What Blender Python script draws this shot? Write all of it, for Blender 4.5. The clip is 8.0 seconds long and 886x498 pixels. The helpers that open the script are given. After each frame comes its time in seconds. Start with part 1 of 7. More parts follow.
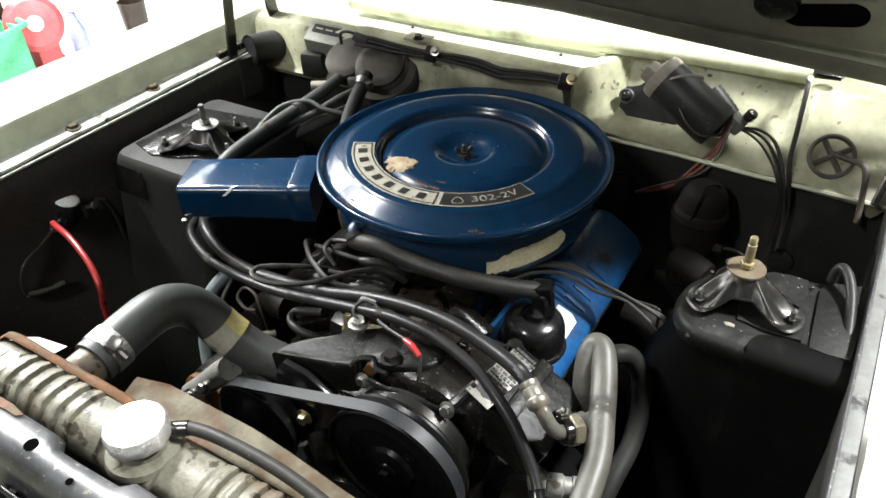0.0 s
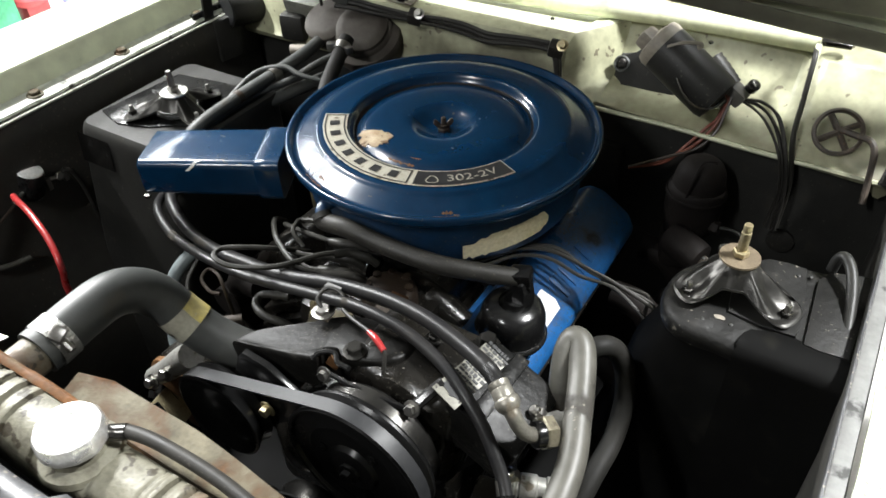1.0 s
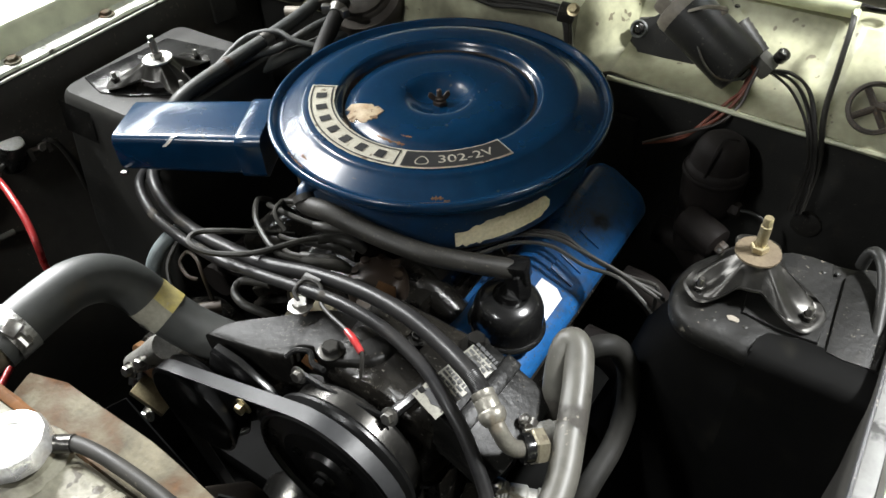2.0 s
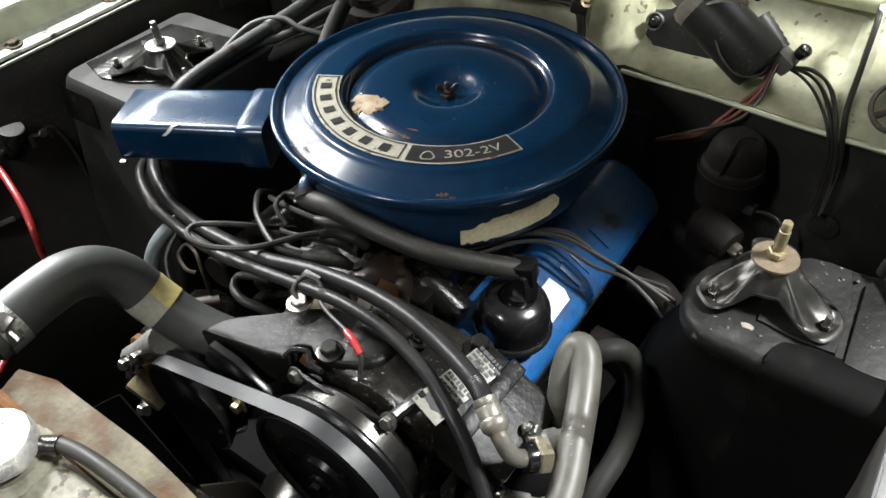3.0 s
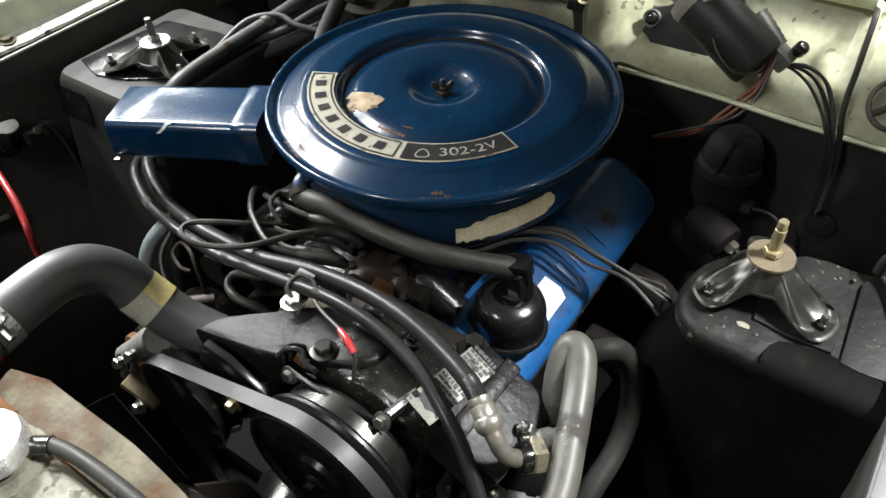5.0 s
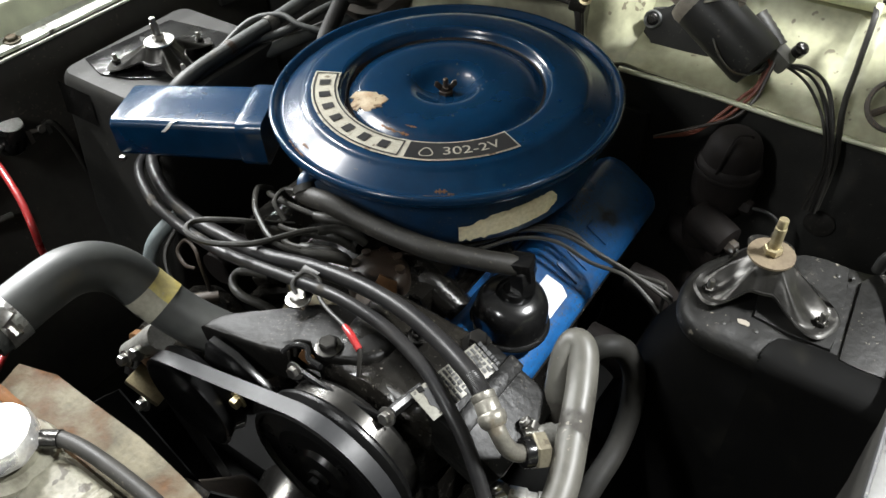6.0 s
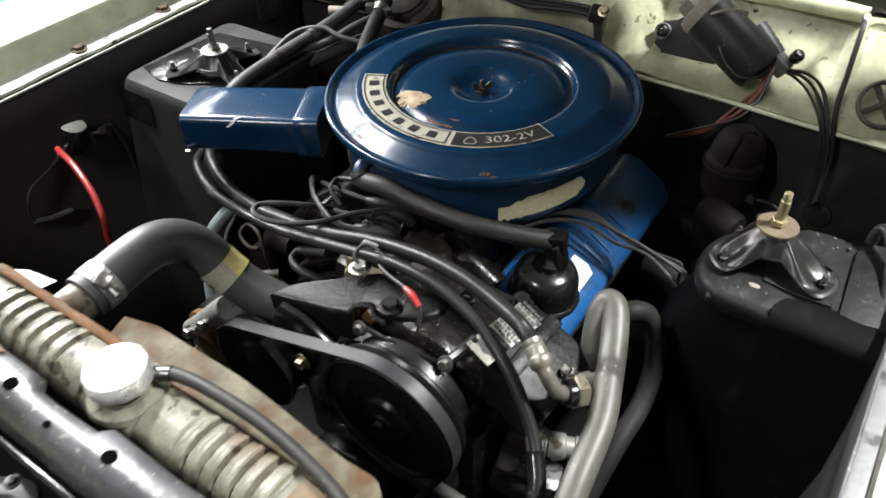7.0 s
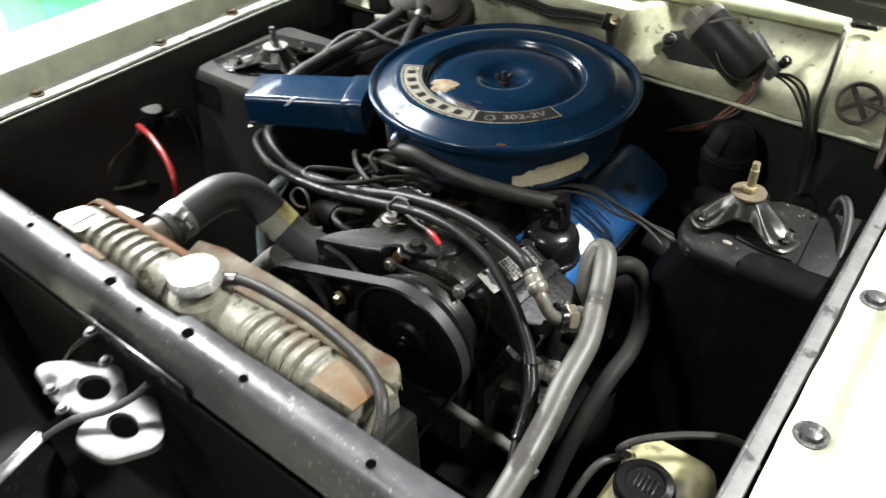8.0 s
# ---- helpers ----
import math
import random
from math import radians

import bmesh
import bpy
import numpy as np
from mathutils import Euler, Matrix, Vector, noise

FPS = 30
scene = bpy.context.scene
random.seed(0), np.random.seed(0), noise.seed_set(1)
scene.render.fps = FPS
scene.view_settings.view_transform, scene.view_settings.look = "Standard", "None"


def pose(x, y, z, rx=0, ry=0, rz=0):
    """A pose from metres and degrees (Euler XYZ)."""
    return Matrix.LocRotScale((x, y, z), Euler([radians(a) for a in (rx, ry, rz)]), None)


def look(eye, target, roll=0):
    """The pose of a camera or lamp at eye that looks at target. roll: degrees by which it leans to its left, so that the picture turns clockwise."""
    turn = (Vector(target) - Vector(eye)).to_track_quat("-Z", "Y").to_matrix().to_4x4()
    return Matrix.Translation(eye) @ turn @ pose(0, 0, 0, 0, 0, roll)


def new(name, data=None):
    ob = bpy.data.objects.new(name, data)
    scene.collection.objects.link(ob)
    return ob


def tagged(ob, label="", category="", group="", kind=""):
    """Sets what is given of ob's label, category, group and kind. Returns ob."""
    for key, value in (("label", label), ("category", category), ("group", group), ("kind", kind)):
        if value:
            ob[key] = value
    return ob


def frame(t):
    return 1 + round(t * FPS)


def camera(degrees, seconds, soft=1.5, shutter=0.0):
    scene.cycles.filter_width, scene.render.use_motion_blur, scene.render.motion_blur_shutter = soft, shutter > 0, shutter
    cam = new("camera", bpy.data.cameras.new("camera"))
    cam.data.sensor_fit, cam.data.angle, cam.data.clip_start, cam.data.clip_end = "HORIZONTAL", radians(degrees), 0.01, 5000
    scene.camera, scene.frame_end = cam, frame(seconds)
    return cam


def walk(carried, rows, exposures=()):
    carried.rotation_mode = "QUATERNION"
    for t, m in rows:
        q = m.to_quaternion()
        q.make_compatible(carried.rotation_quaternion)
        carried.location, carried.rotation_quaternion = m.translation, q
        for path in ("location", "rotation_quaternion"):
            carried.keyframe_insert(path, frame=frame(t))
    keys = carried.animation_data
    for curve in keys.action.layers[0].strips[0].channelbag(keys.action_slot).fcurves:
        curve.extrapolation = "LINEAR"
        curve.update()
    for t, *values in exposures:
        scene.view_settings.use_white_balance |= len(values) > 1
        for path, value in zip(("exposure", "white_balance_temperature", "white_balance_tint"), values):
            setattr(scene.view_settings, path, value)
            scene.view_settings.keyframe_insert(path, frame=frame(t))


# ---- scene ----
cam = camera(61.7, 8.0, shutter=0.6)
PATH = [
    (0, (0.464, -0.793, 1.449), (-0.396, 0.553, 0.245), -2.5),
    (0.5, (0.461, -0.764, 1.445), (-0.382, 0.556, 0.201), -2.4),
    (1, (0.464, -0.718, 1.433), (-0.379, 0.559, 0.144), -2.6),
    (1.5, (0.461, -0.67, 1.421), (-0.394, 0.546, 0.083), -3.7),
    (3, (0.445, -0.615, 1.401), (-0.423, 0.532, 0.011), -3.4),
    (3.5, (0.443, -0.615, 1.4), (-0.42, 0.529, 0.005), -3.4),
    (4, (0.444, -0.611, 1.4), (-0.415, 0.526, -0.003), -3.6),
    (4.5, (0.446, -0.609, 1.4), (-0.416, 0.531, 0.001), -3.5),
    (6, (0.446, -0.618, 1.403), (-0.413, 0.528, 0.007), -3.1),
    (6.5, (0.449, -0.655, 1.414), (-0.416, 0.51, 0.038), -2.7),
    (7, (0.462, -0.738, 1.428), (-0.412, 0.461, 0.087), -2.6),
    (7.5, (0.499, -0.815, 1.439), (-0.364, 0.417, 0.121), -2.6),
    (8, (0.581, -0.87, 1.448), (-0.403, 0.324, 0.181), -2.5),
]
walk(cam, [(t, look(eye, target, roll)) for t, eye, target, roll in PATH], exposures=[(0, -0.08), (8, -0.08)])

# ---- world and light: a closed garage under strip lights added out of view ----
world = bpy.data.worlds.new("world")
scene.world = world
world.use_nodes = True
wt = world.node_tree
sky = wt.nodes.new("ShaderNodeTexSky")
sky.sky_type, sky.sun_disc = "NISHITA", False
sky.sun_elevation, sky.sun_rotation = radians(50), radians(200)
wt.links.new(sky.outputs[0], wt.nodes["Background"].inputs[0])
wt.nodes["Background"].inputs[1].default_value = 0.1
# added strip lights, all unseen: middle of each, its length along y, its power in watts
ADDED_STRIPS = [((-1.65, 0.0, 2.62), 0.9, 240.0), ((1.37, 0.36, 2.62), 0.4, 190.0), ((0.75, 1.15, 2.62), 0.4, 22.0), ((-0.3, -2.1, 2.62), 0.9, 50.0), ((-2.9, 0.4, 2.62), 1.4, 120.0), ((-4.2, 1.6, 2.62), 2.0, 120.0)]
# unseen strips added on the side walls: middle, length along y, watts, and the way they face along x
ADDED_WALL_STRIPS = [((-4.82, 0.15, 1.95), 1.0, 260.0, 1)]
for at, length, watts, way in ADDED_WALL_STRIPS:
    lamp = new("added_wall_lamp", bpy.data.lights.new("added_wall_lamp", "AREA"))
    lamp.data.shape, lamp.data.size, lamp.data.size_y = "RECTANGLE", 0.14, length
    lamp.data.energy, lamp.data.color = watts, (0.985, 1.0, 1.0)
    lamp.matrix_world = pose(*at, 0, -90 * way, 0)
for at, length, watts in ADDED_STRIPS:
    lamp = new("added_strip_lamp", bpy.data.lights.new("added_strip_lamp", "AREA"))
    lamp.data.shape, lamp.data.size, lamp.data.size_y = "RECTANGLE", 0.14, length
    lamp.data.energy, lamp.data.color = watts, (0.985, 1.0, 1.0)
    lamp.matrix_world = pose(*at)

# ---- materials ----


def material(name, a, b=None, rough=0.5, metal=0.0, scale=40.0, bump=0.05, coat=0.0, spots=None, spot_at=0.62, spot_scale=12.0, rough_var=0.15, c=None, stretch=(1, 1, 1), specks=None, speck_at=0.66, speck_scale=330.0, spec=0.5, spot_soft=0.05):
    """Two scales of colour noise, uneven gloss, fine relief, and, with spots, patches of a second surface (rust, grime, bare metal)."""
    m = bpy.data.materials.new(name)
    m.use_nodes = True
    nt = m.node_tree
    n, li = nt.nodes, nt.links
    p = n["Principled BSDF"]
    b = b or tuple(v * 0.7 for v in a)
    geo = n.new("ShaderNodeNewGeometry")
    mp = n.new("ShaderNodeMapping")
    mp.inputs["Scale"].default_value = stretch
    li.new(geo.outputs["Position"], mp.inputs["Vector"])

    def noise_node(sc, detail):
        t = n.new("ShaderNodeTexNoise")
        t.inputs["Scale"].default_value, t.inputs["Detail"].default_value = sc, detail
        li.new(mp.outputs[0], t.inputs["Vector"])
        return t

    def ramp(src, lo, hi, ca, cb):
        r = n.new("ShaderNodeValToRGB")
        r.color_ramp.elements[0].position, r.color_ramp.elements[1].position = lo, hi
        r.color_ramp.elements[0].color, r.color_ramp.elements[1].color = (*ca, 1), (*cb, 1)
        li.new(src, r.inputs[0])
        return r

    def mix(fac, ca, cb):
        x = n.new("ShaderNodeMix")
        x.data_type = "RGBA"
        li.new(fac, x.inputs["Factor"])
        li.new(ca, x.inputs["A"])
        li.new(cb, x.inputs["B"])
        return x.outputs["Result"]

    fine, coarse = noise_node(scale * 6, 5), noise_node(scale, 4)
    col = ramp(coarse.outputs["Fac"], 0.35, 0.65, a, b).outputs[0]
    g = ramp(fine.outputs["Fac"], 0.3, 0.75, tuple(v * 0.65 for v in a), c or tuple(min(1, v * 1.35) for v in a)).outputs[0]
    half = n.new("ShaderNodeValue")
    half.outputs[0].default_value = 0.4
    col = mix(half.outputs[0], col, g)
    rr = n.new("ShaderNodeMapRange")
    rr.inputs["To Min"].default_value, rr.inputs["To Max"].default_value = max(0.03, rough - rough_var), min(1, rough + rough_var)
    li.new(coarse.outputs["Fac"], rr.inputs["Value"])
    rough_out = rr.outputs[0]
    p.inputs["Metallic"].default_value = metal
    p.inputs["Specular IOR Level"].default_value = spec
    if spots:
        sp = noise_node(spot_scale, 6)
        mask = ramp(sp.outputs["Fac"], spot_at, spot_at + spot_soft, (0, 0, 0), (1, 1, 1)).outputs[0]
        sc = ramp(fine.outputs["Fac"], 0.3, 0.7, spots, tuple(v * 0.55 for v in spots)).outputs[0]
        col = mix(mask, col, sc)
        mr = n.new("ShaderNodeMath")
        mr.operation = "MAXIMUM"
        sm = n.new("ShaderNodeMath")
        sm.operation = "MULTIPLY"
        sm.inputs[1].default_value = 0.8
        li.new(mask, sm.inputs[0])
        li.new(sm.outputs[0], mr.inputs[0])
        li.new(rough_out, mr.inputs[1])
        rough_out = mr.outputs[0]
        if metal:
            mm = n.new("ShaderNodeMapRange")
            mm.inputs["To Min"].default_value, mm.inputs["To Max"].default_value = metal, 0.1
            li.new(mask, mm.inputs["Value"])
            li.new(mm.outputs[0], p.inputs["Metallic"])
    if specks:
        sk = noise_node(speck_scale, 2)
        big = noise_node(spot_scale * 0.7, 3)
        both = n.new("ShaderNodeMath")
        both.operation = "MULTIPLY_ADD"
        li.new(big.outputs["Fac"], both.inputs[0])
        both.inputs[1].default_value = 0.35
        li.new(sk.outputs["Fac"], both.inputs[2])
        km = ramp(both.outputs[0], speck_at + 0.17, speck_at + 0.21, (0, 0, 0), (1, 1, 1)).outputs[0]
        one = n.new("ShaderNodeRGB")
        one.outputs[0].default_value = (*specks, 1)
        col = mix(km, col, one.outputs[0])
    li.new(col, p.inputs["Base Color"])
    li.new(rough_out, p.inputs["Roughness"])
    if coat:
        p.inputs["Coat Weight"].default_value, p.inputs["Coat Roughness"].default_value = coat, 0.15
    if bump:
        bp = n.new("ShaderNodeBump")
        bp.inputs["Strength"].default_value, bp.inputs["Distance"].default_value = bump, 0.002
        li.new(fine.outputs["Fac"], bp.inputs["Height"])
        li.new(bp.outputs[0], p.inputs["Normal"])
    return m


BLUE = material("blue enamel", (0.0018, 0.0215, 0.056), (0.0012, 0.0135, 0.037), rough=0.22, scale=7, bump=0.03, coat=0.12, spots=(0.06, 0.034, 0.018), spot_at=0.72, spot_scale=26, rough_var=0.1, specks=(0.04, 0.045, 0.05), speck_at=0.73, speck_scale=140, spec=0.38)
BLUE_DIRTY = material("dirty blue enamel", (0.004, 0.028, 0.074), (0.010, 0.017, 0.025), rough=0.36, scale=14, bump=0.06, spots=(0.04, 0.035, 0.03), spot_at=0.66, spot_scale=20, specks=(0.07, 0.065, 0.055))
BLUE_HEAD = material("engine blue paint", (0.010, 0.080, 0.23), (0.007, 0.055, 0.165), rough=0.32, scale=18, bump=0.06, spots=(0.020, 0.024, 0.03), spot_at=0.57, spot_scale=20, spot_soft=0.14, specks=(0.05, 0.05, 0.05), speck_at=0.64)
BLACK = material("black satin paint", (0.006, 0.006, 0.006), (0.010, 0.010, 0.0095), rough=0.27, scale=14, bump=0.14, spots=(0.016, 0.015, 0.013), spot_at=0.64, spot_scale=18, rough_var=0.14, specks=(0.06, 0.056, 0.05), speck_at=0.69)
BLACK_APRON = material("dusty black underbody paint", (0.016, 0.016, 0.0148), (0.025, 0.0243, 0.0215), rough=0.5, scale=9, bump=0.2, spots=(0.036, 0.033, 0.027), spot_at=0.60, spot_scale=40, spot_soft=0.12, rough_var=0.2, spec=0.3, specks=(0.06, 0.055, 0.048), speck_at=0.70, speck_scale=200)
BLACK_GLOSS = material("glossy black enamel", (0.005, 0.005, 0.005), (0.008, 0.008, 0.008), rough=0.2, scale=20, bump=0.05, rough_var=0.1, specks=(0.05, 0.048, 0.045), speck_at=0.70)
BLACK_IRON = material("oily black cast iron", (0.006, 0.0056, 0.005), (0.012, 0.0105, 0.008), rough=0.26, scale=25, bump=0.3, spots=(0.022, 0.018, 0.013), spot_at=0.62, spot_scale=35, spot_soft=0.12, specks=(0.07, 0.065, 0.055), speck_at=0.67, spec=0.4)
RUBBER = material("black rubber", (0.018, 0.0172, 0.0155), (0.029, 0.0272, 0.0235), rough=0.5, scale=30, bump=0.1, spec=0.28, specks=(0.06, 0.054, 0.044))
RUBBER_GREY = material("greyed rubber hose", (0.034, 0.037, 0.0355), (0.054, 0.054, 0.049), rough=0.5, scale=16, bump=0.08, spots=(0.07, 0.055, 0.032), spot_at=0.6, spot_scale=14, spot_soft=0.15)
RUBBER_PALE = material("pale weathered rubber hose", (0.062, 0.060, 0.051), (0.092, 0.088, 0.075), rough=0.45, scale=18, bump=0.1, spots=(0.04, 0.036, 0.03), spot_at=0.55, spot_scale=20, spot_soft=0.1, spec=0.4, specks=(0.15, 0.14, 0.115), speck_at=0.70, speck_scale=140)
RUBBER_DIRTY = material("dusty wire insulation", (0.015, 0.0145, 0.0125), (0.030, 0.028, 0.023), rough=0.45, scale=35, bump=0.1, spec=0.3)
BELT = material("rubber belt", (0.014, 0.0145, 0.0155), (0.02, 0.02, 0.0215), rough=0.45, scale=30, bump=0.05, spec=0.3)
PAINT = material("pale lime car paint", (0.69, 0.72, 0.54), (0.62, 0.65, 0.48), rough=0.3, scale=5, bump=0.01, coat=0.4)
PAINT_DUSTY = material("dusty pale lime paint", (0.58, 0.60, 0.42), (0.38, 0.39, 0.26), rough=0.45, scale=11, bump=0.06, spots=(0.17, 0.155, 0.10), spot_at=0.56, spot_scale=9, spot_soft=0.18)
# real stains and dust; the tone is also lowered to paint the cowl's shade
PAINT_GRIMY_SHADED = material("stained dusty lime paint, darkened for shade", (0.34, 0.34, 0.225), (0.16, 0.155, 0.098), rough=0.5, scale=12, bump=0.1, spots=(0.075, 0.063, 0.038), spot_at=0.49, spot_scale=6, spot_soft=0.24, specks=(0.12, 0.105, 0.07), speck_at=0.69, speck_scale=60)
PAINT_GREY = material("pale grey-green sealed flange", (0.55, 0.57, 0.5), (0.4, 0.41, 0.36), rough=0.4, scale=16, bump=0.05, spots=(0.08, 0.075, 0.06), spot_at=0.66, spot_scale=20)
STEEL = material("bare steel", (0.38, 0.37, 0.35), (0.25, 0.24, 0.22), rough=0.33, metal=1.0, scale=60, bump=0.05, spots=(0.14, 0.09, 0.05), spot_at=0.68, spot_scale=60)
BLACK_STEEL = material("worn dark steel", (0.06, 0.058, 0.055), (0.09, 0.087, 0.08), rough=0.24, metal=0.9, scale=40, bump=0.04, rough_var=0.1)
BRASS = material("yellow zinc plating", (0.42, 0.36, 0.22), (0.30, 0.25, 0.15), rough=0.4, metal=0.8, scale=60, bump=0.05)
ALU = material("cast aluminium", (0.34, 0.335, 0.31), (0.23, 0.225, 0.205), rough=0.45, metal=0.55, scale=50, bump=0.2, spots=(0.12, 0.10, 0.07), spot_at=0.62, spot_scale=50)
CHROME = material("plated cap", (0.78, 0.77, 0.74), (0.60, 0.59, 0.56), rough=0.3, metal=0.75, scale=60, bump=0.05)
TANK = material("grimy radiator brass", (0.175, 0.168, 0.128), (0.060, 0.053, 0.037), rough=0.46, metal=0.1, scale=36, bump=0.3, spots=(0.085, 0.042, 0.018), spot_at=0.50, spot_scale=11, spot_soft=0.18, rough_var=0.2, spec=0.35, specks=(0.034, 0.028, 0.018), speck_at=0.62, speck_scale=80)
RUST = material("rusty steel plate", (0.105, 0.092, 0.060), (0.028, 0.024, 0.017), rough=0.62, scale=34, bump=0.4, spots=(0.085, 0.042, 0.017), spot_at=0.5, spot_scale=17, spot_soft=0.16, rough_var=0.15, spec=0.15)
RUST_ORANGE = material("orange rust", (0.135, 0.062, 0.024), (0.055, 0.028, 0.014), rough=0.6, scale=40, bump=0.3, spots=(0.15, 0.11, 0.065), spot_at=0.56, spot_scale=40, spot_soft=0.12, spec=0.15)
BROWN = material("brown bakelite", (0.024, 0.016, 0.011), (0.042, 0.029, 0.018), rough=0.4, scale=40, bump=0.1)
GRIME = material("grey-brown cast iron", (0.04, 0.034, 0.028), (0.07, 0.052, 0.038), rough=0.55, scale=30, bump=0.25, specks=(0.1, 0.07, 0.04))
SUPPORT = material("worn dusty rail paint", (0.046, 0.046, 0.049), (0.075, 0.075, 0.078), rough=0.36, scale=22, bump=0.2, spots=(0.016, 0.016, 0.0165), spot_at=0.50, spot_scale=9, spot_soft=0.22, rough_var=0.25, specks=(0.16, 0.15, 0.13), speck_at=0.66, speck_scale=160)
CREAM = material("cream paper label", (0.62, 0.56, 0.38), (0.5, 0.43, 0.27), rough=0.6, scale=40, bump=0.05)
WHITE = material("white paper label", (0.75, 0.75, 0.72), (0.68, 0.68, 0.65), rough=0.5, scale=40, bump=0.02)
SILVER = material("aged silver foil", (0.42, 0.40, 0.33), (0.30, 0.28, 0.22), rough=0.42, metal=0.2, scale=60, bump=0.05, spots=(0.16, 0.13, 0.09), spot_at=0.64, spot_scale=70)
INK = material("black ink", (0.012, 0.012, 0.013), (0.02, 0.02, 0.02), rough=0.4, scale=40, bump=0.0)
RED = material("red insulation", (0.27, 0.022, 0.022), (0.20, 0.015, 0.016), rough=0.3, scale=40, bump=0.02)
ORANGE = material("faded red-orange wire", (0.19, 0.045, 0.02), (0.13, 0.028, 0.014), rough=0.5, scale=60, bump=0.02)
YELLOW = material("yellow hose band", (0.48, 0.39, 0.09), (0.42, 0.37, 0.21), rough=0.5, scale=35, bump=0.05, spots=(0.42, 0.40, 0.33), spot_at=0.58, spot_scale=40)
GREY_BAND = material("pale grey hose band", (0.30, 0.29, 0.23), (0.23, 0.21, 0.165), rough=0.5, scale=35, bump=0.05)
PLASTIC = material("yellowed translucent plastic", (0.36, 0.34, 0.19), (0.30, 0.28, 0.15), rough=0.35, scale=20, bump=0.03, spots=(0.16, 0.14, 0.08), spot_at=0.62, spot_scale=20)
DUSTY_GREY = material("dusty grey plastic", (0.10, 0.098, 0.085), (0.07, 0.066, 0.056), rough=0.55, scale=25, bump=0.1)
TAN_CAP = material("dusty tan plastic", (0.24, 0.215, 0.175), (0.18, 0.16, 0.13), rough=0.5, scale=25, bump=0.05)
HOODM = material("patchy dark olive hood underside paint", (0.13, 0.125, 0.10), (0.085, 0.081, 0.066), rough=0.5, scale=6, bump=0.08, spots=(0.055, 0.05, 0.04), spot_at=0.56, spot_scale=8, spot_soft=0.15)
CONCRETE = material("pale concrete", (0.66, 0.65, 0.62), (0.58, 0.57, 0.54), rough=0.8, scale=1.2, bump=0.2, spots=(0.42, 0.41, 0.39), spot_at=0.68, spot_scale=2)
# these three are lightened to paint the glare over the floor things
RED_PAINT_GLARE = material("red enamel lightened for glare", (0.62, 0.10, 0.11), (0.52, 0.07, 0.08), rough=0.35, scale=10, bump=0.02)
GREEN_GLARE = material("green crate plastic lightened for glare", (0.10, 0.46, 0.25), (0.08, 0.38, 0.2), rough=0.45, scale=10, bump=0.02)
BLUE_P_GLARE = material("blue plastic lightened for glare", (0.32, 0.38, 0.68), (0.26, 0.31, 0.58), rough=0.4, scale=10, bump=0.02)
COPPER = material("lacquered copper winding", (0.20, 0.10, 0.04), (0.11, 0.055, 0.025), rough=0.45, metal=0.4, scale=60, bump=0.2)

# ---- mesh helpers ----
ORIGIN = {}


def thing(name, at, label, category, group="", kind=""):
    ob = new(name)
    ob.location = at
    ob.empty_display_size = 0.02
    ORIGIN[ob] = Vector(at)
    return tagged(ob, label, category, group, kind)


def finish(bm, name, mat, sharp=38):
    bmesh.ops.remove_doubles(bm, verts=bm.verts, dist=1e-6)
    bmesh.ops.recalc_face_normals(bm, faces=bm.faces)
    me = bpy.data.meshes.new(name)
    bm.to_mesh(me)
    bm.free()
    for poly in me.polygons:
        poly.use_smooth = True
    me.set_sharp_from_angle(angle=radians(sharp))
    for one in (mat if isinstance(mat, (list, tuple)) else [mat]):
        me.materials.append(one)
    return me


def part(name, bm, mat, parent, label="", sharp=38):
    """A bmesh in world metres becomes one mesh object under its thing or part."""
    base = ORIGIN[parent]
    bmesh.ops.translate(bm, verts=bm.verts, vec=-base)
    ob = new(name, finish(bm, name, mat, sharp))
    ob.parent = parent
    ORIGIN[ob] = base
    return tagged(ob, label)


def solid(name, bm, mat, label, category, group="", kind="", at=None, sharp=38):
    """A thing made of one mesh, in world metres."""
    at = Vector(at) if at is not None else Vector((0, 0, 0))
    bmesh.ops.translate(bm, verts=bm.verts, vec=-at)
    ob = new(name, finish(bm, name, mat, sharp))
    ob.location = at
    ORIGIN[ob] = at
    return tagged(ob, label, category, group, kind)


def rings(bm, rows, closed=True, cap=True, around=True):
    """Skin rows of points; each row a ring (around) or an open strip."""
    vs = [[bm.verts.new(p) for p in row] for row in rows]
    n = len(vs[0])
    for i in range(len(vs) - 1):
        for j in range(n if around else n - 1):
            k = (j + 1) % n
            bm.faces.new((vs[i][j], vs[i][k], vs[i + 1][k], vs[i + 1][j]))
    if cap and around:
        bm.faces.new(vs[0])
        bm.faces.new(vs[-1])
    return vs


def basis(way, up=(0, 0, 1)):
    w = Vector(way).normalized()
    u = Vector(up)
    if abs(w.dot(u)) > 0.98:
        u = Vector((0, 1, 0))
    s = u.cross(w).normalized()
    return s, w.cross(s).normalized(), w


def lathe(bm, profile, at=(0, 0, 0), axis=(0, 0, 1), seg=32, cap=True):
    """Turn (radius, height) rows about an axis from a foot point."""
    s, u, w = basis(axis)
    at = Vector(at)
    rows = []
    for r, h in profile:
        rows.append([at + w * h + (s * math.cos(2 * math.pi * k / seg) + u * math.sin(2 * math.pi * k / seg)) * max(r, 1e-5) for k in range(seg)])
    rings(bm, rows, cap=cap)
    return bm


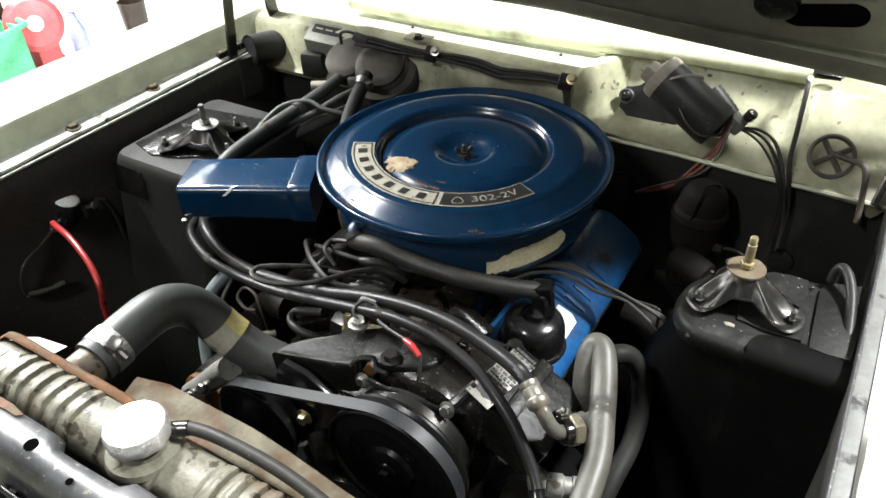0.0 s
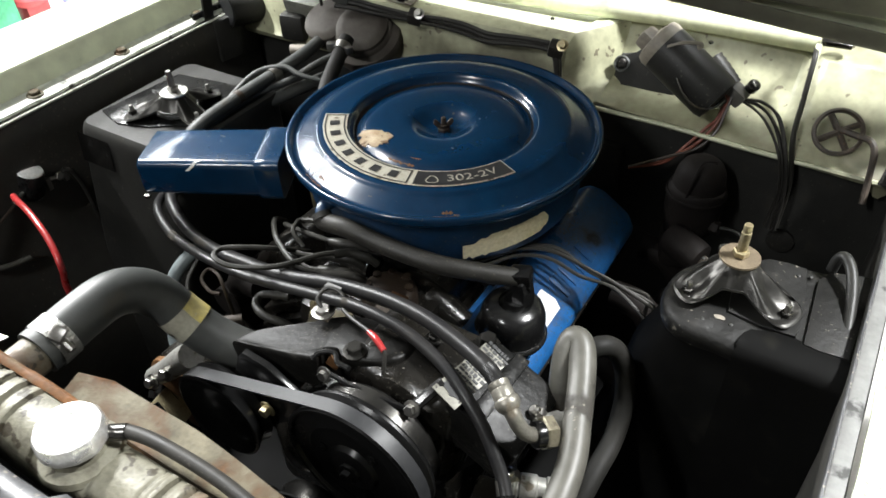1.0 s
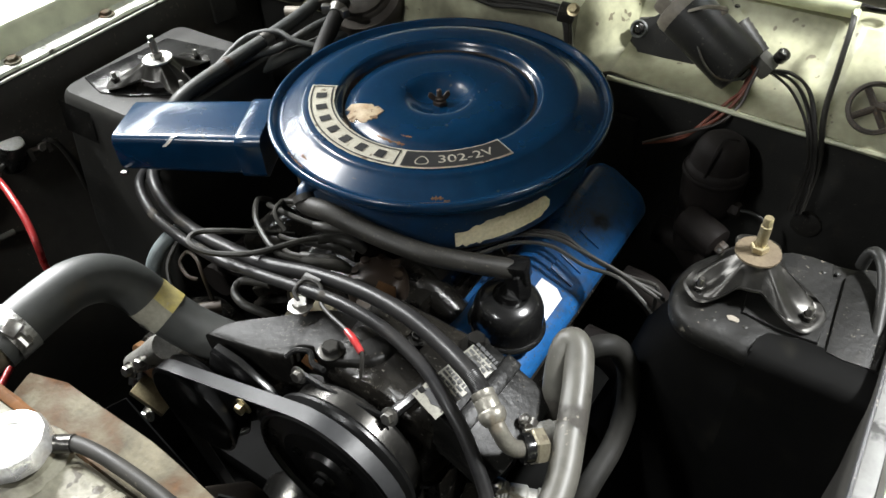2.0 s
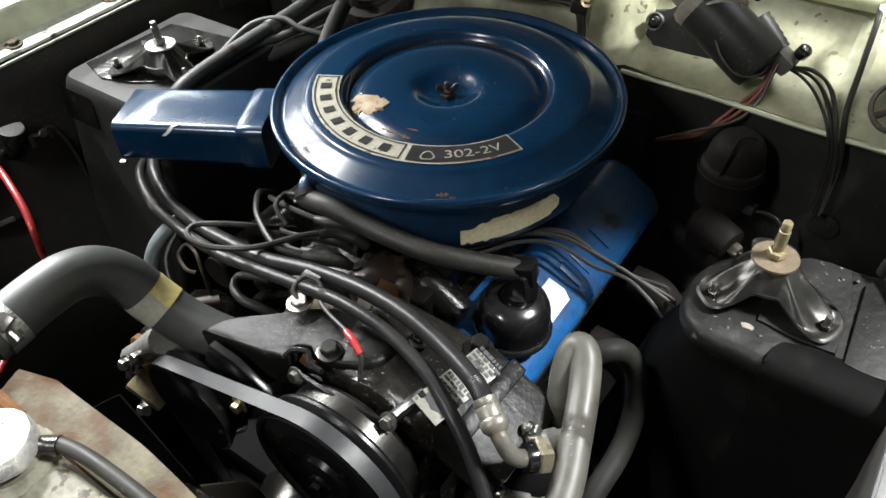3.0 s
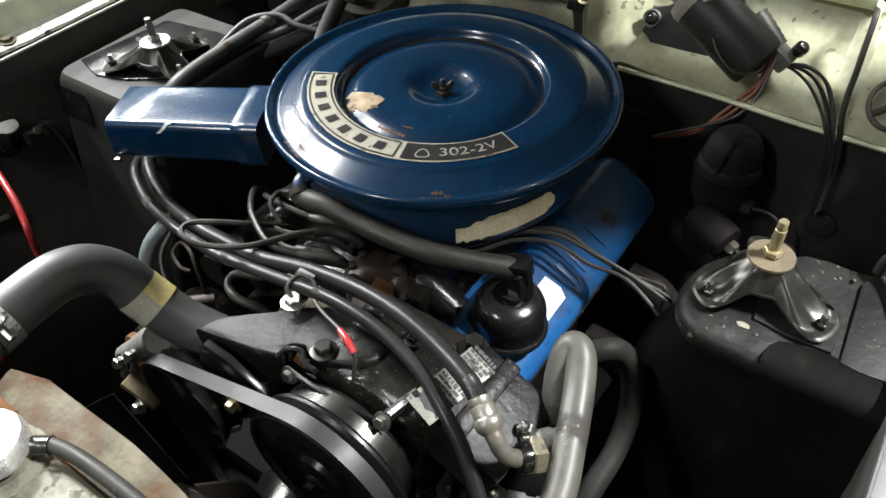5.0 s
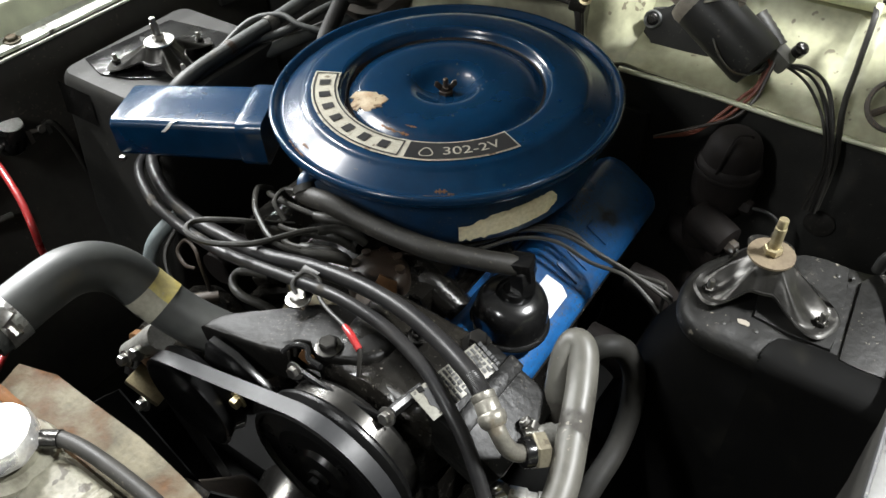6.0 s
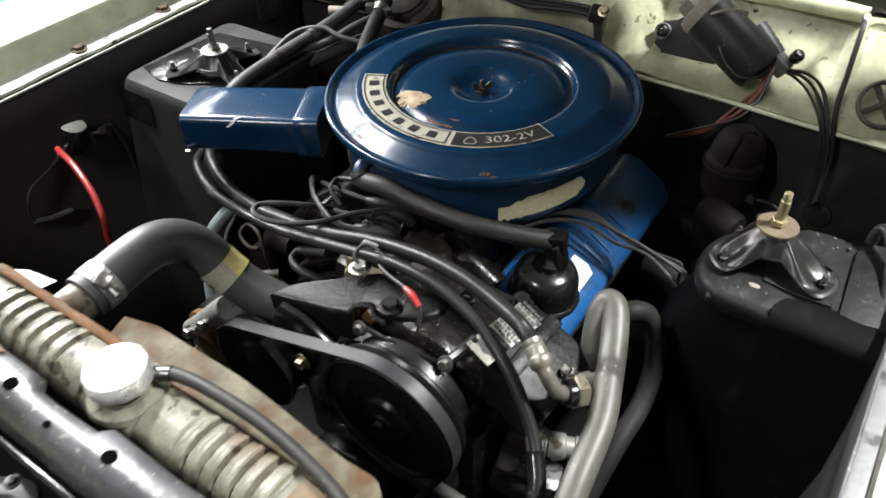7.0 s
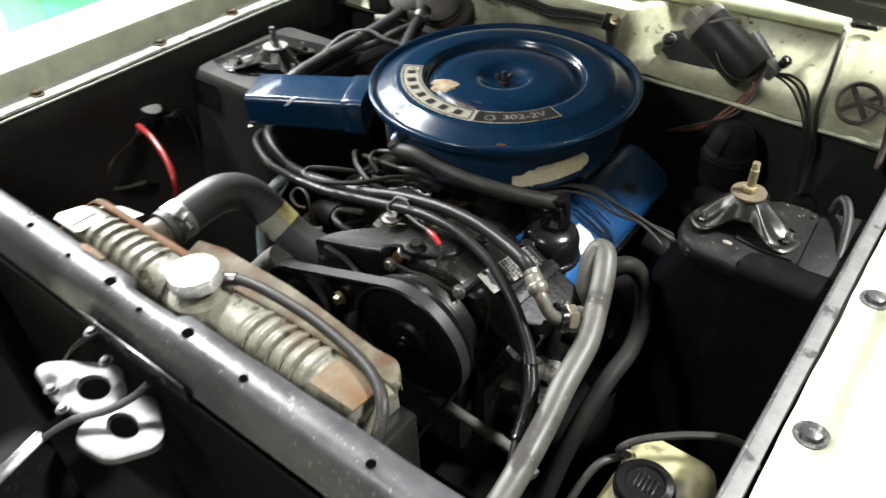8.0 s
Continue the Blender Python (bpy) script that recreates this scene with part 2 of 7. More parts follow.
def spline(pts, sub=7):
    p = [Vector(q) for q in pts]
    if len(p) == 2:
        return [p[0].lerp(p[1], i / sub) for i in range(sub + 1)]
    p = [2 * p[0] - p[1], *p, 2 * p[-1] - p[-2]]
    out = []
    for i in range(1, len(p) - 2):
        for k in range(sub):
            t = k / sub
            a, b, c, d = p[i - 1], p[i], p[i + 1], p[i + 2]
            out.append(0.5 * (2 * b + (c - a) * t + (2 * a - 5 * b + 4 * c - d) * t * t + (3 * b - a - 3 * c + d) * t ** 3))
    return out + [p[-2]]


def tube(bm, pts, r, seg=12, sub=7, rib=0.0, every=2, flat=1.0):
    """Sweep a round section along a smooth path; r a radius or one per point; rib: height of raised rings."""
    path = spline(pts, sub)
    n = len(path)
    radii = r if isinstance(r, (list, tuple)) else [r] * len(pts)
    rows, side = [], None
    for i, q in enumerate(path):
        w = (path[min(i + 1, n - 1)] - path[max(i - 1, 0)]).normalized()
        if side is None:
            side = basis(w)[0]
        side = (side - w * side.dot(w)).normalized()
        up = w.cross(side)
        f = i / (n - 1) * (len(radii) - 1)
        k = min(int(f), len(radii) - 2) if len(radii) > 1 else 0
        rad = radii[k] + (radii[min(k + 1, len(radii) - 1)] - radii[k]) * (f - k)
        if rib and i % every == 0:
            rad += rib
        rows.append([q + (side * math.cos(2 * math.pi * j / seg) + up * flat * math.sin(2 * math.pi * j / seg)) * rad for j in range(seg)])
    rings(bm, rows)
    return bm


def block(bm, size, at, turn=(0, 0, 0), bevel=0.003, seg=2, m=None):
    m = m if m is not None else pose(*at, *turn)
    made = bmesh.ops.create_cube(bm, size=1.0, matrix=m @ Matrix.Diagonal((*size, 1)))
    if bevel:
        edges = list({e for v in made["verts"] for e in v.link_edges})
        bmesh.ops.bevel(bm, geom=edges, offset=min(bevel, min(size) * 0.45), segments=seg, affect="EDGES", profile=0.6)
    return bm


def prism(bm, outline, depth, m=None, bevel=0.0):
    """Extrude a flat outline of (x, y) by depth along z, then place it by m."""
    m = m if m is not None else Matrix()
    lo = [bm.verts.new(m @ Vector((x, y, 0))) for x, y in outline]
    hi = [bm.verts.new(m @ Vector((x, y, depth))) for x, y in outline]
    n = len(lo)
    faces = [bm.faces.new(lo), bm.faces.new(hi)]
    for i in range(n):
        faces.append(bm.faces.new((lo[i], lo[(i + 1) % n], hi[(i + 1) % n], hi[i])))
    if bevel:
        edges = [e for e in faces[1].edges] + [e for e in faces[0].edges]
        bmesh.ops.bevel(bm, geom=edges, offset=bevel, segments=2, affect="EDGES", profile=0.6)
    return bm


def hexagon(bm, r, h, at, axis=(0, 0, 1)):
    return lathe(bm, [(r * 0.9, 0), (r, h * 0.12), (r, h * 0.85), (r * 0.85, h)], at, axis, seg=6)


def hex_bolt(parent, at, axis=(0, 0, 1), r=0.007, h=0.006, mat=None, washer=True, name="bolt"):
    bm = bmesh.new()
    w = Vector(axis).normalized()
    if washer:
        lathe(bm, [(r * 1.5, 0), (r * 1.5, 0.0016), (r * 1.2, 0.002)], Vector(at) - w * 0.001, axis, seg=16)
    hexagon(bm, r, h, Vector(at) + w * 0.0005, axis)
    return part(name, bm, mat or BLACK_STEEL, parent)


def sheet(bm, rows, thick):
    """A skin through rows of points, thickened."""
    vs = rings(bm, rows, around=False)
    bmesh.ops.recalc_face_normals(bm, faces=bm.faces)
    bmesh.ops.solidify(bm, geom=list(bm.faces), thickness=thick)
    return bm


def letters(text, size):
    cu = bpy.data.curves.new("letters", "FONT")
    cu.body, cu.size, cu.extrude = text, size, 0.0
    ob = bpy.data.objects.new("letters", cu)
    scene.collection.objects.link(ob)
    me = bpy.data.meshes.new_from_object(ob.evaluated_get(bpy.context.evaluated_depsgraph_get()))
    bm = bmesh.new()
    bm.from_mesh(me)
    bpy.data.objects.remove(ob)
    bpy.data.curves.remove(cu)
    bpy.data.meshes.remove(me)
    return bm


def rounded(x0, y0, x1, y1, r, n=5):
    out = []
    for cx, cy, a in ((x1 - r, y1 - r, 0), (x0 + r, y1 - r, 90), (x0 + r, y0 + r, 180), (x1 - r, y0 + r, 270)):
        out += [(cx + r * math.cos(radians(a + 90 * i / n)), cy + r * math.sin(radians(a + 90 * i / n))) for i in range(n + 1)]
    return out


WALL = material("grey-brown block wall", (0.17, 0.165, 0.155), (0.13, 0.126, 0.115), rough=0.7, scale=2, bump=0.05)
CEILING = material("grey painted ceiling", (0.10, 0.098, 0.09), (0.08, 0.078, 0.072), rough=0.8, scale=2, bump=0.05)
HOSE = material("glossy corded hose rubber", (0.010, 0.010, 0.0105), (0.018, 0.017, 0.016), rough=0.36, scale=30, bump=0.12, spots=(0.03, 0.026, 0.02), spot_at=0.62, spot_scale=26, rough_var=0.1, spec=0.25)
GREY_STRIP = material("grey primer strip", (0.15, 0.15, 0.145), (0.10, 0.10, 0.095), rough=0.5, scale=20, bump=0.1, spots=(0.04, 0.04, 0.038), spot_at=0.62, spot_scale=24)
FERRULE = material("pale dull plated ferrule", (0.22, 0.21, 0.18), (0.14, 0.13, 0.11), rough=0.38, metal=0.6, scale=60, bump=0.15, spots=(0.12, 0.10, 0.07), spot_at=0.6, spot_scale=60, spot_soft=0.1)
TAN_STEEL = material("tarnished tan washer", (0.15, 0.12, 0.08), (0.10, 0.075, 0.05), rough=0.45, metal=0.2, scale=60, bump=0.1)
# on fan blades and subframe this near-black paints in the deep bay's shade
MATTE = material("matt near-black, doubling as deep shade", (0.0035, 0.0035, 0.0035), (0.006, 0.006, 0.0055), rough=0.7, scale=20, bump=0.1, spec=0.08)
LATCH = material("dull galvanised stamping", (0.075, 0.075, 0.076), (0.045, 0.045, 0.046), rough=0.4, metal=0.4, scale=24, bump=0.08, spots=(0.025, 0.025, 0.025), spot_at=0.56, spot_scale=26, spot_soft=0.15)
CAP_BROWN = material("dusty brown motor cap", (0.046, 0.040, 0.033), (0.028, 0.023, 0.019), rough=0.65, scale=22, bump=0.12, spots=(0.075, 0.066, 0.052), spot_at=0.56, spot_scale=18, spot_soft=0.2, spec=0.2)
BOX_GREY = material("pale dusty grey-green plastic", (0.24, 0.245, 0.21), (0.17, 0.17, 0.145), rough=0.5, scale=25, bump=0.08)
# flat black, painted in for the shade inside open holes
HOLE_SHADE = material("painted darkness of an open hole", (0.002, 0.002, 0.002), (0.002, 0.002, 0.002), rough=1.0, scale=20, bump=0.0)
HOLE_SHADE.node_tree.nodes["Principled BSDF"].inputs["Specular IOR Level"].default_value = 0.0
PLATED = material("bright plated steel", (0.60, 0.60, 0.57), (0.45, 0.44, 0.42), rough=0.3, metal=0.9, scale=50, bump=0.05, spots=(0.2, 0.17, 0.13), spot_at=0.66, spot_scale=60)
PLATE = material("worn dark silver print plate", (0.17, 0.165, 0.14), (0.09, 0.085, 0.07), rough=0.45, metal=0.2, scale=60, bump=0.05, spots=(0.03, 0.028, 0.024), spot_at=0.54, spot_scale=90)
CLAMP = material("crumpled bright clamp", (0.5, 0.5, 0.48), (0.32, 0.31, 0.29), rough=0.34, metal=0.85, scale=45, bump=1.0, spots=(0.16, 0.15, 0.13), spot_at=0.6, spot_scale=60)
TOP_DUST = material("dust on black plate", (0.0055, 0.0054, 0.0049), (0.0095, 0.009, 0.008), rough=0.5, scale=20, bump=0.45, spots=(0.024, 0.022, 0.0185), spot_at=0.62, spot_scale=30, spot_soft=0.12, spec=0.35, specks=(0.12, 0.11, 0.09), speck_at=0.70, speck_scale=200)
COVER = material("dusty black cast cover", (0.0045, 0.0043, 0.0039), (0.008, 0.0076, 0.0067), rough=0.42, scale=20, bump=0.3, spots=(0.016, 0.015, 0.013), spot_at=0.6, spot_scale=24, spot_soft=0.12, rough_var=0.14, spec=0.13, specks=(0.05, 0.046, 0.038), speck_at=0.68)
# near-white colour stands in for the glare on the plated lid
LID_GLARE = material("relay lid with its glare painted white", (0.85, 0.85, 0.83), (0.75, 0.75, 0.73), rough=0.3, scale=50, bump=0.03)
TOWER = material("dull black tower paint", (0.0032, 0.0032, 0.0031), (0.005, 0.0049, 0.0046), rough=0.66, scale=9, bump=0.15, spots=(0.010, 0.0095, 0.008), spot_at=0.60, spot_scale=30, spot_soft=0.15, rough_var=0.12, spec=0.05)
MASTER = material("dusty brown casting", (0.0105, 0.0085, 0.0075), (0.006, 0.005, 0.0045), rough=0.65, scale=30, bump=0.2, spec=0.15)
APRON = material("dusty black apron paint", (0.036, 0.035, 0.032), (0.058, 0.055, 0.048), rough=0.55, scale=9, bump=0.25, spots=(0.06, 0.054, 0.044), spot_at=0.58, spot_scale=12, spot_soft=0.16, rough_var=0.2, spec=0.3, specks=(0.09, 0.08, 0.065), speck_at=0.70, speck_scale=160)
PULLEY = material("glossy black pulley paint", (0.0035, 0.0035, 0.0035), (0.006, 0.006, 0.006), rough=0.3, scale=20, bump=0.06, rough_var=0.1, spec=0.25)
RUST_PAD = material("orange and tan rusted pad", (0.14, 0.105, 0.065), (0.08, 0.064, 0.043), rough=0.65, scale=26, bump=0.3, spots=(0.15, 0.07, 0.025), spot_at=0.5, spot_scale=22, spot_soft=0.2, spec=0.15)
HEAD_BLACK = material("oily black head casting", (0.0045, 0.0045, 0.0042), (0.008, 0.0077, 0.007), rough=0.42, scale=24, bump=0.35, spec=0.2, rough_var=0.2, specks=(0.05, 0.046, 0.038), speck_at=0.68)
RUBBER_DULL = material("dull dusty rubber", (0.011, 0.0108, 0.0098), (0.020, 0.019, 0.0165), rough=0.62, scale=22, bump=0.12, spec=0.15, spots=(0.05, 0.046, 0.036), spot_at=0.6, spot_scale=24, spot_soft=0.2)
BRACKET = material("worn satin dark steel", (0.030, 0.029, 0.027), (0.050, 0.048, 0.044), rough=0.33, metal=0.75, scale=40, bump=0.06, rough_var=0.1, spots=(0.03, 0.026, 0.02), spot_at=0.62, spot_scale=40)
DARK_ROD = material("dark oily rod", (0.016, 0.012, 0.009), (0.030, 0.020, 0.013), rough=0.4, scale=40, bump=0.1, spec=0.3)
NUT_BRASS = material("dull tan brass", (0.20, 0.18, 0.13), (0.13, 0.115, 0.08), rough=0.42, metal=0.6, scale=50, bump=0.15, spots=(0.08, 0.065, 0.04), spot_at=0.58, spot_scale=60)
GROOVE = material("brown-black grime", (0.006, 0.006, 0.007), (0.022, 0.014, 0.008), rough=0.6, scale=30, bump=0.2, spec=0.2)
NUT = material("rusty brown nut", (0.045, 0.032, 0.022), (0.022, 0.016, 0.012), rough=0.5, metal=0.3, scale=70, bump=0.3, spots=(0.06, 0.03, 0.015), spot_at=0.55, spot_scale=90)
# ---- garage ----


def slab(name, size, at, mat, label, category):
    bm = bmesh.new()
    block(bm, size, at, bevel=0)
    return solid(name, bm, mat, label, category, kind="structure")


slab("floor", (9.4, 9.4, 0.2), (-0.6, 0.2, -0.1), CONCRETE, "pale bright concrete garage floor", "floor")
slab("wall_north", (9.4, 0.15, 2.9), (-0.6, 4.6, 1.45), WALL, "grey-brown block garage wall", "wall")
slab("wall_south", (9.4, 0.15, 2.9), (-0.6, -4.6, 1.45), WALL, "grey-brown block garage wall", "wall")
slab("wall_west", (0.15, 9.05, 2.9), (-5.0, 0.0, 1.45), WALL, "grey-brown block garage wall", "wall")
slab("wall_east", (0.15, 9.05, 2.9), (3.8, 0.0, 1.45), WALL, "grey-brown block garage wall", "wall")
slab("ceiling", (9.4, 9.4, 0.12), (-0.6, 0.0, 2.96), CEILING, "grey painted garage ceiling", "ceiling")


# assumed fixture, built round each lamp added to light the bay
def added_strip_light(at, length):
    o = thing("added_strip_light", (at[0], at[1], 2.9), "assumed white strip light, added out of view on the ceiling", "strip light", "strip lights")
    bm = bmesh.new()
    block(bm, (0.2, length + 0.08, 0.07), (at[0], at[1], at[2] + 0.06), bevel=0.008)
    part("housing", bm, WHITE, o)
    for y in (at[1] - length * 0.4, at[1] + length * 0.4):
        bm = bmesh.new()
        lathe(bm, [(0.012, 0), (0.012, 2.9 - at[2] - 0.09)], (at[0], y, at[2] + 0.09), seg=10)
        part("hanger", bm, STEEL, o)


for at, length, watts in ADDED_STRIPS:
    added_strip_light(at, length)
# housing for the low side lamp added to reach under the hood
for at, length, watts, way in ADDED_WALL_STRIPS:
    o = thing("added_wall_light", (at[0] - 0.06 * way, at[1], at[2]), "assumed white strip light, added out of view on the wall", "strip light", "wall strip lights")
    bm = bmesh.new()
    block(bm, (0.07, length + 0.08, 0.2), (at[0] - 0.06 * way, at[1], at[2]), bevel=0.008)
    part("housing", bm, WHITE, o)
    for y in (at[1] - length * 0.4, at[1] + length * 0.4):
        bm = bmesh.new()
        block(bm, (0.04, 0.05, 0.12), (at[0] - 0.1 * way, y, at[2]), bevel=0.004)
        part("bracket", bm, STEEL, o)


def surroundings():
    g = thing("crate", (-3.05, 0.75, 0), "green crate plastic lightened for glare on the concrete", "crate")
    bm = bmesh.new()
    w, d, h, t = 0.5, 0.4, 0.34, 0.012
    for sx, sy, ax, ay in ((w, t, 0, d / 2), (w, t, 0, -d / 2), (t, d, w / 2, 0), (t, d, -w / 2, 0)):
        block(bm, (sx, sy, h), (-3.05 + ax, 0.75 + ay, h / 2), bevel=0.004)
    block(bm, (w, d, t), (-3.05, 0.75, t / 2 + 0.003), bevel=0)
    part("body", bm, GREEN_GLARE, g)
    bm = bmesh.new()
    tube(bm, [(-3.32 + x, 0.75 + y, 0.345) for x, y in ((0, -0.22), (0.54, -0.22), (0.54, 0.22), (0, 0.22), (0, -0.22))], 0.014, seg=8, sub=2)
    part("rim", bm, GREEN_GLARE, g)
    m = thing("floor_machine", (-2.85, 1.08, 0), "red enamelled machine with a pale round badge", "machine")
    ax, c = Vector((0.9, -0.4, 0.25)), Vector((-2.92, 1.08, 0.29))
    bm = bmesh.new()
    lathe(bm, [(0.04, 0), (0.11, 0.01), (0.125, 0.05), (0.125, 0.08), (0.10, 0.11), (0.03, 0.12)], c, ax, seg=28)
    block(bm, (0.10, 0.12, 0.24), (-2.92, 1.09, 0.16), bevel=0.02)
    part("housing", bm, RED_PAINT_GLARE, m)
    bm = bmesh.new()
    lathe(bm, [(0.035, 0), (0.035, 0.004), (0.03, 0.006)], c + ax.normalized() * 0.121, ax, seg=20)
    part("badge", bm, WHITE, m)
    bm = bmesh.new()
    tube(bm, [(-2.95, 0.98, 0.02), (-2.92, 0.96, 0.5), (-2.88, 0.95, 0.9)], 0.016, seg=8)
    part("handle", bm, BLACK_STEEL, m)
    for y in (1.0, 1.18):
        bm = bmesh.new()
        lathe(bm, [(0.015, -0.02), (0.05, -0.015), (0.05, 0.015), (0.015, 0.02)], (-2.98, y, 0.051), (0, 1, 0), seg=16)
        part("wheel", bm, RUBBER, m)
    t = thing("roll_of_mat", (-3.2, 0.6, 0), "rolled grey mat leaning on a crate", "roll")
    bm = bmesh.new()
    tube(bm, [(-3.4, 0.55, 0.42), (-3.1, 0.72, 0.46), (-2.85, 0.86, 0.44)], 0.075, seg=14)
    part("body", bm, DUSTY_GREY, t)
    j = thing("spray_bottle", (-2.9, 1.27, 0), "small blue bottle on the floor", "bottle")
    bm = bmesh.new()
    lathe(bm, [(0.035, 0.001), (0.04, 0.01), (0.04, 0.2), (0.02, 0.25), (0.015, 0.29)], (-2.9, 1.27, 0), seg=20)
    part("body", bm, BLUE_P_GLARE, j)
    bm = bmesh.new()
    block(bm, (0.07, 0.025, 0.03), (-2.89, 1.265, 0.305), (0, 0, 20), bevel=0.006)
    part("trigger", bm, WHITE, j)
    b = thing("tub", (-2.75, 1.5, 0), "small brown tub on the floor", "tub")
    bm = bmesh.new()
    lathe(bm, [(0.05, 0.001), (0.065, 0.28), (0.068, 0.29), (0.06, 0.29), (0.045, 0.02)], (-2.75, 1.5, 0), seg=24)
    part("body", bm, BROWN, b)


surroundings()

# ---- car body round the bay ----
Y0, Y1 = -1.05, 0.62


def fender(side):
    """side -1: the one by the intake horn, 1: the one by the wiper motor."""
    fx = -0.652 if side < 0 else 0.592
    o = thing("fender", (fx + side * 0.1, -0.2, 0.3), "pale lime painted car fender with bolted inner flange", "fender", "fenders")
    ys = [Y0 + (Y1 - Y0) * i / 24 for i in range(25)]
    prof = [(0.0, 0.897), (0.003, 0.915), (0.004, 0.930), (0.010, 0.938), (0.03, 0.943), (0.08, 0.948), (0.14, 0.944), (0.19, 0.925), (0.222, 0.88), (0.235, 0.80), (0.24, 0.65), (0.225, 0.3)]
    bm = bmesh.new()
    rings(bm, [[(fx + side * dx, y, z) for dx, z in prof] for y in ys], around=False)
    bmesh.ops.solidify(bm, geom=list(bm.faces), thickness=0.0015)
    part("skin", bm, PAINT, o)
    # bolted flange; its slightly wavy edge shapes in the limit of the lit strip
    inner = 0.034 if side < 0 else 0.038
    bm = bmesh.new()
    rows = []
    for i in range(141):
        y = Y0 + (Y1 - Y0) * i / 140
        wav = (0.0035 if side < 0 else 0.001) * max(0.0, math.sin(y * 26 + 1.0)) + (0.001 if side < 0 else 0.0003) * math.sin(y * 90)
        rows.append([(fx, y, 0.8975), (fx - side * 0.010, y, 0.8955), (fx - side * (inner - 0.008 - wav), y, 0.8955), (fx - side * (inner - wav), y, 0.8935), (fx - side * (inner - wav), y, 0.889)])
    sheet(bm, rows, 0.0016)
    part("flange", bm, PAINT_GREY if side < 0 else PAINT, o, "pale flange with bolt holes")
    for y in ((-0.181, -0.013, 0.16, -0.42, -0.66) if side < 0 else (-0.151, -0.365, 0.1, -0.6)):
        hex_bolt(o, (fx - side * 0.016, y, 0.8965), r=0.0085 if side < 0 else 0.0105, h=0.006, mat=SUPPORT if side > 0 else RUST)
    if side > 0:
        for k in range(6):
            bm = bmesh.new()
            block(bm, (0.003, 0.009, 0.0006), (fx - 0.02 - (k % 2) * 0.009, -0.262 - 0.012 * (k // 2), 0.8963), bevel=0)
            part("stamp", bm, PAINT_DUSTY, o)
    # apron under the flange
    ax = fx - side * (inner + (0.004 if side < 0 else 0.019))
    a = thing("inner_apron", (ax, -0.2, 0.3), "dusty black painted inner apron of the bay", "inner apron", "inner aprons")
    bm = bmesh.new()
    pr = [(0.016, 0.884), (0.0, 0.885), (-0.003, 0.880), (-0.002, 0.84), (0.002, 0.78), (0.0, 0.7), (-0.01, 0.6), (-0.03, 0.5), (-0.05, 0.3)]
    ny = 40
    rows = []
    for i in range(ny + 1):
        y = Y0 + (Y1 - Y0) * i / ny
        rows.append([(ax + side * dx + side * 0.003 * noise.noise(Vector((y * 9, z * 9, side))), y, z) for dx, z in pr])
    sheet(bm, rows, 0.0018)
    part("panel", bm, APRON, a)
    bm = bmesh.new()
    tube(bm, [(ax - side * 0.001, y, 0.886) for y in (Y0, -0.5, 0, Y1)], 0.0022, seg=6, sub=12)
    part("lip", bm, PAINT_GREY if side < 0 else SUPPORT, a, "scuffed pale edge")
    if side > 0:
        bm = bmesh.new()
        rings(bm, [[(ax, y, 0.8868), (ax + 0.006, y, 0.8878), (ax + 0.0145, y, 0.8872)] for y in (Y0, -0.5, 0.0, Y1)], around=False)
        bmesh.ops.solidify(bm, geom=list(bm.faces), thickness=0.0015)
        part("grey_strip", bm, GREY_STRIP, a, "grey painted flange strip")
    return o


fender(-1)
fender(1)


def left_tower():
    """Black pressed tower with a flat top plate, by the intake."""
    top = (-0.592, -0.165, -0.365, 0.075)
    low = (-0.64, -0.215, -0.45, 0.13)
    zt = 0.852
    o = thing("shock_tower", ((top[0] + top[2]) / 2, 0, 0.3), "black painted pressed-steel shock tower with a bent corner flap", "shock tower", "shock towers")
    bm = bmesh.new()
    rows = []
    for f, z, r, g in ((0.0, 0.30, 0.03, 0), (0.35, 0.5, 0.035, 0), (0.7, 0.68, 0.045, 0), (0.93, 0.79, 0.05, 0), (1.0, zt - 0.034, 0.06, 0), (1.0, zt - 0.020, 0.06, 0.001), (1.0, zt - 0.011, 0.06, 0.003), (1.0, zt - 0.005, 0.058, 0.0055), (1.0, zt - 0.001, 0.055, 0.009)):
        c = [low[k] + (top[k] - low[k]) * f for k in range(4)]
        c = [c[0] + g, c[1] + g, c[2] - g * 0.3, c[3]]
        rows.append([(x, y, z) for x, y in rounded(*c, r * 0.35)])
    rings(bm, rows)
    part("body", bm, BLACK_APRON, o)
    bm = bmesh.new()
    out = [(-0.575, -0.12), (-0.52, -0.135), (-0.47, -0.12), (-0.40, -0.075), (-0.385, 0.0), (-0.42, 0.05), (-0.56, 0.03)]
    prism(bm, out, 0.0035, Matrix.Translation((0, 0, zt - 0.001)), bevel=0.001)
    part("top_plate", bm, BLACK, o)
    bm = bmesh.new()
    rings(bm, [[(-0.588 + u * 0.075, -0.166 - 0.006 * z2 / 0.05, zt - 0.016 - z2) for u in (0, 0.3, 0.6, 0.85, 1)] for z2 in (0.0, 0.025, 0.045, 0.05)], around=False)
    bmesh.ops.solidify(bm, geom=list(bm.faces), thickness=0.003)
    part("corner_flap", bm, BLACK_STEEL, o, "worn bare corner flap")


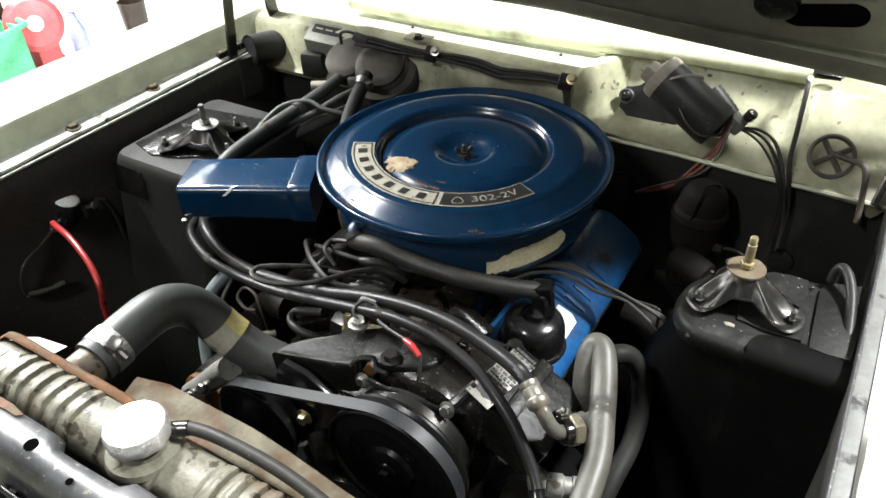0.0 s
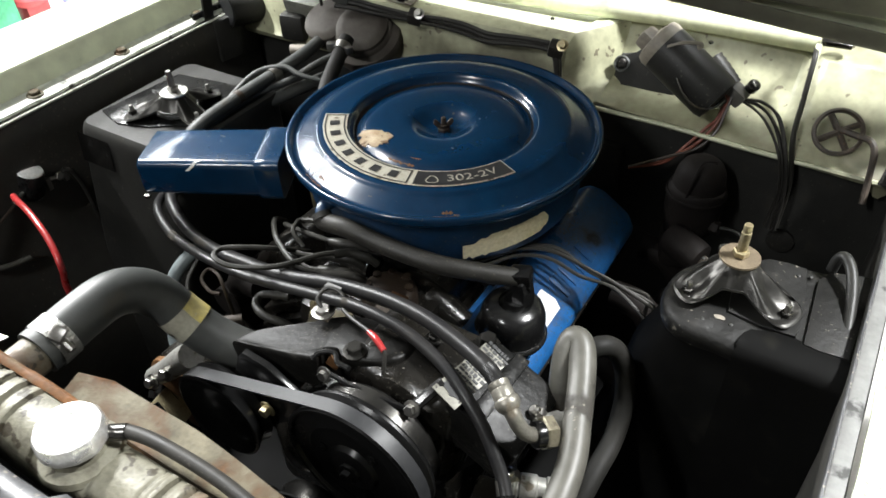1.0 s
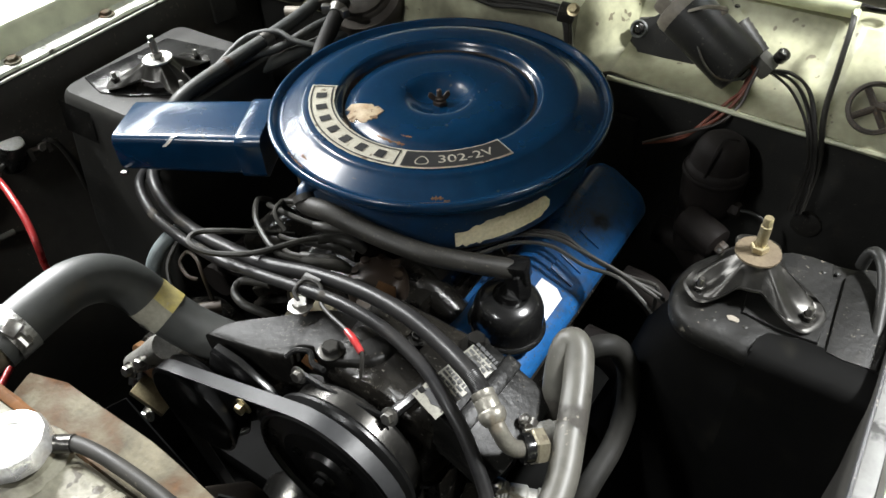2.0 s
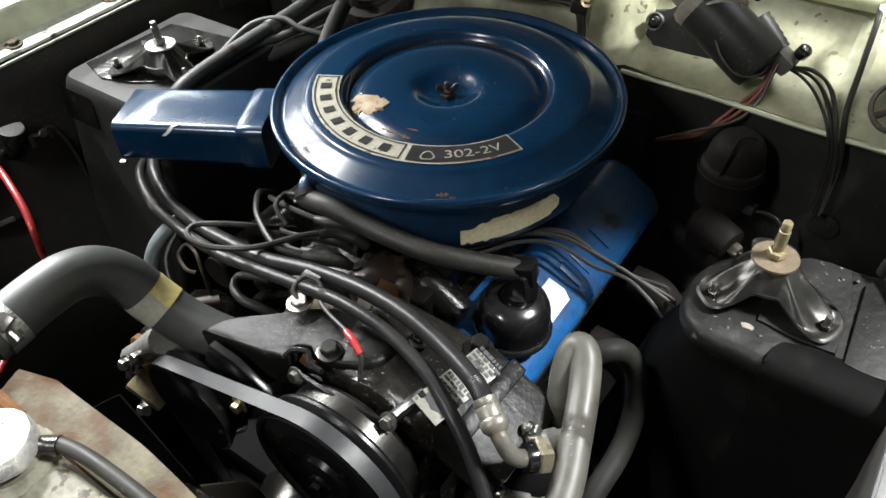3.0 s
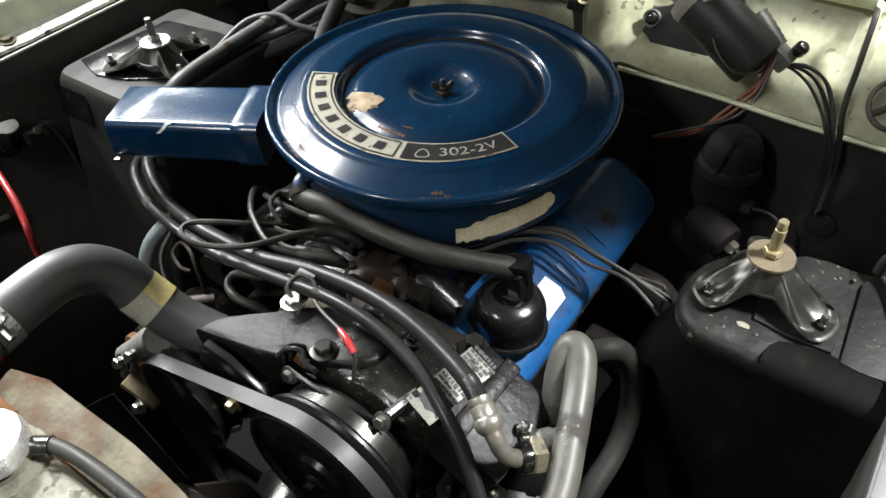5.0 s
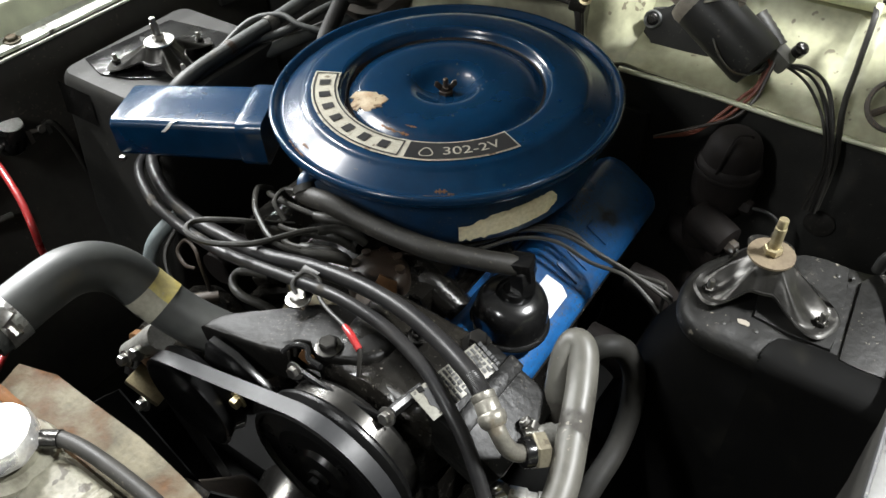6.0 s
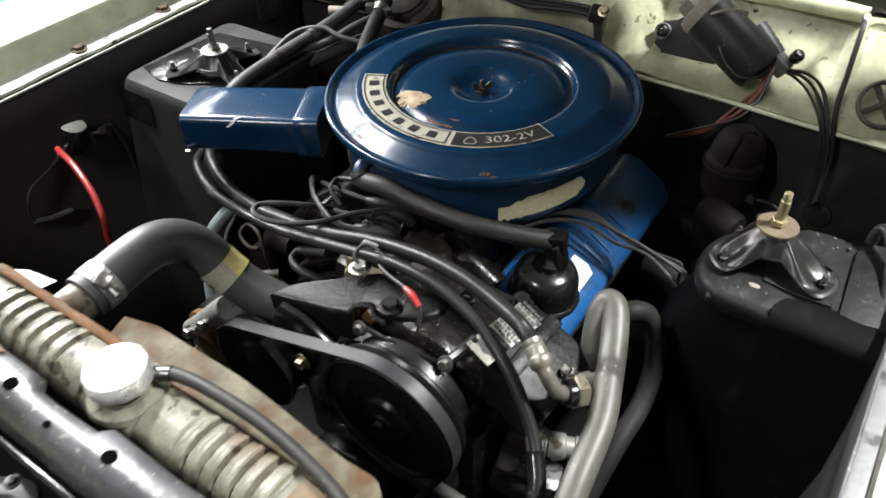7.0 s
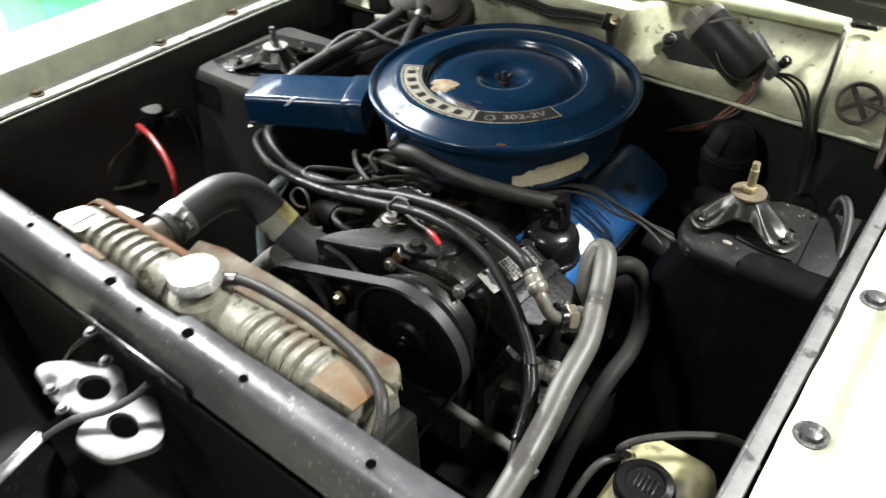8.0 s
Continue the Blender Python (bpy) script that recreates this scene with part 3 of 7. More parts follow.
def right_tower():
    """Tower with a rounded lobe, a folded front panel and dusty plates, by the wiper motor."""
    o = thing("shock_tower", (0.44, -0.05, 0.3), "dusty black pressed-steel shock tower with a rounded lobe", "shock tower", "shock towers")
    zt = 0.866
    rim = [(0.3385, -0.085), (0.342, -0.104), (0.351, -0.122), (0.366, -0.1335), (0.385, -0.137), (0.405, -0.137), (0.43, -0.139), (0.46, -0.141), (0.49, -0.14), (0.52, -0.137), (0.545, -0.13), (0.548, -0.05), (0.545, 0.04), (0.49, 0.0275), (0.457, 0.0225), (0.426, 0.017), (0.396, 0.006), (0.368, -0.011), (0.348, -0.038), (0.3395, -0.062)]
    loop = [Vector((p.x, p.y, 0)) for p in spline([(x, y, 0) for x, y in rim + rim[:1]], 3)[:-1]]
    mid = Vector((0.45, -0.055, 0))

    def level(z, grow, left=0.0, front=0.0):
        out = []
        for p in loop:
            q = p + (p - mid).normalized() * grow
            wl, wf = max(0.0, (0.40 - p.x) / 0.06), max(0.0, (-0.06 - p.y) / 0.08)
            out.append(Vector((min(q.x, 0.548) - left * min(1, wl), q.y - front * min(1, wf), z + 0.0012 * noise.noise(p * 40))))
        return out
    bm = bmesh.new()
    rings(bm, [level(0.838, -0.004), level(0.846, -0.0005), level(0.852, 0.0), level(0.857, -0.0018), level(0.861, -0.005), level(0.8635, -0.010), level(0.865, -0.018), level(0.8655, -0.03)])
    part("cap", bm, TOP_DUST, o, "dusty rounded top pressing")
    bm = bmesh.new()
    rings(bm, [level(0.30, 0.0, 0.04, 0.03), level(0.5, 0.0, 0.04, 0.03), level(0.70, 0.0, 0.035, 0.022), level(0.775, -0.001, 0.024, 0.012), level(0.81, -0.003, 0.010, 0.004), level(0.83, -0.005, 0.002, 0.0), level(0.842, -0.0045)])
    part("body", bm, TOWER, o)
    # folded front panel with its seam
    bm = bmesh.new()
    rows = []
    for x, y0 in ((0.4300, -0.139), (0.4305, -0.130), (0.433, -0.118), (0.438, -0.110), (0.451, -0.1055), (0.468, -0.103), (0.482, -0.102), (0.497, -0.1035), (0.51, -0.106), (0.528, -0.108), (0.5455, -0.110)):
        yf = -0.1405
        rows.append([(x, y0, 0.8672), (x, y0 - 0.002, 0.8686), (x, min(y0 - 0.004, y0 * 0.5 + yf * 0.5), 0.8682), (x, yf + 0.004, 0.8655), (x, yf - 0.002, 0.860), (x, yf - 0.0042, 0.853), (x, yf - 0.0046, 0.843), (x, yf - 0.0062, 0.825), (x, yf - 0.009, 0.80), (x, yf - 0.0165, 0.765), (x, yf - 0.0255, 0.70), (x, yf - 0.033, 0.55)])
    sheet(bm, rows, 0.0014)
    part("folded_panel", bm, TOWER, o, "overlapping folded front panel")
    out = [(0.428, 0.009), (0.447, 0.012), (0.468, 0.012), (0.475, -0.027), (0.4795, -0.08), (0.4795, -0.1005), (0.466, -0.1005), (0.443, -0.1015), (0.41, -0.097), (0.405, -0.06), (0.403, 0.0), (0.415, 0.004), (0.421, 0.001)]
    bm = bmesh.new()
    prism(bm, out, 0.0036, Matrix.Translation((0, 0, zt - 0.001)), bevel=0.001)
    part("top_plate", bm, TOP_DUST, o, "dusty flat plate with torn notch")
    bm = bmesh.new()
    prism(bm, [(0.482, -0.002), (0.488, -0.108), (0.504, -0.110), (0.53, -0.108), (0.535, 0.03), (0.492, 0.018)], 0.0045, Matrix.Translation((0, 0, zt - 0.0005)), bevel=0.0015)
    part("side_plate", bm, TOP_DUST, o)
    for x, y in ((0.363, -0.022), (0.372, -0.020), (0.462, -0.005), (0.468, -0.09), (0.39, -0.118), (0.474, 0.0), (0.495, -0.1), (0.418, -0.112)):
        bm = bmesh.new()
        lathe(bm, [(0.0026, 0), (0.0026, 0.0012), (0.0012, 0.002)], (x, y, zt + (0.0022 if x > 0.405 and y > -0.1 else -0.0012)), seg=8)
        part("rivet", bm, BLACK_APRON, o)
    rnd = random.Random(11)
    bm = bmesh.new()
    prism(bm, [(0.405 + (0.0052 + 0.002 * rnd.random()) * math.cos(k * 0.7), -0.108 + (0.0028 + 0.0015 * rnd.random()) * math.sin(k * 0.7)) for k in range(9)], 0.0006, Matrix.Translation((0, 0, zt - 0.0004)))
    part("paint_chip", bm, TAN_CAP, o, "pale chip in the paint")


left_tower()
right_tower()


def shock_bracket(c, feet, zt, label):
    """One three-legged stamping with washer, nut and a tall stud."""
    c = Vector(c)
    o = thing("shock_bracket", (c.x, c.y, zt), label, "bracket", "shock brackets")
    aims = [(math.atan2(fy - c.y, fx - c.x), math.hypot(fx - c.x, fy - c.y), fz - c.z) for fx, fy, fz in feet]

    def off(a, b):
        return (a - b + math.pi) % (2 * math.pi) - math.pi
    bm = bmesh.new()
    rows, steps = [], 20
    for i in range(145):
        a = 2 * math.pi * (i % 144) / 144
        weight = [math.exp(-(off(a, b) / 0.50) ** 4) for b, d, dz in aims]
        reach = 0.0325 + sum(w * (d + 0.0125 - 0.0325) for w, (b, d, dz) in zip(weight, aims))
        drop = -0.024 + sum(w * (dz + 0.003 + 0.024) for w, (b, d, dz) in zip(weight, aims))
        row = []
        for k in range(steps + 1):
            s = k / steps
            r = 0.0185 + (reach - 0.0185) * s
            z = -0.0055 + (drop + 0.0055) * min(1.0, (s / 0.80)) ** 0.86
            for w, (b, d, dz) in zip(weight, aims):
                da = off(a, b)
                z -= 0.0055 * w * math.exp(-(da / 0.19) ** 2) * math.sin(math.pi * min(1.0, max(0.0, (s - 0.12) / 0.72))) ** 1.2
                z += 0.0025 * math.exp(-((abs(da) - 0.36) / 0.11) ** 2) * math.sin(math.pi * min(1.0, s / 0.85))
            if s > 0.97:
                z -= 0.002
            row.append(c + Vector((r * math.cos(a), r * math.sin(a), z)))
        rows.append(row)
    sheet(bm, rows, 0.002)
    part("stamping", bm, BRACKET, o)
    for fx, fy, fz in feet:
        hex_bolt(o, (fx, fy, fz + 0.002), r=0.0062, h=0.006)
        bm = bmesh.new()
        lathe(bm, [(0.0034, 0), (0.0034, 0.012), (0.0025, 0.0135)], (fx, fy, fz + 0.004), seg=10)
        part("stud", bm, STEEL, o)
    bm = bmesh.new()
    lathe(bm, [(0.006, 0), (0.0205, 0), (0.0215, 0.001), (0.0212, 0.003), (0.006, 0.0035)], c + Vector((0, 0, -0.005)), seg=28)
    part("washer", bm, TAN_STEEL if c.x > 0 else PLATED, o)
    bm = bmesh.new()
    hexagon(bm, 0.0085, 0.008, c + Vector((0, 0, -0.001)))
    part("nut", bm, BRASS if c.x > 0 else STEEL, o)
    bm = bmesh.new()
    h = 0.036 if c.x > 0 else 0.028
    lathe(bm, [(0.0052, 0), (0.0052, h * 0.72), (0.0045, h * 0.74), (0.0045, h * 0.97), (0.0038, h)], c + Vector((0, 0, 0.004)), seg=14)
    part("stud", bm, BRASS if c.x > 0 else STEEL, o)
    return o


shock_bracket((0.403, -0.057, 0.914), ((0.366, -0.094, 0.871), (0.464, -0.080, 0.871), (0.395, 0.0, 0.871)), 0.87, "dark steel shock bracket with zinc-plated stud and nut")
shock_bracket((-0.449, -0.069, 0.898), ((-0.512, -0.108, 0.857), (-0.402, -0.075, 0.857), (-0.455, 0.0, 0.857)), 0.857, "dark steel shock bracket with bare steel stud")


def cowl():
    o = thing("cowl", (-0.03, 0.4, 0.8), "dusty pale lime painted cowl panel at the rear of the bay", "cowl")
    # recessed half, behind the wiper motor
    bm = bmesh.new()
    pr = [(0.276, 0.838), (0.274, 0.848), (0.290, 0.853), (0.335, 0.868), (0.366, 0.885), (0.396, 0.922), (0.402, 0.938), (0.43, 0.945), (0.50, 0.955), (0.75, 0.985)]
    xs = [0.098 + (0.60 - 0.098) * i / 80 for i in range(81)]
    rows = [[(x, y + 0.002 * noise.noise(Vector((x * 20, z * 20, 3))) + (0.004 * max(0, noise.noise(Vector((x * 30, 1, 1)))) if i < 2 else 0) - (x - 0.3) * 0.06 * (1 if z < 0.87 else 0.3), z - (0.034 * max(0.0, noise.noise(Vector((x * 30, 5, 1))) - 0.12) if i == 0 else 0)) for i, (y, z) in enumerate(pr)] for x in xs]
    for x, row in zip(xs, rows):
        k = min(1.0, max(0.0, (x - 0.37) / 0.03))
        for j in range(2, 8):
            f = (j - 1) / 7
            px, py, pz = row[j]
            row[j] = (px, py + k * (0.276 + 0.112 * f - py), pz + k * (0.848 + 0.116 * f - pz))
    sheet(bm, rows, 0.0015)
    part("recess_panel", bm, PAINT_GRIMY_SHADED, o, "dusty stained lower cowl panel with shade in its colour")
    # plenum half, standing forward
    bm = bmesh.new()
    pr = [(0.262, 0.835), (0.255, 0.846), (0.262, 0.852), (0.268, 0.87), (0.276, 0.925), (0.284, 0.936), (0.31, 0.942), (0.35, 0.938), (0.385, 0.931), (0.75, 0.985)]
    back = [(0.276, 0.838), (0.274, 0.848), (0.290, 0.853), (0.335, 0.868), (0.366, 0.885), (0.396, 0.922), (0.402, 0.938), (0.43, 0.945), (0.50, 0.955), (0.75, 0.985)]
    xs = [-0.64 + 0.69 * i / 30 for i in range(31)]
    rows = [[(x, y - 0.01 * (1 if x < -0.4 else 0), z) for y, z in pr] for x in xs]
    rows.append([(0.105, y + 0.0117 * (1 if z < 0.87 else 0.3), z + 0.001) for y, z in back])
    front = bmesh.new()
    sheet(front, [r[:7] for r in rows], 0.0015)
    part("plenum_front", front, PAINT_GRIMY_SHADED, o, "dirty stained cowl box front with shade in its colour")
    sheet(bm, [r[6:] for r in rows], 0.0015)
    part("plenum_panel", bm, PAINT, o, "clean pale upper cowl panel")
    bm = bmesh.new()
    tube(bm, [(-0.47, 0.376, 0.959), (-0.25, 0.368, 0.956), (-0.02, 0.380, 0.957), (0.19, 0.398, 0.9605), (0.384, 0.402, 0.961)], 0.0165, seg=20)
    part("rolled_edge", bm, PAINT_DUSTY, o, "rolled pale upper edge of the cowl")
    bm = bmesh.new()
    tube(bm, [(0.385, 0.366, 0.972), (0.388, 0.338, 0.93), (0.394, 0.285, 0.868), (0.405, 0.268, 0.81)], 0.004, seg=8)
    part("seam_bead", bm, PAINT_DUSTY, o)
    bm = bmesh.new()
    tube(bm, [(x, y, z) for x, y, z in ((0.105, 0.272, 0.846), (0.23, 0.272, 0.846), (0.35, 0.266, 0.845), (0.48, 0.262, 0.846), (0.58, 0.255, 0.848))], 0.0035, seg=6)
    part("lower_seam", bm, PAINT_DUSTY, o, "ragged lower seam")
    for x, y, z in ((-0.30, 0.33, 0.945), (0.0, 0.33, 0.946), (0.24, 0.372, 0.94)):
        hex_bolt(o, (x, y, z), r=0.004, h=0.003, washer=False)
    w = thing("firewall", (0, 0.3, 0.25), "black firewall behind the engine", "firewall")
    bm = bmesh.new()
    block(bm, (1.19, 0.01, 0.60), (-0.03, 0.285, 0.545), bevel=0.002)
    part("panel", bm, BLACK_APRON, w)
    bm = bmesh.new()
    block(bm, (0.42, 0.012, 0.26), (-0.05, 0.274, 0.66), bevel=0.005)
    part("sound_pad", bm, BLACK_APRON, w, "dusty black sound-deadening pad")
    for x, z in ((0.30, 0.74), (-0.36, 0.72), (0.42, 0.70)):
        bm = bmesh.new()
        lathe(bm, [(0.012, 0), (0.02, 0.002), (0.02, 0.007), (0.012, 0.010)], (x, 0.281, z), (0, -1, 0), seg=20)
        part("grommet", bm, RUBBER, w)
    return o


cowl()


def hood():
    a = radians(56)
    o = thing("hood", (-0.03, 0.42, 0.97), "propped-open hood with a dark olive underside", "hood")
    hinge = Vector((-0.03, 0.308, 1.022))
    along = Vector((0, -math.cos(a), math.sin(a)))
    out = Vector((0, math.sin(a), math.cos(a)))

    def at(x, s, d):
        return hinge + Vector((x, 0, 0)) + along * s + out * d
    bm = bmesh.new()
    rows = []
    for i in range(25):
        row = []
        for k in range(17):
            x = -0.618 + 1.236 * k / 16
            edge = 0.03 - 0.1 * max(0.0, x - 0.03)
            row.append(at(x, edge + (1.2 - edge) * i / 24, 0.016 + (0.014 + 0.02 * (1 - (x / 0.66) ** 2)) * min(1.0, i / 3)))
        rows.append(row)
    sheet(bm, rows, 0.0015)
    part("outer_skin", bm, PAINT, o, "pale lime outer skin")
    bm = bmesh.new()
    rows = []
    for i in range(33):
        x = -0.612 + 1.224 * i / 32
        edge = 0.021 - 0.1 * max(0.0, x - 0.03)
        rows.append([at(x, edge + 0.035, -0.003), at(x, edge + 0.022, -0.003), at(x, edge + 0.008, -0.006), at(x, edge, -0.004), at(x, edge + 0.003, 0.012)])
    sheet(bm, rows, 0.0015)
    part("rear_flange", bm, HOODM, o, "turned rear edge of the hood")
    bm = bmesh.new()
    # inner frame: a ring of broad pressed rails and a cross brace, with lightening holes
    for x0, x1, s0, s1 in ((-0.608, 0.608, 0.03, 0.13), (-0.608, 0.608, 1.07, 1.18), (-0.608, -0.47, 0.12, 1.08), (0.47, 0.608, 0.12, 1.08), (-0.05, 0.05, 0.12, 1.08), (-0.45, 0.46, 0.52, 0.62)):
        c = at((x0 + x1) / 2, (s0 + s1) / 2, 0.012)
        m = Matrix.Translation(c) @ Matrix((Vector((1, 0, 0)), along, out)).transposed().to_4x4()
        block(bm, (x1 - x0, s1 - s0, 0.026), (0, 0, 0), bevel=0.008, m=m)
    part("inner_frame", bm, HOODM, o, "dark olive pressed inner frame")
    bm = bmesh.new()
    rows = [[at(x, s, 0.022) for x in (-0.6, 0, 0.6)] for s in (0.02, 0.6, 1.16)]
    sheet(bm, rows, 0.002)
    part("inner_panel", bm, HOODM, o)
    m = Matrix.Translation(at(0.419, 0.096, 0)) @ Matrix((Vector((1, 0, 0)), along, out)).transposed().to_4x4()
    bm = bmesh.new()
    prism(bm, rounded(-0.052, -0.021, 0.052, 0.021, 0.0205), 0.003, m @ pose(0, 0, -0.0035, 0, 0, 12))
    part("hole", bm, HOLE_SHADE, o, "black oblong patch painted as an open lightening hole")
    bm = bmesh.new()
    lathe(bm, [(0.030, 0), (0.027, 0.010), (0.02, 0.012), (0.0, 0.010)], at(0.360, 0.110, -0.001), -out, seg=24)
    part("boss", bm, BLACK, o, "dark round rubber pad")
    return o


HOOD = hood()


def hinge(side):
    x = -0.622 if side < 0 else 0.555
    bm = bmesh.new()
    block(bm, (0.006, 0.2, 0.09), (x - side * -0.004, 0.24, 0.86), bevel=0.002)
    o = part("hinge", bm, BLACK, HOOD, "dark sprung steel hinge")
    for pts, w in (([(0, 0.165, 0.845), (0, 0.180, 0.95), (0, 0.20, 1.06), (0, 0.24, 1.2)], 0.011), ([(0.012, 0.30, 0.85), (0.012, 0.292, 0.93), (0.012, 0.285, 0.985), (0.012, 0.31, 1.1)], 0.013)):
        bm = bmesh.new()
        path = spline([(x - side * dx, y, z) for dx, y, z in pts], 5)
        sheet(bm, [[p + Vector((0, -w, 0)), p + Vector((0, w, 0))] for p in path], 0.005)
        part("arm", bm, BLACK_STEEL, o)
    if side < 0:
        bm = bmesh.new()
        axis = Vector((0.25, 1.0, -0.12))
        lathe(bm, [(0.020, 0.006), (0.0275, 0.004), (0.0275, 0.0), (0.030, -0.001), (0.0305, 0.05), (0.029, 0.092), (0.022, 0.098)], (-0.605, 0.205, 0.893), axis, seg=28)
        part("spring_drum", bm, BLACK_APRON, o, "dusty black open-ended drum")
        # black disc across the mouth paints the drum's dark inside
        bm = bmesh.new()
        lathe(bm, [(0.0255, 0.0), (0.0255, 0.002), (0.0, 0.002)], Vector((-0.605, 0.205, 0.893)) - axis.normalized() * 0.0015, axis, seg=28)
        part("drum_mouth_shade", bm, INK, o)
        bm = bmesh.new()
        block(bm, (0.02, 0.05, 0.08), (-0.61, 0.195, 0.845), (0, 0, -10), bevel=0.004)
        part("bracket", bm, BLACK_APRON, o)
    return o


hinge(-1)
hinge(1)


def front_end():
    o = thing("radiator_support", (0, -0.63, 0.3), "worn black radiator support rail with bolt holes", "support rail")
    # upper rail: a bent sheet, its rear edge stepped round the filler
    xs = [-0.61 + 1.15 * i / 115 for i in range(116)]
    rows = []
    for x in xs:
        rear = -0.609
        if -0.068 < x < 0.024:
            rear = -0.618
        rear += 0.0015 * noise.noise(Vector((x * 14, 0, 0)))
        rows.append([(x, rear, 0.914), (x, rear - 0.002, 0.923), (x, rear - 0.006, 0.9265), (x, -0.632, 0.928), (x, -0.641, 0.9265), (x, -0.647, 0.921), (x, -0.652, 0.905), (x, -0.6555, 0.885), (x, -0.658, 0.875), (x, -0.651, 0.870)])
    bm = bmesh.new()
    sheet(bm, rows, 0.0022)
    part("rail", bm, SUPPORT, o)
    # black discs laid on the rail paint the dark of its holes
    for x, y, r in ((-0.081, -0.631, 0.0065), (-0.017, -0.639, 0.0035), (0.052, -0.630, 0.0065), (0.143, -0.636, 0.0045), (0.30, -0.634, 0.0045), (-0.25, -0.63, 0.0045), (-0.16, -0.634, 0.0035)):
        bm = bmesh.new()
        lathe(bm, [(r, 0), (r, 0.0008), (0, 0.0008)], (x, y, 0.928), seg=18)
        part("hole", bm, HOLE_SHADE, o)
    bm = bmesh.new()
    block(bm, (1.15, 0.004, 0.5), (-0.035, -0.662, 0.62), bevel=0.001)
    for x in (-0.4, 0.35):
        block(bm, (0.05, 0.03, 0.5), (x, -0.68, 0.62), bevel=0.005)
    part("baffle", bm, TOWER, o)
    bm = bmesh.new()
    out = [(-0.168, -0.614), (-0.16, -0.6105), (-0.138, -0.610), (-0.118, -0.613), (-0.124, -0.618), (-0.14, -0.6175), (-0.155, -0.620)]
    prism(bm, out, 0.001, Matrix.Translation((0, 0, 0.9276)))
    part("rust_patch", bm, RUST_ORANGE, o, "orange rust patch")

    # latch assembly in front of the rail
    l = thing("hood_latch", (-0.03, -0.7, 0.8), "bare stamped hood latch bracket in front of the rail", "latch")
    bm = bmesh.new()
    for cx, cy, hole_x, hole_y, out_x, out_y, reach, z in ((-0.064, -0.698, 0.020, 0.015, 0.042, 0.035, 0.046, 0.829), (0.004, -0.708, 0.020, 0.012, 0.048, 0.042, 0.0, 0.826)):
        loops = []
        for f, dz in ((0.0, -0.005), (0.06, 0.0), (0.5, 0.001), (0.93, 0.0), (1.0, -0.006)):
            ring = []
            for k in range(40):
                a = 2 * math.pi * k / 40
                u, v = math.cos(a), math.sin(a)
                wide = 1 + 0.07 * math.sin(3 * a + 1) + 0.05 * math.sin(5 * a)
                ox = (out_x * wide + reach * max(0.0, -u) ** 3) * u
                oy = out_y * wide * v - reach * 0.5 * max(0.0, -u) ** 3
                ring.append((cx + hole_x * u * (1 - f) + ox * f, cy + hole_y * v * (1 - f) + oy * f, z + dz))
            loops.append(ring)
        rings(bm, loops, cap=False)
    part("plate", bm, LATCH, l, "bright bare metal plate")
    bm = bmesh.new()
    tube(bm, [(-0.06, -0.765, 0.815), (-0.035, -0.738, 0.836), (-0.012, -0.712, 0.842), (0.003, -0.688, 0.85), (0.012, -0.67, 0.862)], 0.0042, seg=8)
    part("rod", bm, LATCH, l)
    bm = bmesh.new()
    tube(bm, [(-0.16, -0.70, 0.79), (-0.12, -0.68, 0.845), (-0.10, -0.66, 0.862), (-0.095, -0.657, 0.884)], 0.004, seg=8)
    part("link", bm, BLACK_STEEL, l)
    bm = bmesh.new()
    block(bm, (0.19, 0.003, 0.1), (-0.02, -0.6615, 0.843), (2, 0, 0), bevel=0.001)
    part("catch_plate", bm, BLACK_GLOSS, l)
    for x0, x1 in ((-0.105, -0.065), (-0.05, -0.03), (-0.015, 0.035)):
        bm = bmesh.new()
        tube(bm, [(x0, -0.6635, 0.886), ((x0 + x1) / 2, -0.664, 0.887), (x1, -0.6635, 0.885), (x1 + 0.004, -0.664, 0.875)], 0.0016, seg=6)
        part("bead", bm, LATCH, l)
    for x, y, z in ((-0.098, -0.728, 0.832), (-0.062, -0.735, 0.832), (-0.055, -0.678, 0.86), (-0.085, -0.670, 0.88)):
        hex_bolt(l, (x, y, z), r=0.005, h=0.004, mat=LATCH)
    bm = bmesh.new()
    block(bm, (0.02, 0.10, 0.3), (-0.06, -0.81, 0.66), (0, 0, 14), bevel=0.003)
    part("post", bm, BLACK, l)

    n = thing("nose_panel", (-0.03, -1.0, 0.3), "pale lime nose panel round the grille opening", "nose panel")
    bm = bmesh.new()
    prof = [(-0.98, 0.86), (-1.0, 0.87), (-1.04, 0.86), (-1.07, 0.80), (-1.07, 0.6), (-1.05, 0.3)]
    rings(bm, [[(x, y + 0.05 * (x / 0.8) ** 2, z) for y, z in prof] for x in [-0.86 + 1.66 * i / 12 for i in range(13)]], around=False)
    bmesh.ops.solidify(bm, geom=list(bm.faces), thickness=0.002)
    part("panel", bm, PAINT, n)
    bm = bmesh.new()
    block(bm, (1.2, 0.34, 0.012), (-0.03, -0.84, 0.52), bevel=0.003)
    part("pan", bm, BLACK_APRON, n, "black splash pan")
    for x, y, z, r in ((-0.33, -0.79, 0.78, 0.05), (-0.25, -0.84, 0.76, 0.035)):
        bm = bmesh.new()
        lathe(bm, [(0.0, 0), (r * 0.9, 0.004), (r, 0.015), (r, 0.06), (r * 0.7, 0.075)], (x, y, z - 0.06), (0.1, 0.2, 1), seg=24)
        part("lamp_bowl", bm, PAINT_DUSTY, n)


front_end()
# ---- engine ----


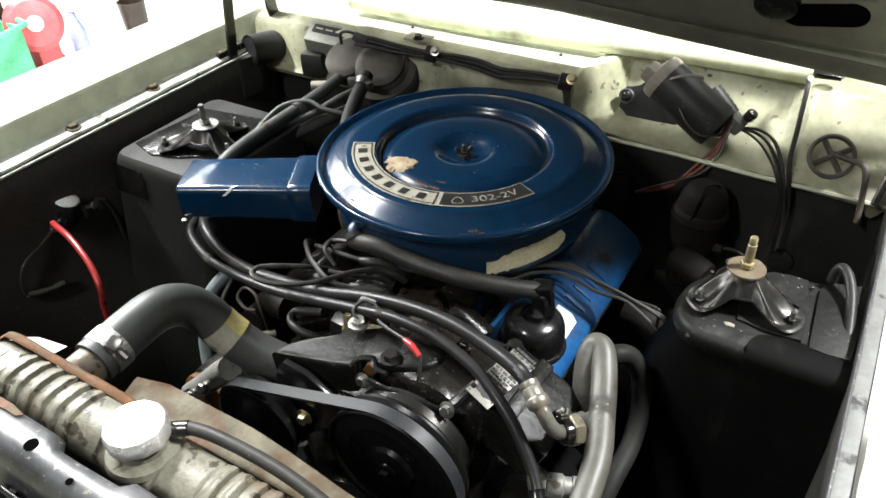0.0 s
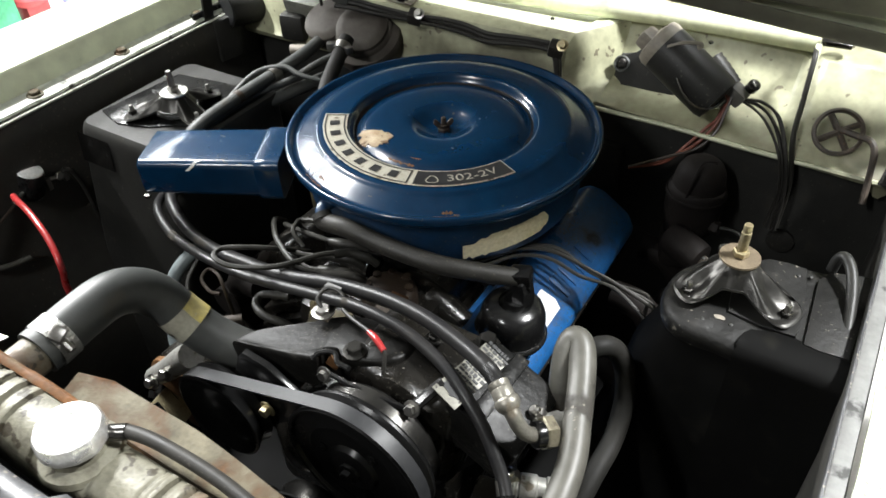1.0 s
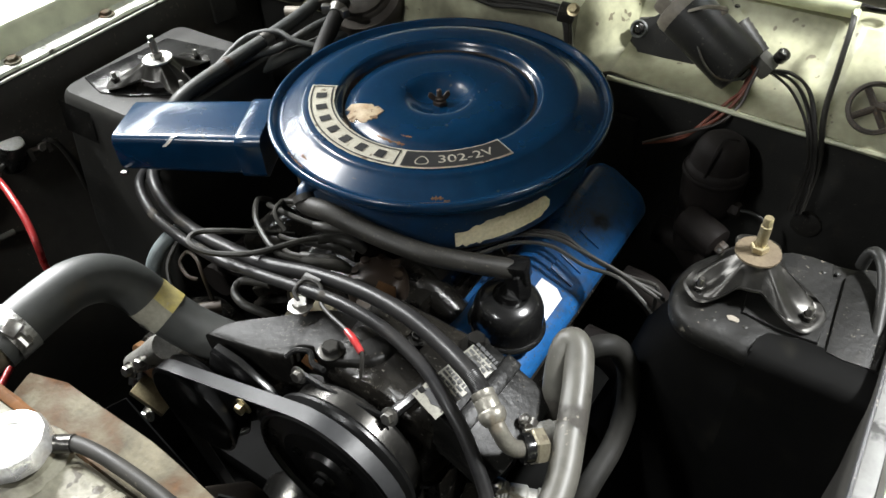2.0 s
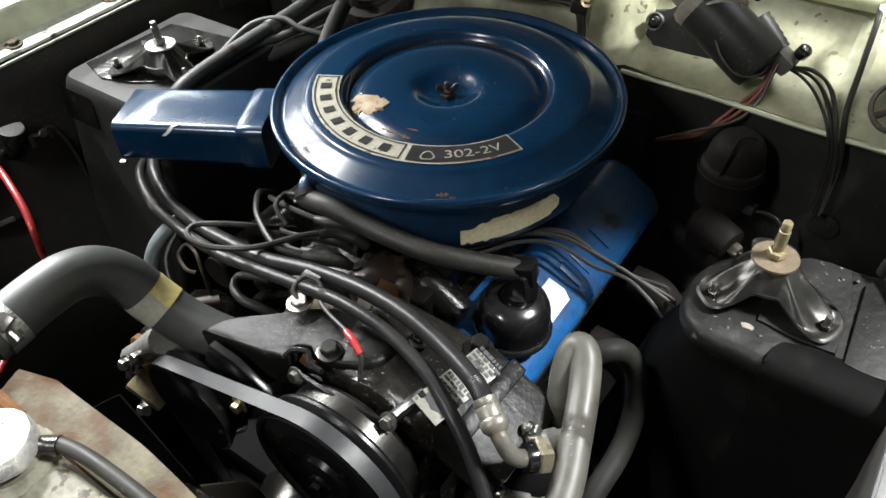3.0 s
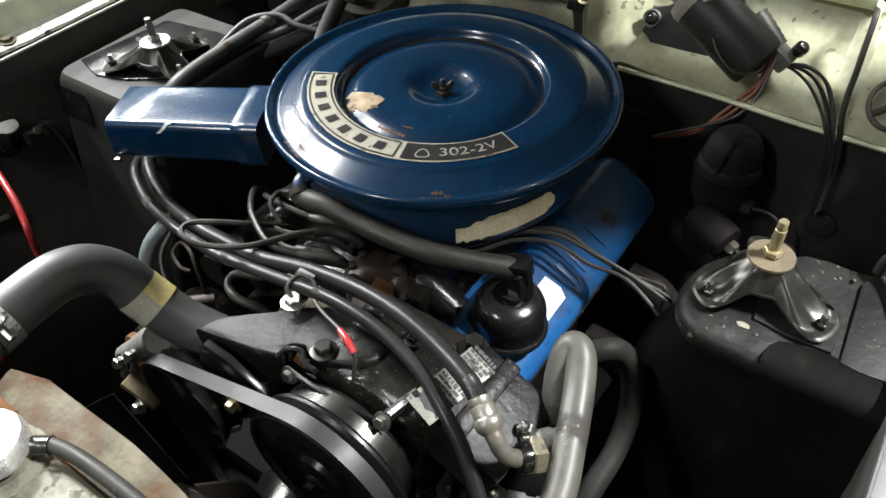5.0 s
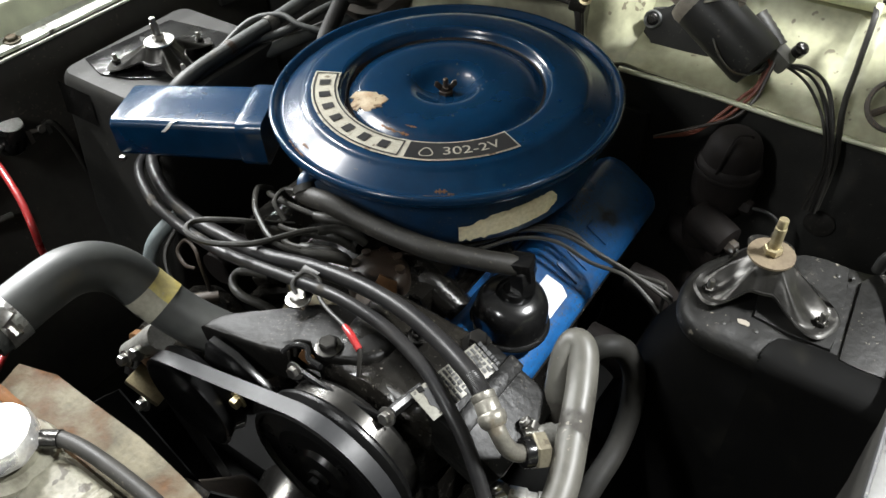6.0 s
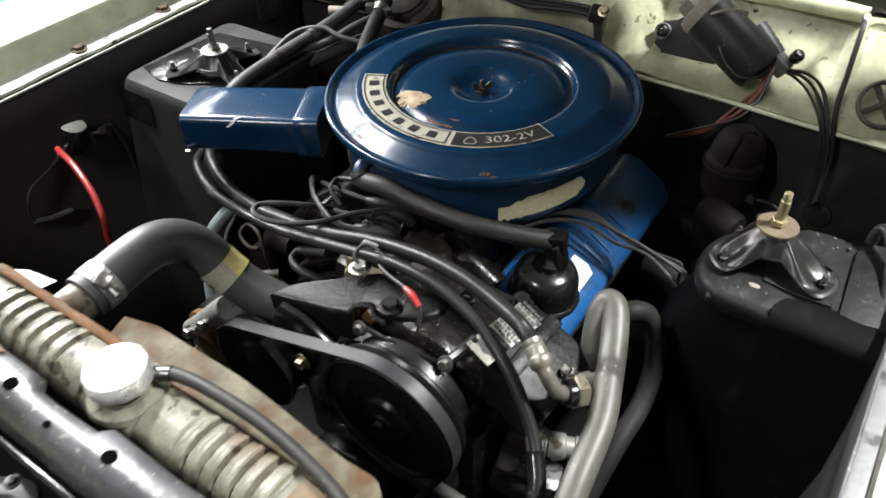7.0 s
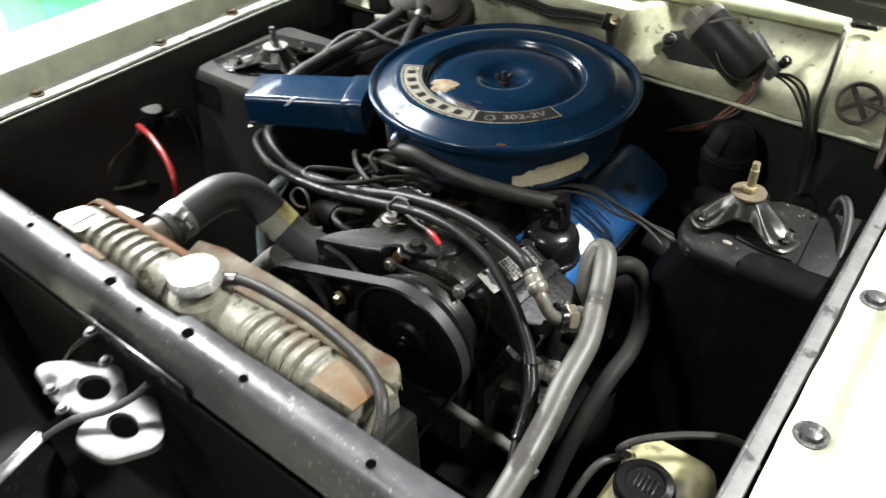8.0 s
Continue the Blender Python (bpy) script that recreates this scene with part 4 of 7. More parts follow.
def air_cleaner():
    o = thing("air_cleaner", (0, 0, 0.83), "round blue enamelled air cleaner with an intake snorkel", "air cleaner")
    crown = [(0.0, 0.9190), (0.010, 0.9192), (0.020, 0.9205), (0.029, 0.9238), (0.036, 0.9285), (0.041, 0.9318), (0.046, 0.9334), (0.053, 0.9341), (0.066, 0.9344), (0.080, 0.9341), (0.090, 0.9334), (0.097, 0.9324), (0.102, 0.9309), (0.106, 0.9288), (0.110, 0.9266), (0.1135, 0.9254), (0.117, 0.9258), (0.1195, 0.9282), (0.1215, 0.9325), (0.1232, 0.9360), (0.1255, 0.9380), (0.130, 0.9387),
             (0.156, 0.9383), (0.1645, 0.9380), (0.1668, 0.9370), (0.1685, 0.9354), (0.172, 0.9335), (0.181, 0.9296), (0.191, 0.9250), (0.1955, 0.9228), (0.1985, 0.9238), (0.2012, 0.929), (0.2035, 0.9305), (0.206, 0.9303), (0.2078, 0.9285), (0.2083, 0.926), (0.2075, 0.921), (0.206, 0.917), (0.203, 0.916), (0.2, 0.918), (0.19, 0.919)]

    def lid_z(r):
        for (r0, z0), (r1, z1) in zip(crown, crown[1:]):
            if r0 <= r <= r1:
                return z0 + (z1 - z0) * (r - r0) / (r1 - r0)
        return 0.93
    bm = bmesh.new()
    lathe(bm, crown + [(0.0, 0.911)], seg=96, cap=False)
    lid = part("lid", bm, BLUE, o, sharp=50)
    bm = bmesh.new()
    lathe(bm, [(0.178, 0.9185), (0.186, 0.917), (0.187, 0.912), (0.186, 0.875), (0.185, 0.86), (0.182, 0.847), (0.175, 0.838), (0.165, 0.834), (0.12, 0.832), (0.07, 0.826), (0.055, 0.80), (0.0, 0.80)], seg=72, cap=False)
    part("body", bm, BLUE_DIRTY, o, "grimy blue body")
    # badge along the lid: a pale half and a dark half
    def arc_strip(bm, r0, r1, a0, a1, z, n=40, edge=0.0):
        rows = []
        for i in range(n + 1):
            a = radians(a0 + (a1 - a0) * i / n)
            e = edge * noise.noise(Vector((i * 0.9, r0 * 100, 1)))
            rows.append([((r0 - e) * math.cos(a), (r0 - e) * math.sin(a), z), ((r1 + e) * math.cos(a), (r1 + e) * math.sin(a), z)])
        old = set(bm.faces)
        rings(bm, rows, around=False)
        bmesh.ops.solidify(bm, geom=[f for f in bm.faces if f not in old], thickness=0.0006)
        return bm
    R0, R1, A0, AM, A1 = 0.1262, 0.1575, -155.0, -73.0, -25.5
    bm = arc_strip(bmesh.new(), R0, R1, A0, A1, 0.9393, 60, 0.0007)
    badge = part("badge", bm, SILVER, lid, "worn silver badge strip")
    bm = arc_strip(bmesh.new(), R0 + 0.0022, R1 - 0.0022, AM + 1.2, A1 - 0.8, 0.9399)
    part("dark_field", bm, INK, lid, "black field of the badge")
    bm = bmesh.new()
    for r0, r1 in ((R0 + 0.0024, R0 + 0.0042), (R1 - 0.0042, R1 - 0.0024)):
        arc_strip(bm, r0, r1, A0 + 1.2, AM - 1.5, 0.9399)
    for a in (A0 + 1.2, AM - 2.0):
        arc_strip(bm, R0 + 0.0024, R1 - 0.0024, a, a + 0.7, 0.9399, 2)
    part("border", bm, INK, lid)
    for k in range(7):                     # maker's name as plain bars
        a = A0 + 7.5 + 10.4 * k
        part("name_bar", arc_strip(bmesh.new(), R0 + 0.0092, R1 - 0.0092, a, a + 4.6, 0.9401, 5), INK, lid)
    bm = letters("302-2V", 0.0185)
    w = max(v.co.x for v in bm.verts)
    for v in bm.verts:
        a = radians(AM + 16.0) + (v.co.x / w) * radians(25.0)
        r = R1 - 0.0095 - (v.co.y) * 1.0 - 0.0
        r = R0 + 0.009 + (0.0135 - v.co.y)
        v.co = Vector((r * math.cos(a), r * math.sin(a), 0.9404))
    part("lettering", bm, SILVER, lid)
    bm = bmesh.new()
    am = radians(AM + 9.5)
    c = Vector((0.145 * math.cos(am), 0.145 * math.sin(am), 0.9403))
    rows = []
    for i in range(17):
        a = 2 * math.pi * i / 16
        rr = 0.0075 * (1 + 0.12 * math.cos(3 * a))
        rows.append([c + Vector((rr * math.cos(a), rr * math.sin(a), 0)), c + Vector((rr * 0.82 * math.cos(a), rr * 0.82 * math.sin(a), 0))])
    rings(bm, rows, around=False)
    part("emblem", bm, SILVER, lid)
    # a torn label and rust on the lid
    bm = bmesh.new()
    rnd = random.Random(4)
    edge = []
    for i in range(30):
        a = 2 * math.pi * i / 30
        k = 1 + 0.34 * rnd.uniform(-1, 1)
        edge.append(Vector((-0.056 + 0.025 * k * math.cos(a) * 0.9 + 0.013 * math.sin(a), -0.076 + 0.0125 * k * math.sin(a) - 0.010 * math.cos(a), 0)))
    rows = []
    for f in (1.0, 0.96, 0.6, 0.25):
        row = [Vector((-0.056, -0.076, 0)).lerp(p, f) for p in edge]
        rows.append([Vector((p.x, p.y, lid_z(p.length) + (0.0001 if f == 1.0 else 0.0011 + 0.0008 * noise.noise(p * 160)))) for p in row])
    rings(bm, rows)
    part("torn_label", bm, material("rust-stained torn paper", (0.34, 0.27, 0.17), (0.2, 0.12, 0.055), rough=0.7, scale=60, bump=0.2, spots=(0.14, 0.075, 0.03), spot_at=0.55, spot_scale=80), lid, "torn paper remnant, stained brown")
    for a0, r, ln, wd in ((-62, 0.2015, 9, 0.0014), (-34, 0.1985, 20, 0.0030), (-98, 0.2015, 5, 0.0012), (-59, 0.190, 4, 0.0036), (-55, 0.193, 2, 0.002), (-112, 0.187, 4, 0.002), (-118, 0.196, 12, 0.0016), (-100, 0.105, 22, 0.003), (-84, 0.094, 9, 0.002)):
        bm = bmesh.new()
        rows = []
        for i in range(24):
            a = radians(a0 + ln * i / 23)
            e = wd * (0.15 + 0.85 * abs(noise.noise(Vector((i * 0.6, a0, 2)))) * 2) * min(1.0, 4 * math.sin(math.pi * (i + 0.3) / 23.6))
            c = r + 0.35 * wd * noise.noise(Vector((i * 0.35, a0, 7)))
            rows.append([((c + u * e) * math.cos(a), (c + u * e) * math.sin(a), lid_z(c + u * e) + (0.0001 if abs(u) == 1 else 0.0004)) for u in (-1, -0.5, 0, 0.5, 1)])
        rings(bm, rows, around=False)
        part("rust_streak", bm, RUST_ORANGE, lid)
    bm = bmesh.new()
    rows = []
    for i in range(97):
        a = 2 * math.pi * i / 96
        e = 0.0012 + 0.0022 * max(0.0, noise.noise(Vector((3 * math.cos(a), 3 * math.sin(a), 4))) + 0.25)
        rows.append([((0.1165 + u * e) * math.cos(a), (0.1165 + u * e) * math.sin(a), lid_z(0.1165 + u * e) + 0.00025) for u in (-1, -0.3, 0.4, 1)])
    rings(bm, rows, around=False)
    part("groove_grime", bm, GROOVE, lid, "brown grime in the pressed groove")
    bm = bmesh.new()
    hexagon(bm, 0.009, 0.006, (0, 0, 0.9188))
    for way in (-1, 1):
        prism(bm, [(0.003, 0.0), (0.008, 0.001), (0.0135, 0.007), (0.0125, 0.0125), (0.009, 0.012), (0.004, 0.006)], 0.003, pose(0, 0, 0.9235, 0, 0, 40 + (180 if way < 0 else 0)) @ pose(0, 0.0015, 0, 90, 0, 0), bevel=0.0008)
    lathe(bm, [(0.0055, 0), (0.006, 0.006), (0.0035, 0.007), (0.003, 0.016), (0.002, 0.017)], (0, 0, 0.922), seg=12)
    part("wing_nut", bm, NUT, lid, "grimy wing nut")
    # torn cream label on the body
    bm = bmesh.new()
    rows = []
    for i in range(31):
        f = i / 30
        a = radians(-52 + 36 * f)
        lo = 0.853 + 0.010 * f + (0.006 * noise.noise(Vector((i * 0.8, 2, 0))) if f < 0.35 or f > 0.9 else 0.001 * noise.noise(Vector((i * 0.8, 2, 0))))
        hi = 0.882 + 0.009 * f - (0.009 if f < 0.15 else (0.0035 if f < 0.3 else 0)) + 0.002 * noise.noise(Vector((i * 1.1, 7, 0)))
        if f > 0.92:
            lo, hi = lo + 0.008 * (f - 0.92) / 0.08, hi - 0.012 * (f - 0.92) / 0.08
        rows.append([(0.1872 * math.cos(a), 0.1872 * math.sin(a), lo + (hi - lo) * k / 3) for k in range(4)])
    rings(bm, rows, around=False)
    part("label", bm, CREAM, o, "torn blank cream paper label")
    # snorkel
    d = Vector((-0.88, -0.475, 0)).normalized()
    e = Vector((-d.y, d.x, 0))
    def ring(cx, cy, half, z0, z1, r=0.010):
        return [Vector((cx, cy, 0)) + e * u + Vector((0, 0, v)) for u, v in rounded(-half, z0, half, z1, r, 4)]
    end = Vector((-0.340, -0.212, 0))
    bm = bmesh.new()
    rows = []
    for s, half, z0, z1 in ((0.19, 0.0465, 0.856, 0.911), (0.12, 0.0455, 0.857, 0.9115), (0.05, 0.044, 0.858, 0.9115), (0.002, 0.043, 0.859, 0.911), (0.0, 0.0415, 0.8605, 0.9095)):
        q = end - d * s
        rows.append(ring(q.x, q.y, half, z0, z1))
    for s, half, z0, z1 in ((0.002, 0.0395, 0.862, 0.908), (0.12, 0.040, 0.862, 0.908)):
        q = end - d * s
        rows.append(ring(q.x, q.y, half, z0, z1, 0.008))
    rings(bm, rows)
    sn = part("snorkel", bm, BLUE, o, "rectangular blue intake snorkel")
    bm = bmesh.new()
    rows = []
    for s, g in ((0.158, 0.0), (0.158, 0.0012), (0.161, 0.0022), (0.175, 0.0022), (0.19, 0.0022)):
        q = end - d * s
        rows.append(ring(q.x, q.y, 0.047 + g, 0.856 - g, 0.9115 + g, 0.011))
    rings(bm, rows)
    part("collar", bm, BLUE, sn)
    bm = bmesh.new()
    q = end - d * 0.088 - e * -0.0
    near = -1 if e.y > 0 else 1
    p0 = end - d * 0.083 + e * near * 0.0455 + Vector((0, 0, 0.9075))
    rows = [[p0 + d * u + e * (-near) * v + Vector((0, 0, w)), p0 + d * (u + 0.005) + e * (-near) * v + Vector((0, 0, w))] for u, v, w in ((0.012, -0.0012, -0.007), (0.006, -0.001, -0.002), (0.0, 0.003, 0.0042), (-0.006, 0.008, 0.0046))]
    rings(bm, rows, around=False)
    bmesh.ops.solidify(bm, geom=list(bm.faces), thickness=0.0006)
    # white stands in for the shine of the bared metal
    part("scratch", bm, WHITE, sn, "bare metal scratch, its shine painted white")
    bm = bmesh.new()
    block(bm, (0.008, 0.006, 0.005), end + e * near * 0.044 + Vector((0.004, 0, 0.859)), (0, 0, 28), bevel=0.001)
    part("clip", bm, STEEL, sn)
    # spout for the breather hose
    bm = bmesh.new()
    tube(bm, [(-0.036, -0.170, 0.907), (-0.043, -0.186, 0.907), (-0.047, -0.200, 0.904), (-0.040, -0.210, 0.897)], 0.0085, seg=12)
    part("spout", bm, BLUE_DIRTY, o)
    bm = bmesh.new()
    a0 = radians(-133)
    block(bm, (0.03, 0.006, 0.05), (0.184 * math.cos(a0), 0.184 * math.sin(a0), 0.868), (0, 0, -43), bevel=0.002)
    part("tab", bm, BRASS, o, "tan weathered tab")
    return o


air_cleaner()


def engine():
    o = thing("engine", (0.02, 0, 0.25), "grimy vee engine with blue painted valve covers", "engine")
    bm = bmesh.new()
    block(bm, (0.30, 0.52, 0.36), (0.0, 0.0, 0.46), bevel=0.02)
    block(bm, (0.20, 0.46, 0.14), (0.0, 0.0, 0.68), bevel=0.02)
    part("crankcase", bm, BLACK_IRON, o)
    bm = bmesh.new()
    block(bm, (0.18, 0.42, 0.05), (0.0, 0.0, 0.755), bevel=0.012)
    im = part("intake_manifold", bm, BLACK_IRON, o)
    for k in range(4):
        for s in (-1, 1):
            bm = bmesh.new()
            tube(bm, [(0.02 * s, -0.15 + 0.1 * k, 0.775), (0.07 * s, -0.15 + 0.1 * k, 0.765), (0.12 * s, -0.15 + 0.1 * k, 0.735)], 0.022, seg=10)
            part("runner", bm, BLACK_IRON, im)
    bm = bmesh.new()
    block(bm, (0.12, 0.12, 0.06), (0, 0, 0.80), bevel=0.01)
    part("carburettor", bm, GRIME, o)
    for s in (-1, 1):
        m = pose((0.173 if s > 0 else -0.168), -0.030 if s > 0 else 0.012, 0.734 if s > 0 else 0.725, 0, 33 * s, 0)
        bm = bmesh.new()
        rows = []
        for u, z, r in ((0.060, -0.03, 0.022), (0.060, -0.024, 0.022), (0.054, -0.022, 0.026), (0.052, 0.02, 0.026), (0.049, 0.032, 0.026), (0.041, 0.040, 0.022), (0.028, 0.0425, 0.02)):
            rows.append([m @ Vector((x, y, z)) for x, y in rounded(-u, -0.206 - (u - 0.06) * 0.8, u, 0.206 + (u - 0.06) * 0.8, min(r, u - 0.005), 5)])
        rings(bm, rows)
        # snorkel-side cover is coloured black to paint in the shade there
        vc = part("valve_cover", bm, BLUE_HEAD if s > 0 else BLACK_IRON, o, "pressed valve cover, blue; the snorkel-side one blackened as shade")
        for k in range(4):                 # raised maker's mark as plain bars
            bm = bmesh.new()
            block(bm, (0.034, 0.016, 0.003), (0, 0, 0), bevel=0.0012, m=m @ pose(0.006, -0.015 + 0.026 * k, 0.0435))
            part("raised_bar", bm, BLUE_HEAD if s > 0 else BLACK_IRON, vc)
        bm = bmesh.new()
        block(bm, (0.132, 0.43, 0.016), (0, 0, 0), bevel=0.004, m=m @ pose(0.004, 0, -0.040))
        part("gasket_rail", bm, BLACK_IRON, vc)
        bm = bmesh.new()
        block(bm, (0.15, 0.46, 0.10), (0, 0, 0), bevel=0.012, m=m @ pose(0.0, 0, -0.10))
        part("cylinder_head", bm, BLACK_IRON, o)
        bm = bmesh.new()
        tube(bm, [(0.302 * s, -0.19, 0.615), (0.307 * s, 0.0, 0.61), (0.30 * s, 0.2, 0.58)], 0.028, seg=12)
        em = part("exhaust_manifold", bm, MASTER, o, "rusty brown exhaust manifold")
        for k in range(4):
            y = -0.17 + 0.125 * k
            bm = bmesh.new()
            tube(bm, [(0.235 * s, y, 0.665), (0.275 * s, y, 0.66), (0.30 * s, y + 0.01, 0.62)], 0.022, seg=10)
            part("runner", bm, MASTER, em)
        if s > 0:
            bm = bmesh.new()
            out = [(-0.016, -0.028), (0.012, -0.03), (0.018, -0.02), (0.018, 0.024), (0.006, 0.03), (-0.016, 0.026)]
            prism(bm, out, 0.0006, m @ pose(0.004, -0.070, 0.0434))
            part("sticker", bm, WHITE, vc, "white paper sticker")
    bm = bmesh.new()
    block(bm, (0.26, 0.04, 0.30), (0.0, -0.28, 0.56), bevel=0.02)
    lathe(bm, [(0.07, 0), (0.075, 0.02), (0.05, 0.05), (0.02, 0.07)], (0, -0.30, 0.64), (0, -1, 0), seg=24)
    part("timing_cover", bm, BLACK_IRON, o)
    # water outlet
    bm = bmesh.new()
    tube(bm, [(-0.03, -0.315, 0.735), (-0.035, -0.322, 0.75), (-0.045, -0.332, 0.764), (-0.065, -0.344, 0.776)], [0.03, 0.024, 0.0215, 0.0215], seg=16)
    part("water_outlet", bm, GRIME, o, "dull brown cast water outlet")
    bm = bmesh.new()
    tube(bm, [(-0.117, -0.305, 0.772), (-0.135, -0.327, 0.775), (-0.15, -0.345, 0.777)], 0.0085, seg=12)
    part("nipple", bm, GRIME, o)
    return o


engine()


def breather():
    o = thing("oil_filler_cap", (0.196, -0.152, 0.78), "glossy black oil breather cap on the valve cover", "oil cap")
    bm = bmesh.new()
    ax = Vector((0.10, 0.0, 1.0)).normalized()
    lathe(bm, [(0.02, 0.000), (0.040, 0.004), (0.0435, 0.006), (0.0442, 0.009), (0.0430, 0.012), (0.0405, 0.0135), (0.0395, 0.017), (0.0395, 0.030), (0.0380, 0.040), (0.0345, 0.048), (0.0285, 0.0535), (0.0195, 0.056), (0.0180, 0.053), (0.0135, 0.053), (0.013, 0.062), (0.0, 0.062)], (0.187, -0.160, 0.774), ax, seg=44, cap=False)
    part("cap", bm, BLACK_GLOSS, o)
    bm = bmesh.new()
    tube(bm, [(0.1985, -0.154, 0.832), (0.1985, -0.1535, 0.848), (0.196, -0.153, 0.86)], 0.0145, seg=6, sub=3)
    block(bm, (0.026, 0.024, 0.026), (0.1955, -0.152, 0.861), (0, -8, 14), bevel=0.005)
    part("elbow", bm, BLACK_GLOSS, o)
    h = thing("breather_hose", (0.08, -0.2, 0.87), "thick black rubber breather hose", "hose")
    bm = bmesh.new()
    tube(bm, [(-0.044, -0.207, 0.901), (-0.036, -0.211, 0.895), (-0.005, -0.2115, 0.8985), (0.034, -0.2075, 0.8905), (0.075, -0.203, 0.885), (0.115, -0.195, 0.880), (0.154, -0.175, 0.8705), (0.192, -0.154, 0.8625)], 0.0112, seg=16)
    part("hose", bm, RUBBER, h)
    bm = bmesh.new()
    tube(bm, [(-0.044, -0.207, 0.902), (-0.039, -0.2105, 0.8975)], 0.0121, seg=16, sub=3)
    part("end_cuff", bm, RUBBER, h)


breather()


def radiator():
    o = thing("radiator", (0, -0.57, 0.3), "grimy radiator with a ribbed brass top tank", "radiator")
    bm = bmesh.new()
    xs = [-0.262 + 0.512 * i / 256 for i in range(257)]
    rows = []
    for x in xs:
        rib = 0.0
        for c0, c1, n in ((-0.205, -0.085, 6), (0.075, 0.178, 6)):
            if c0 < x < c1:
                f = (x - c0) / (c1 - c0) * n
                rib = 0.0075 * min(1.0, 3.4 * abs(math.sin(math.pi * f))) - 0.0055 - 0.0016 * math.sin(2 * math.pi * f)
        if 0.18 <= x:
            rib = -0.001
        if -0.045 < x < 0.03:
            rib = -0.006
        end = max(0.0, (abs(x + 0.006) - 0.236) / 0.02) ** 2 * 0.012
        top = 0.917 + rib - end
        rows.append([(x, -0.606, 0.868), (x, -0.605, 0.892), (x, -0.600, 0.905 + rib * 0.5 - end), (x, -0.590, top - 0.002), (x, -0.577, top + 0.001), (x, -0.562, top), (x, -0.552, top - 0.004), (x, -0.546, 0.898), (x, -0.544, 0.868)])
    rings(bm, rows)
    part("top_tank", bm, TANK, o, "ribbed grimy brass tank with rust")
    bm = bmesh.new()
    xs = [-0.078 + 0.330 * i / 90 for i in range(91)]
    rows = []
    for x in xs:
        w = 0.001 * noise.noise(Vector((x * 30, 2, 2)))
        yb = -0.5085 + 0.002 * noise.noise(Vector((x * 9, 2, 5))) - 0.013 * min(1.0, max(0, (x - 0.06) / 0.14)) ** 1.2 - 0.030 * max(0, (x - 0.222) / 0.03) ** 2.5 - 0.012 * max(0, (-0.045 - x) / 0.033)
        lift = 0.006 * max(0, (-0.04 - x) / 0.04)
        yb = max(yb, -0.541)
        rows.append([(x, -0.548, 0.902), (x, -0.546, 0.905 + w), (x, (yb - 0.548) / 2, 0.9065 + w + lift * 0.4), (x, yb - 0.003, 0.907 + w + lift), (x, yb, 0.9072 + lift), (x, yb + 0.001, 0.897 + lift)])
    sheet(bm, rows, 0.0018)
    part("rear_flange", bm, RUST, o, "rusty tan steel flange")
    bm = bmesh.new()
    path = spline([(-0.252, -0.562, 0.914), (-0.246, -0.553, 0.918), (-0.232, -0.548, 0.9205), (-0.14, -0.5475, 0.918), (-0.07, -0.546, 0.914), (-0.04, -0.546, 0.909)], 8)
    rows = []
    for p in path:
        w = 0.0048 + 0.001 * noise.noise(p * 60)
        rows.append([p + Vector((0, -w, -0.001)), p + Vector((0, -w * 0.6, 0.0006)), p + Vector((0, w * 0.5, 0.0012)), p + Vector((0, w, -0.0004)), p + Vector((0, w * 1.05, -0.006))])
    sheet(bm, rows, 0.0016)
    part("edge_strip", bm, RUST_ORANGE, o, "rusty orange edge strip")
    bm = bmesh.new()
    prism(bm, [(0.186, -0.598), (0.244, -0.598), (0.247, -0.566), (0.228, -0.558), (0.188, -0.556)], 0.002, Matrix.Translation((0, 0, 0.916)), bevel=0.0008)
    part("rust_pad", bm, RUST_PAD, o, "rusty orange flat pad")
    bm = bmesh.new()
    prism(bm, [(-0.262, -0.592), (-0.252, -0.566), (-0.246, -0.562), (-0.206, -0.560), (-0.202, -0.566), (-0.203, -0.596), (-0.208, -0.601), (-0.255, -0.601)], 0.0025, Matrix.Translation((0, 0, 0.9155)), bevel=0.0008)
    part("end_pad", bm, GREY_BAND, o, "pale dusty plate on the tank's end")
    bm = bmesh.new()
    tube(bm, [(-0.243, -0.584, 0.918), (-0.236, -0.579, 0.9182), (-0.228, -0.579, 0.918)], 0.0012, seg=6)
    tube(bm, [(-0.222, -0.563, 0.918), (-0.222, -0.580, 0.9183), (-0.223, -0.598, 0.918)], 0.0012, seg=6)
    part("pressed_rib", bm, GREY_BAND, o)
    bm = bmesh.new()
    lathe(bm, [(0.036, 0.0), (0.034, 0.006), (0.025, 0.010), (0.022, 0.022), (0.025, 0.025), (0.0, 0.025)], (-0.006, -0.575, 0.905), seg=28)
    part("filler_neck", bm, TANK, o)
    cp = bmesh.new()
    seg = 64
    rows = []
    for r, z, wob in ((0.0245, 0.926, 0.0), (0.0285, 0.927, 1), (0.029, 0.931, 1), (0.0285, 0.939, 1), (0.0265, 0.9425, 0.6), (0.02, 0.944, 0.1), (0.014, 0.9443, 0), (0.0135, 0.9425, 0), (0.006, 0.942, 0), (0.0001, 0.942, 0)):
        rows.append([Vector((-0.006, -0.575, z)) + Vector((math.cos(a), math.sin(a), 0)) * (r + wob * (0.0012 * max(0.0, math.cos(2 * a)) ** 6 + 0.0003 * math.cos(12 * a))) for a in [2 * math.pi * k / seg for k in range(seg)]])
    rings(cp, rows)
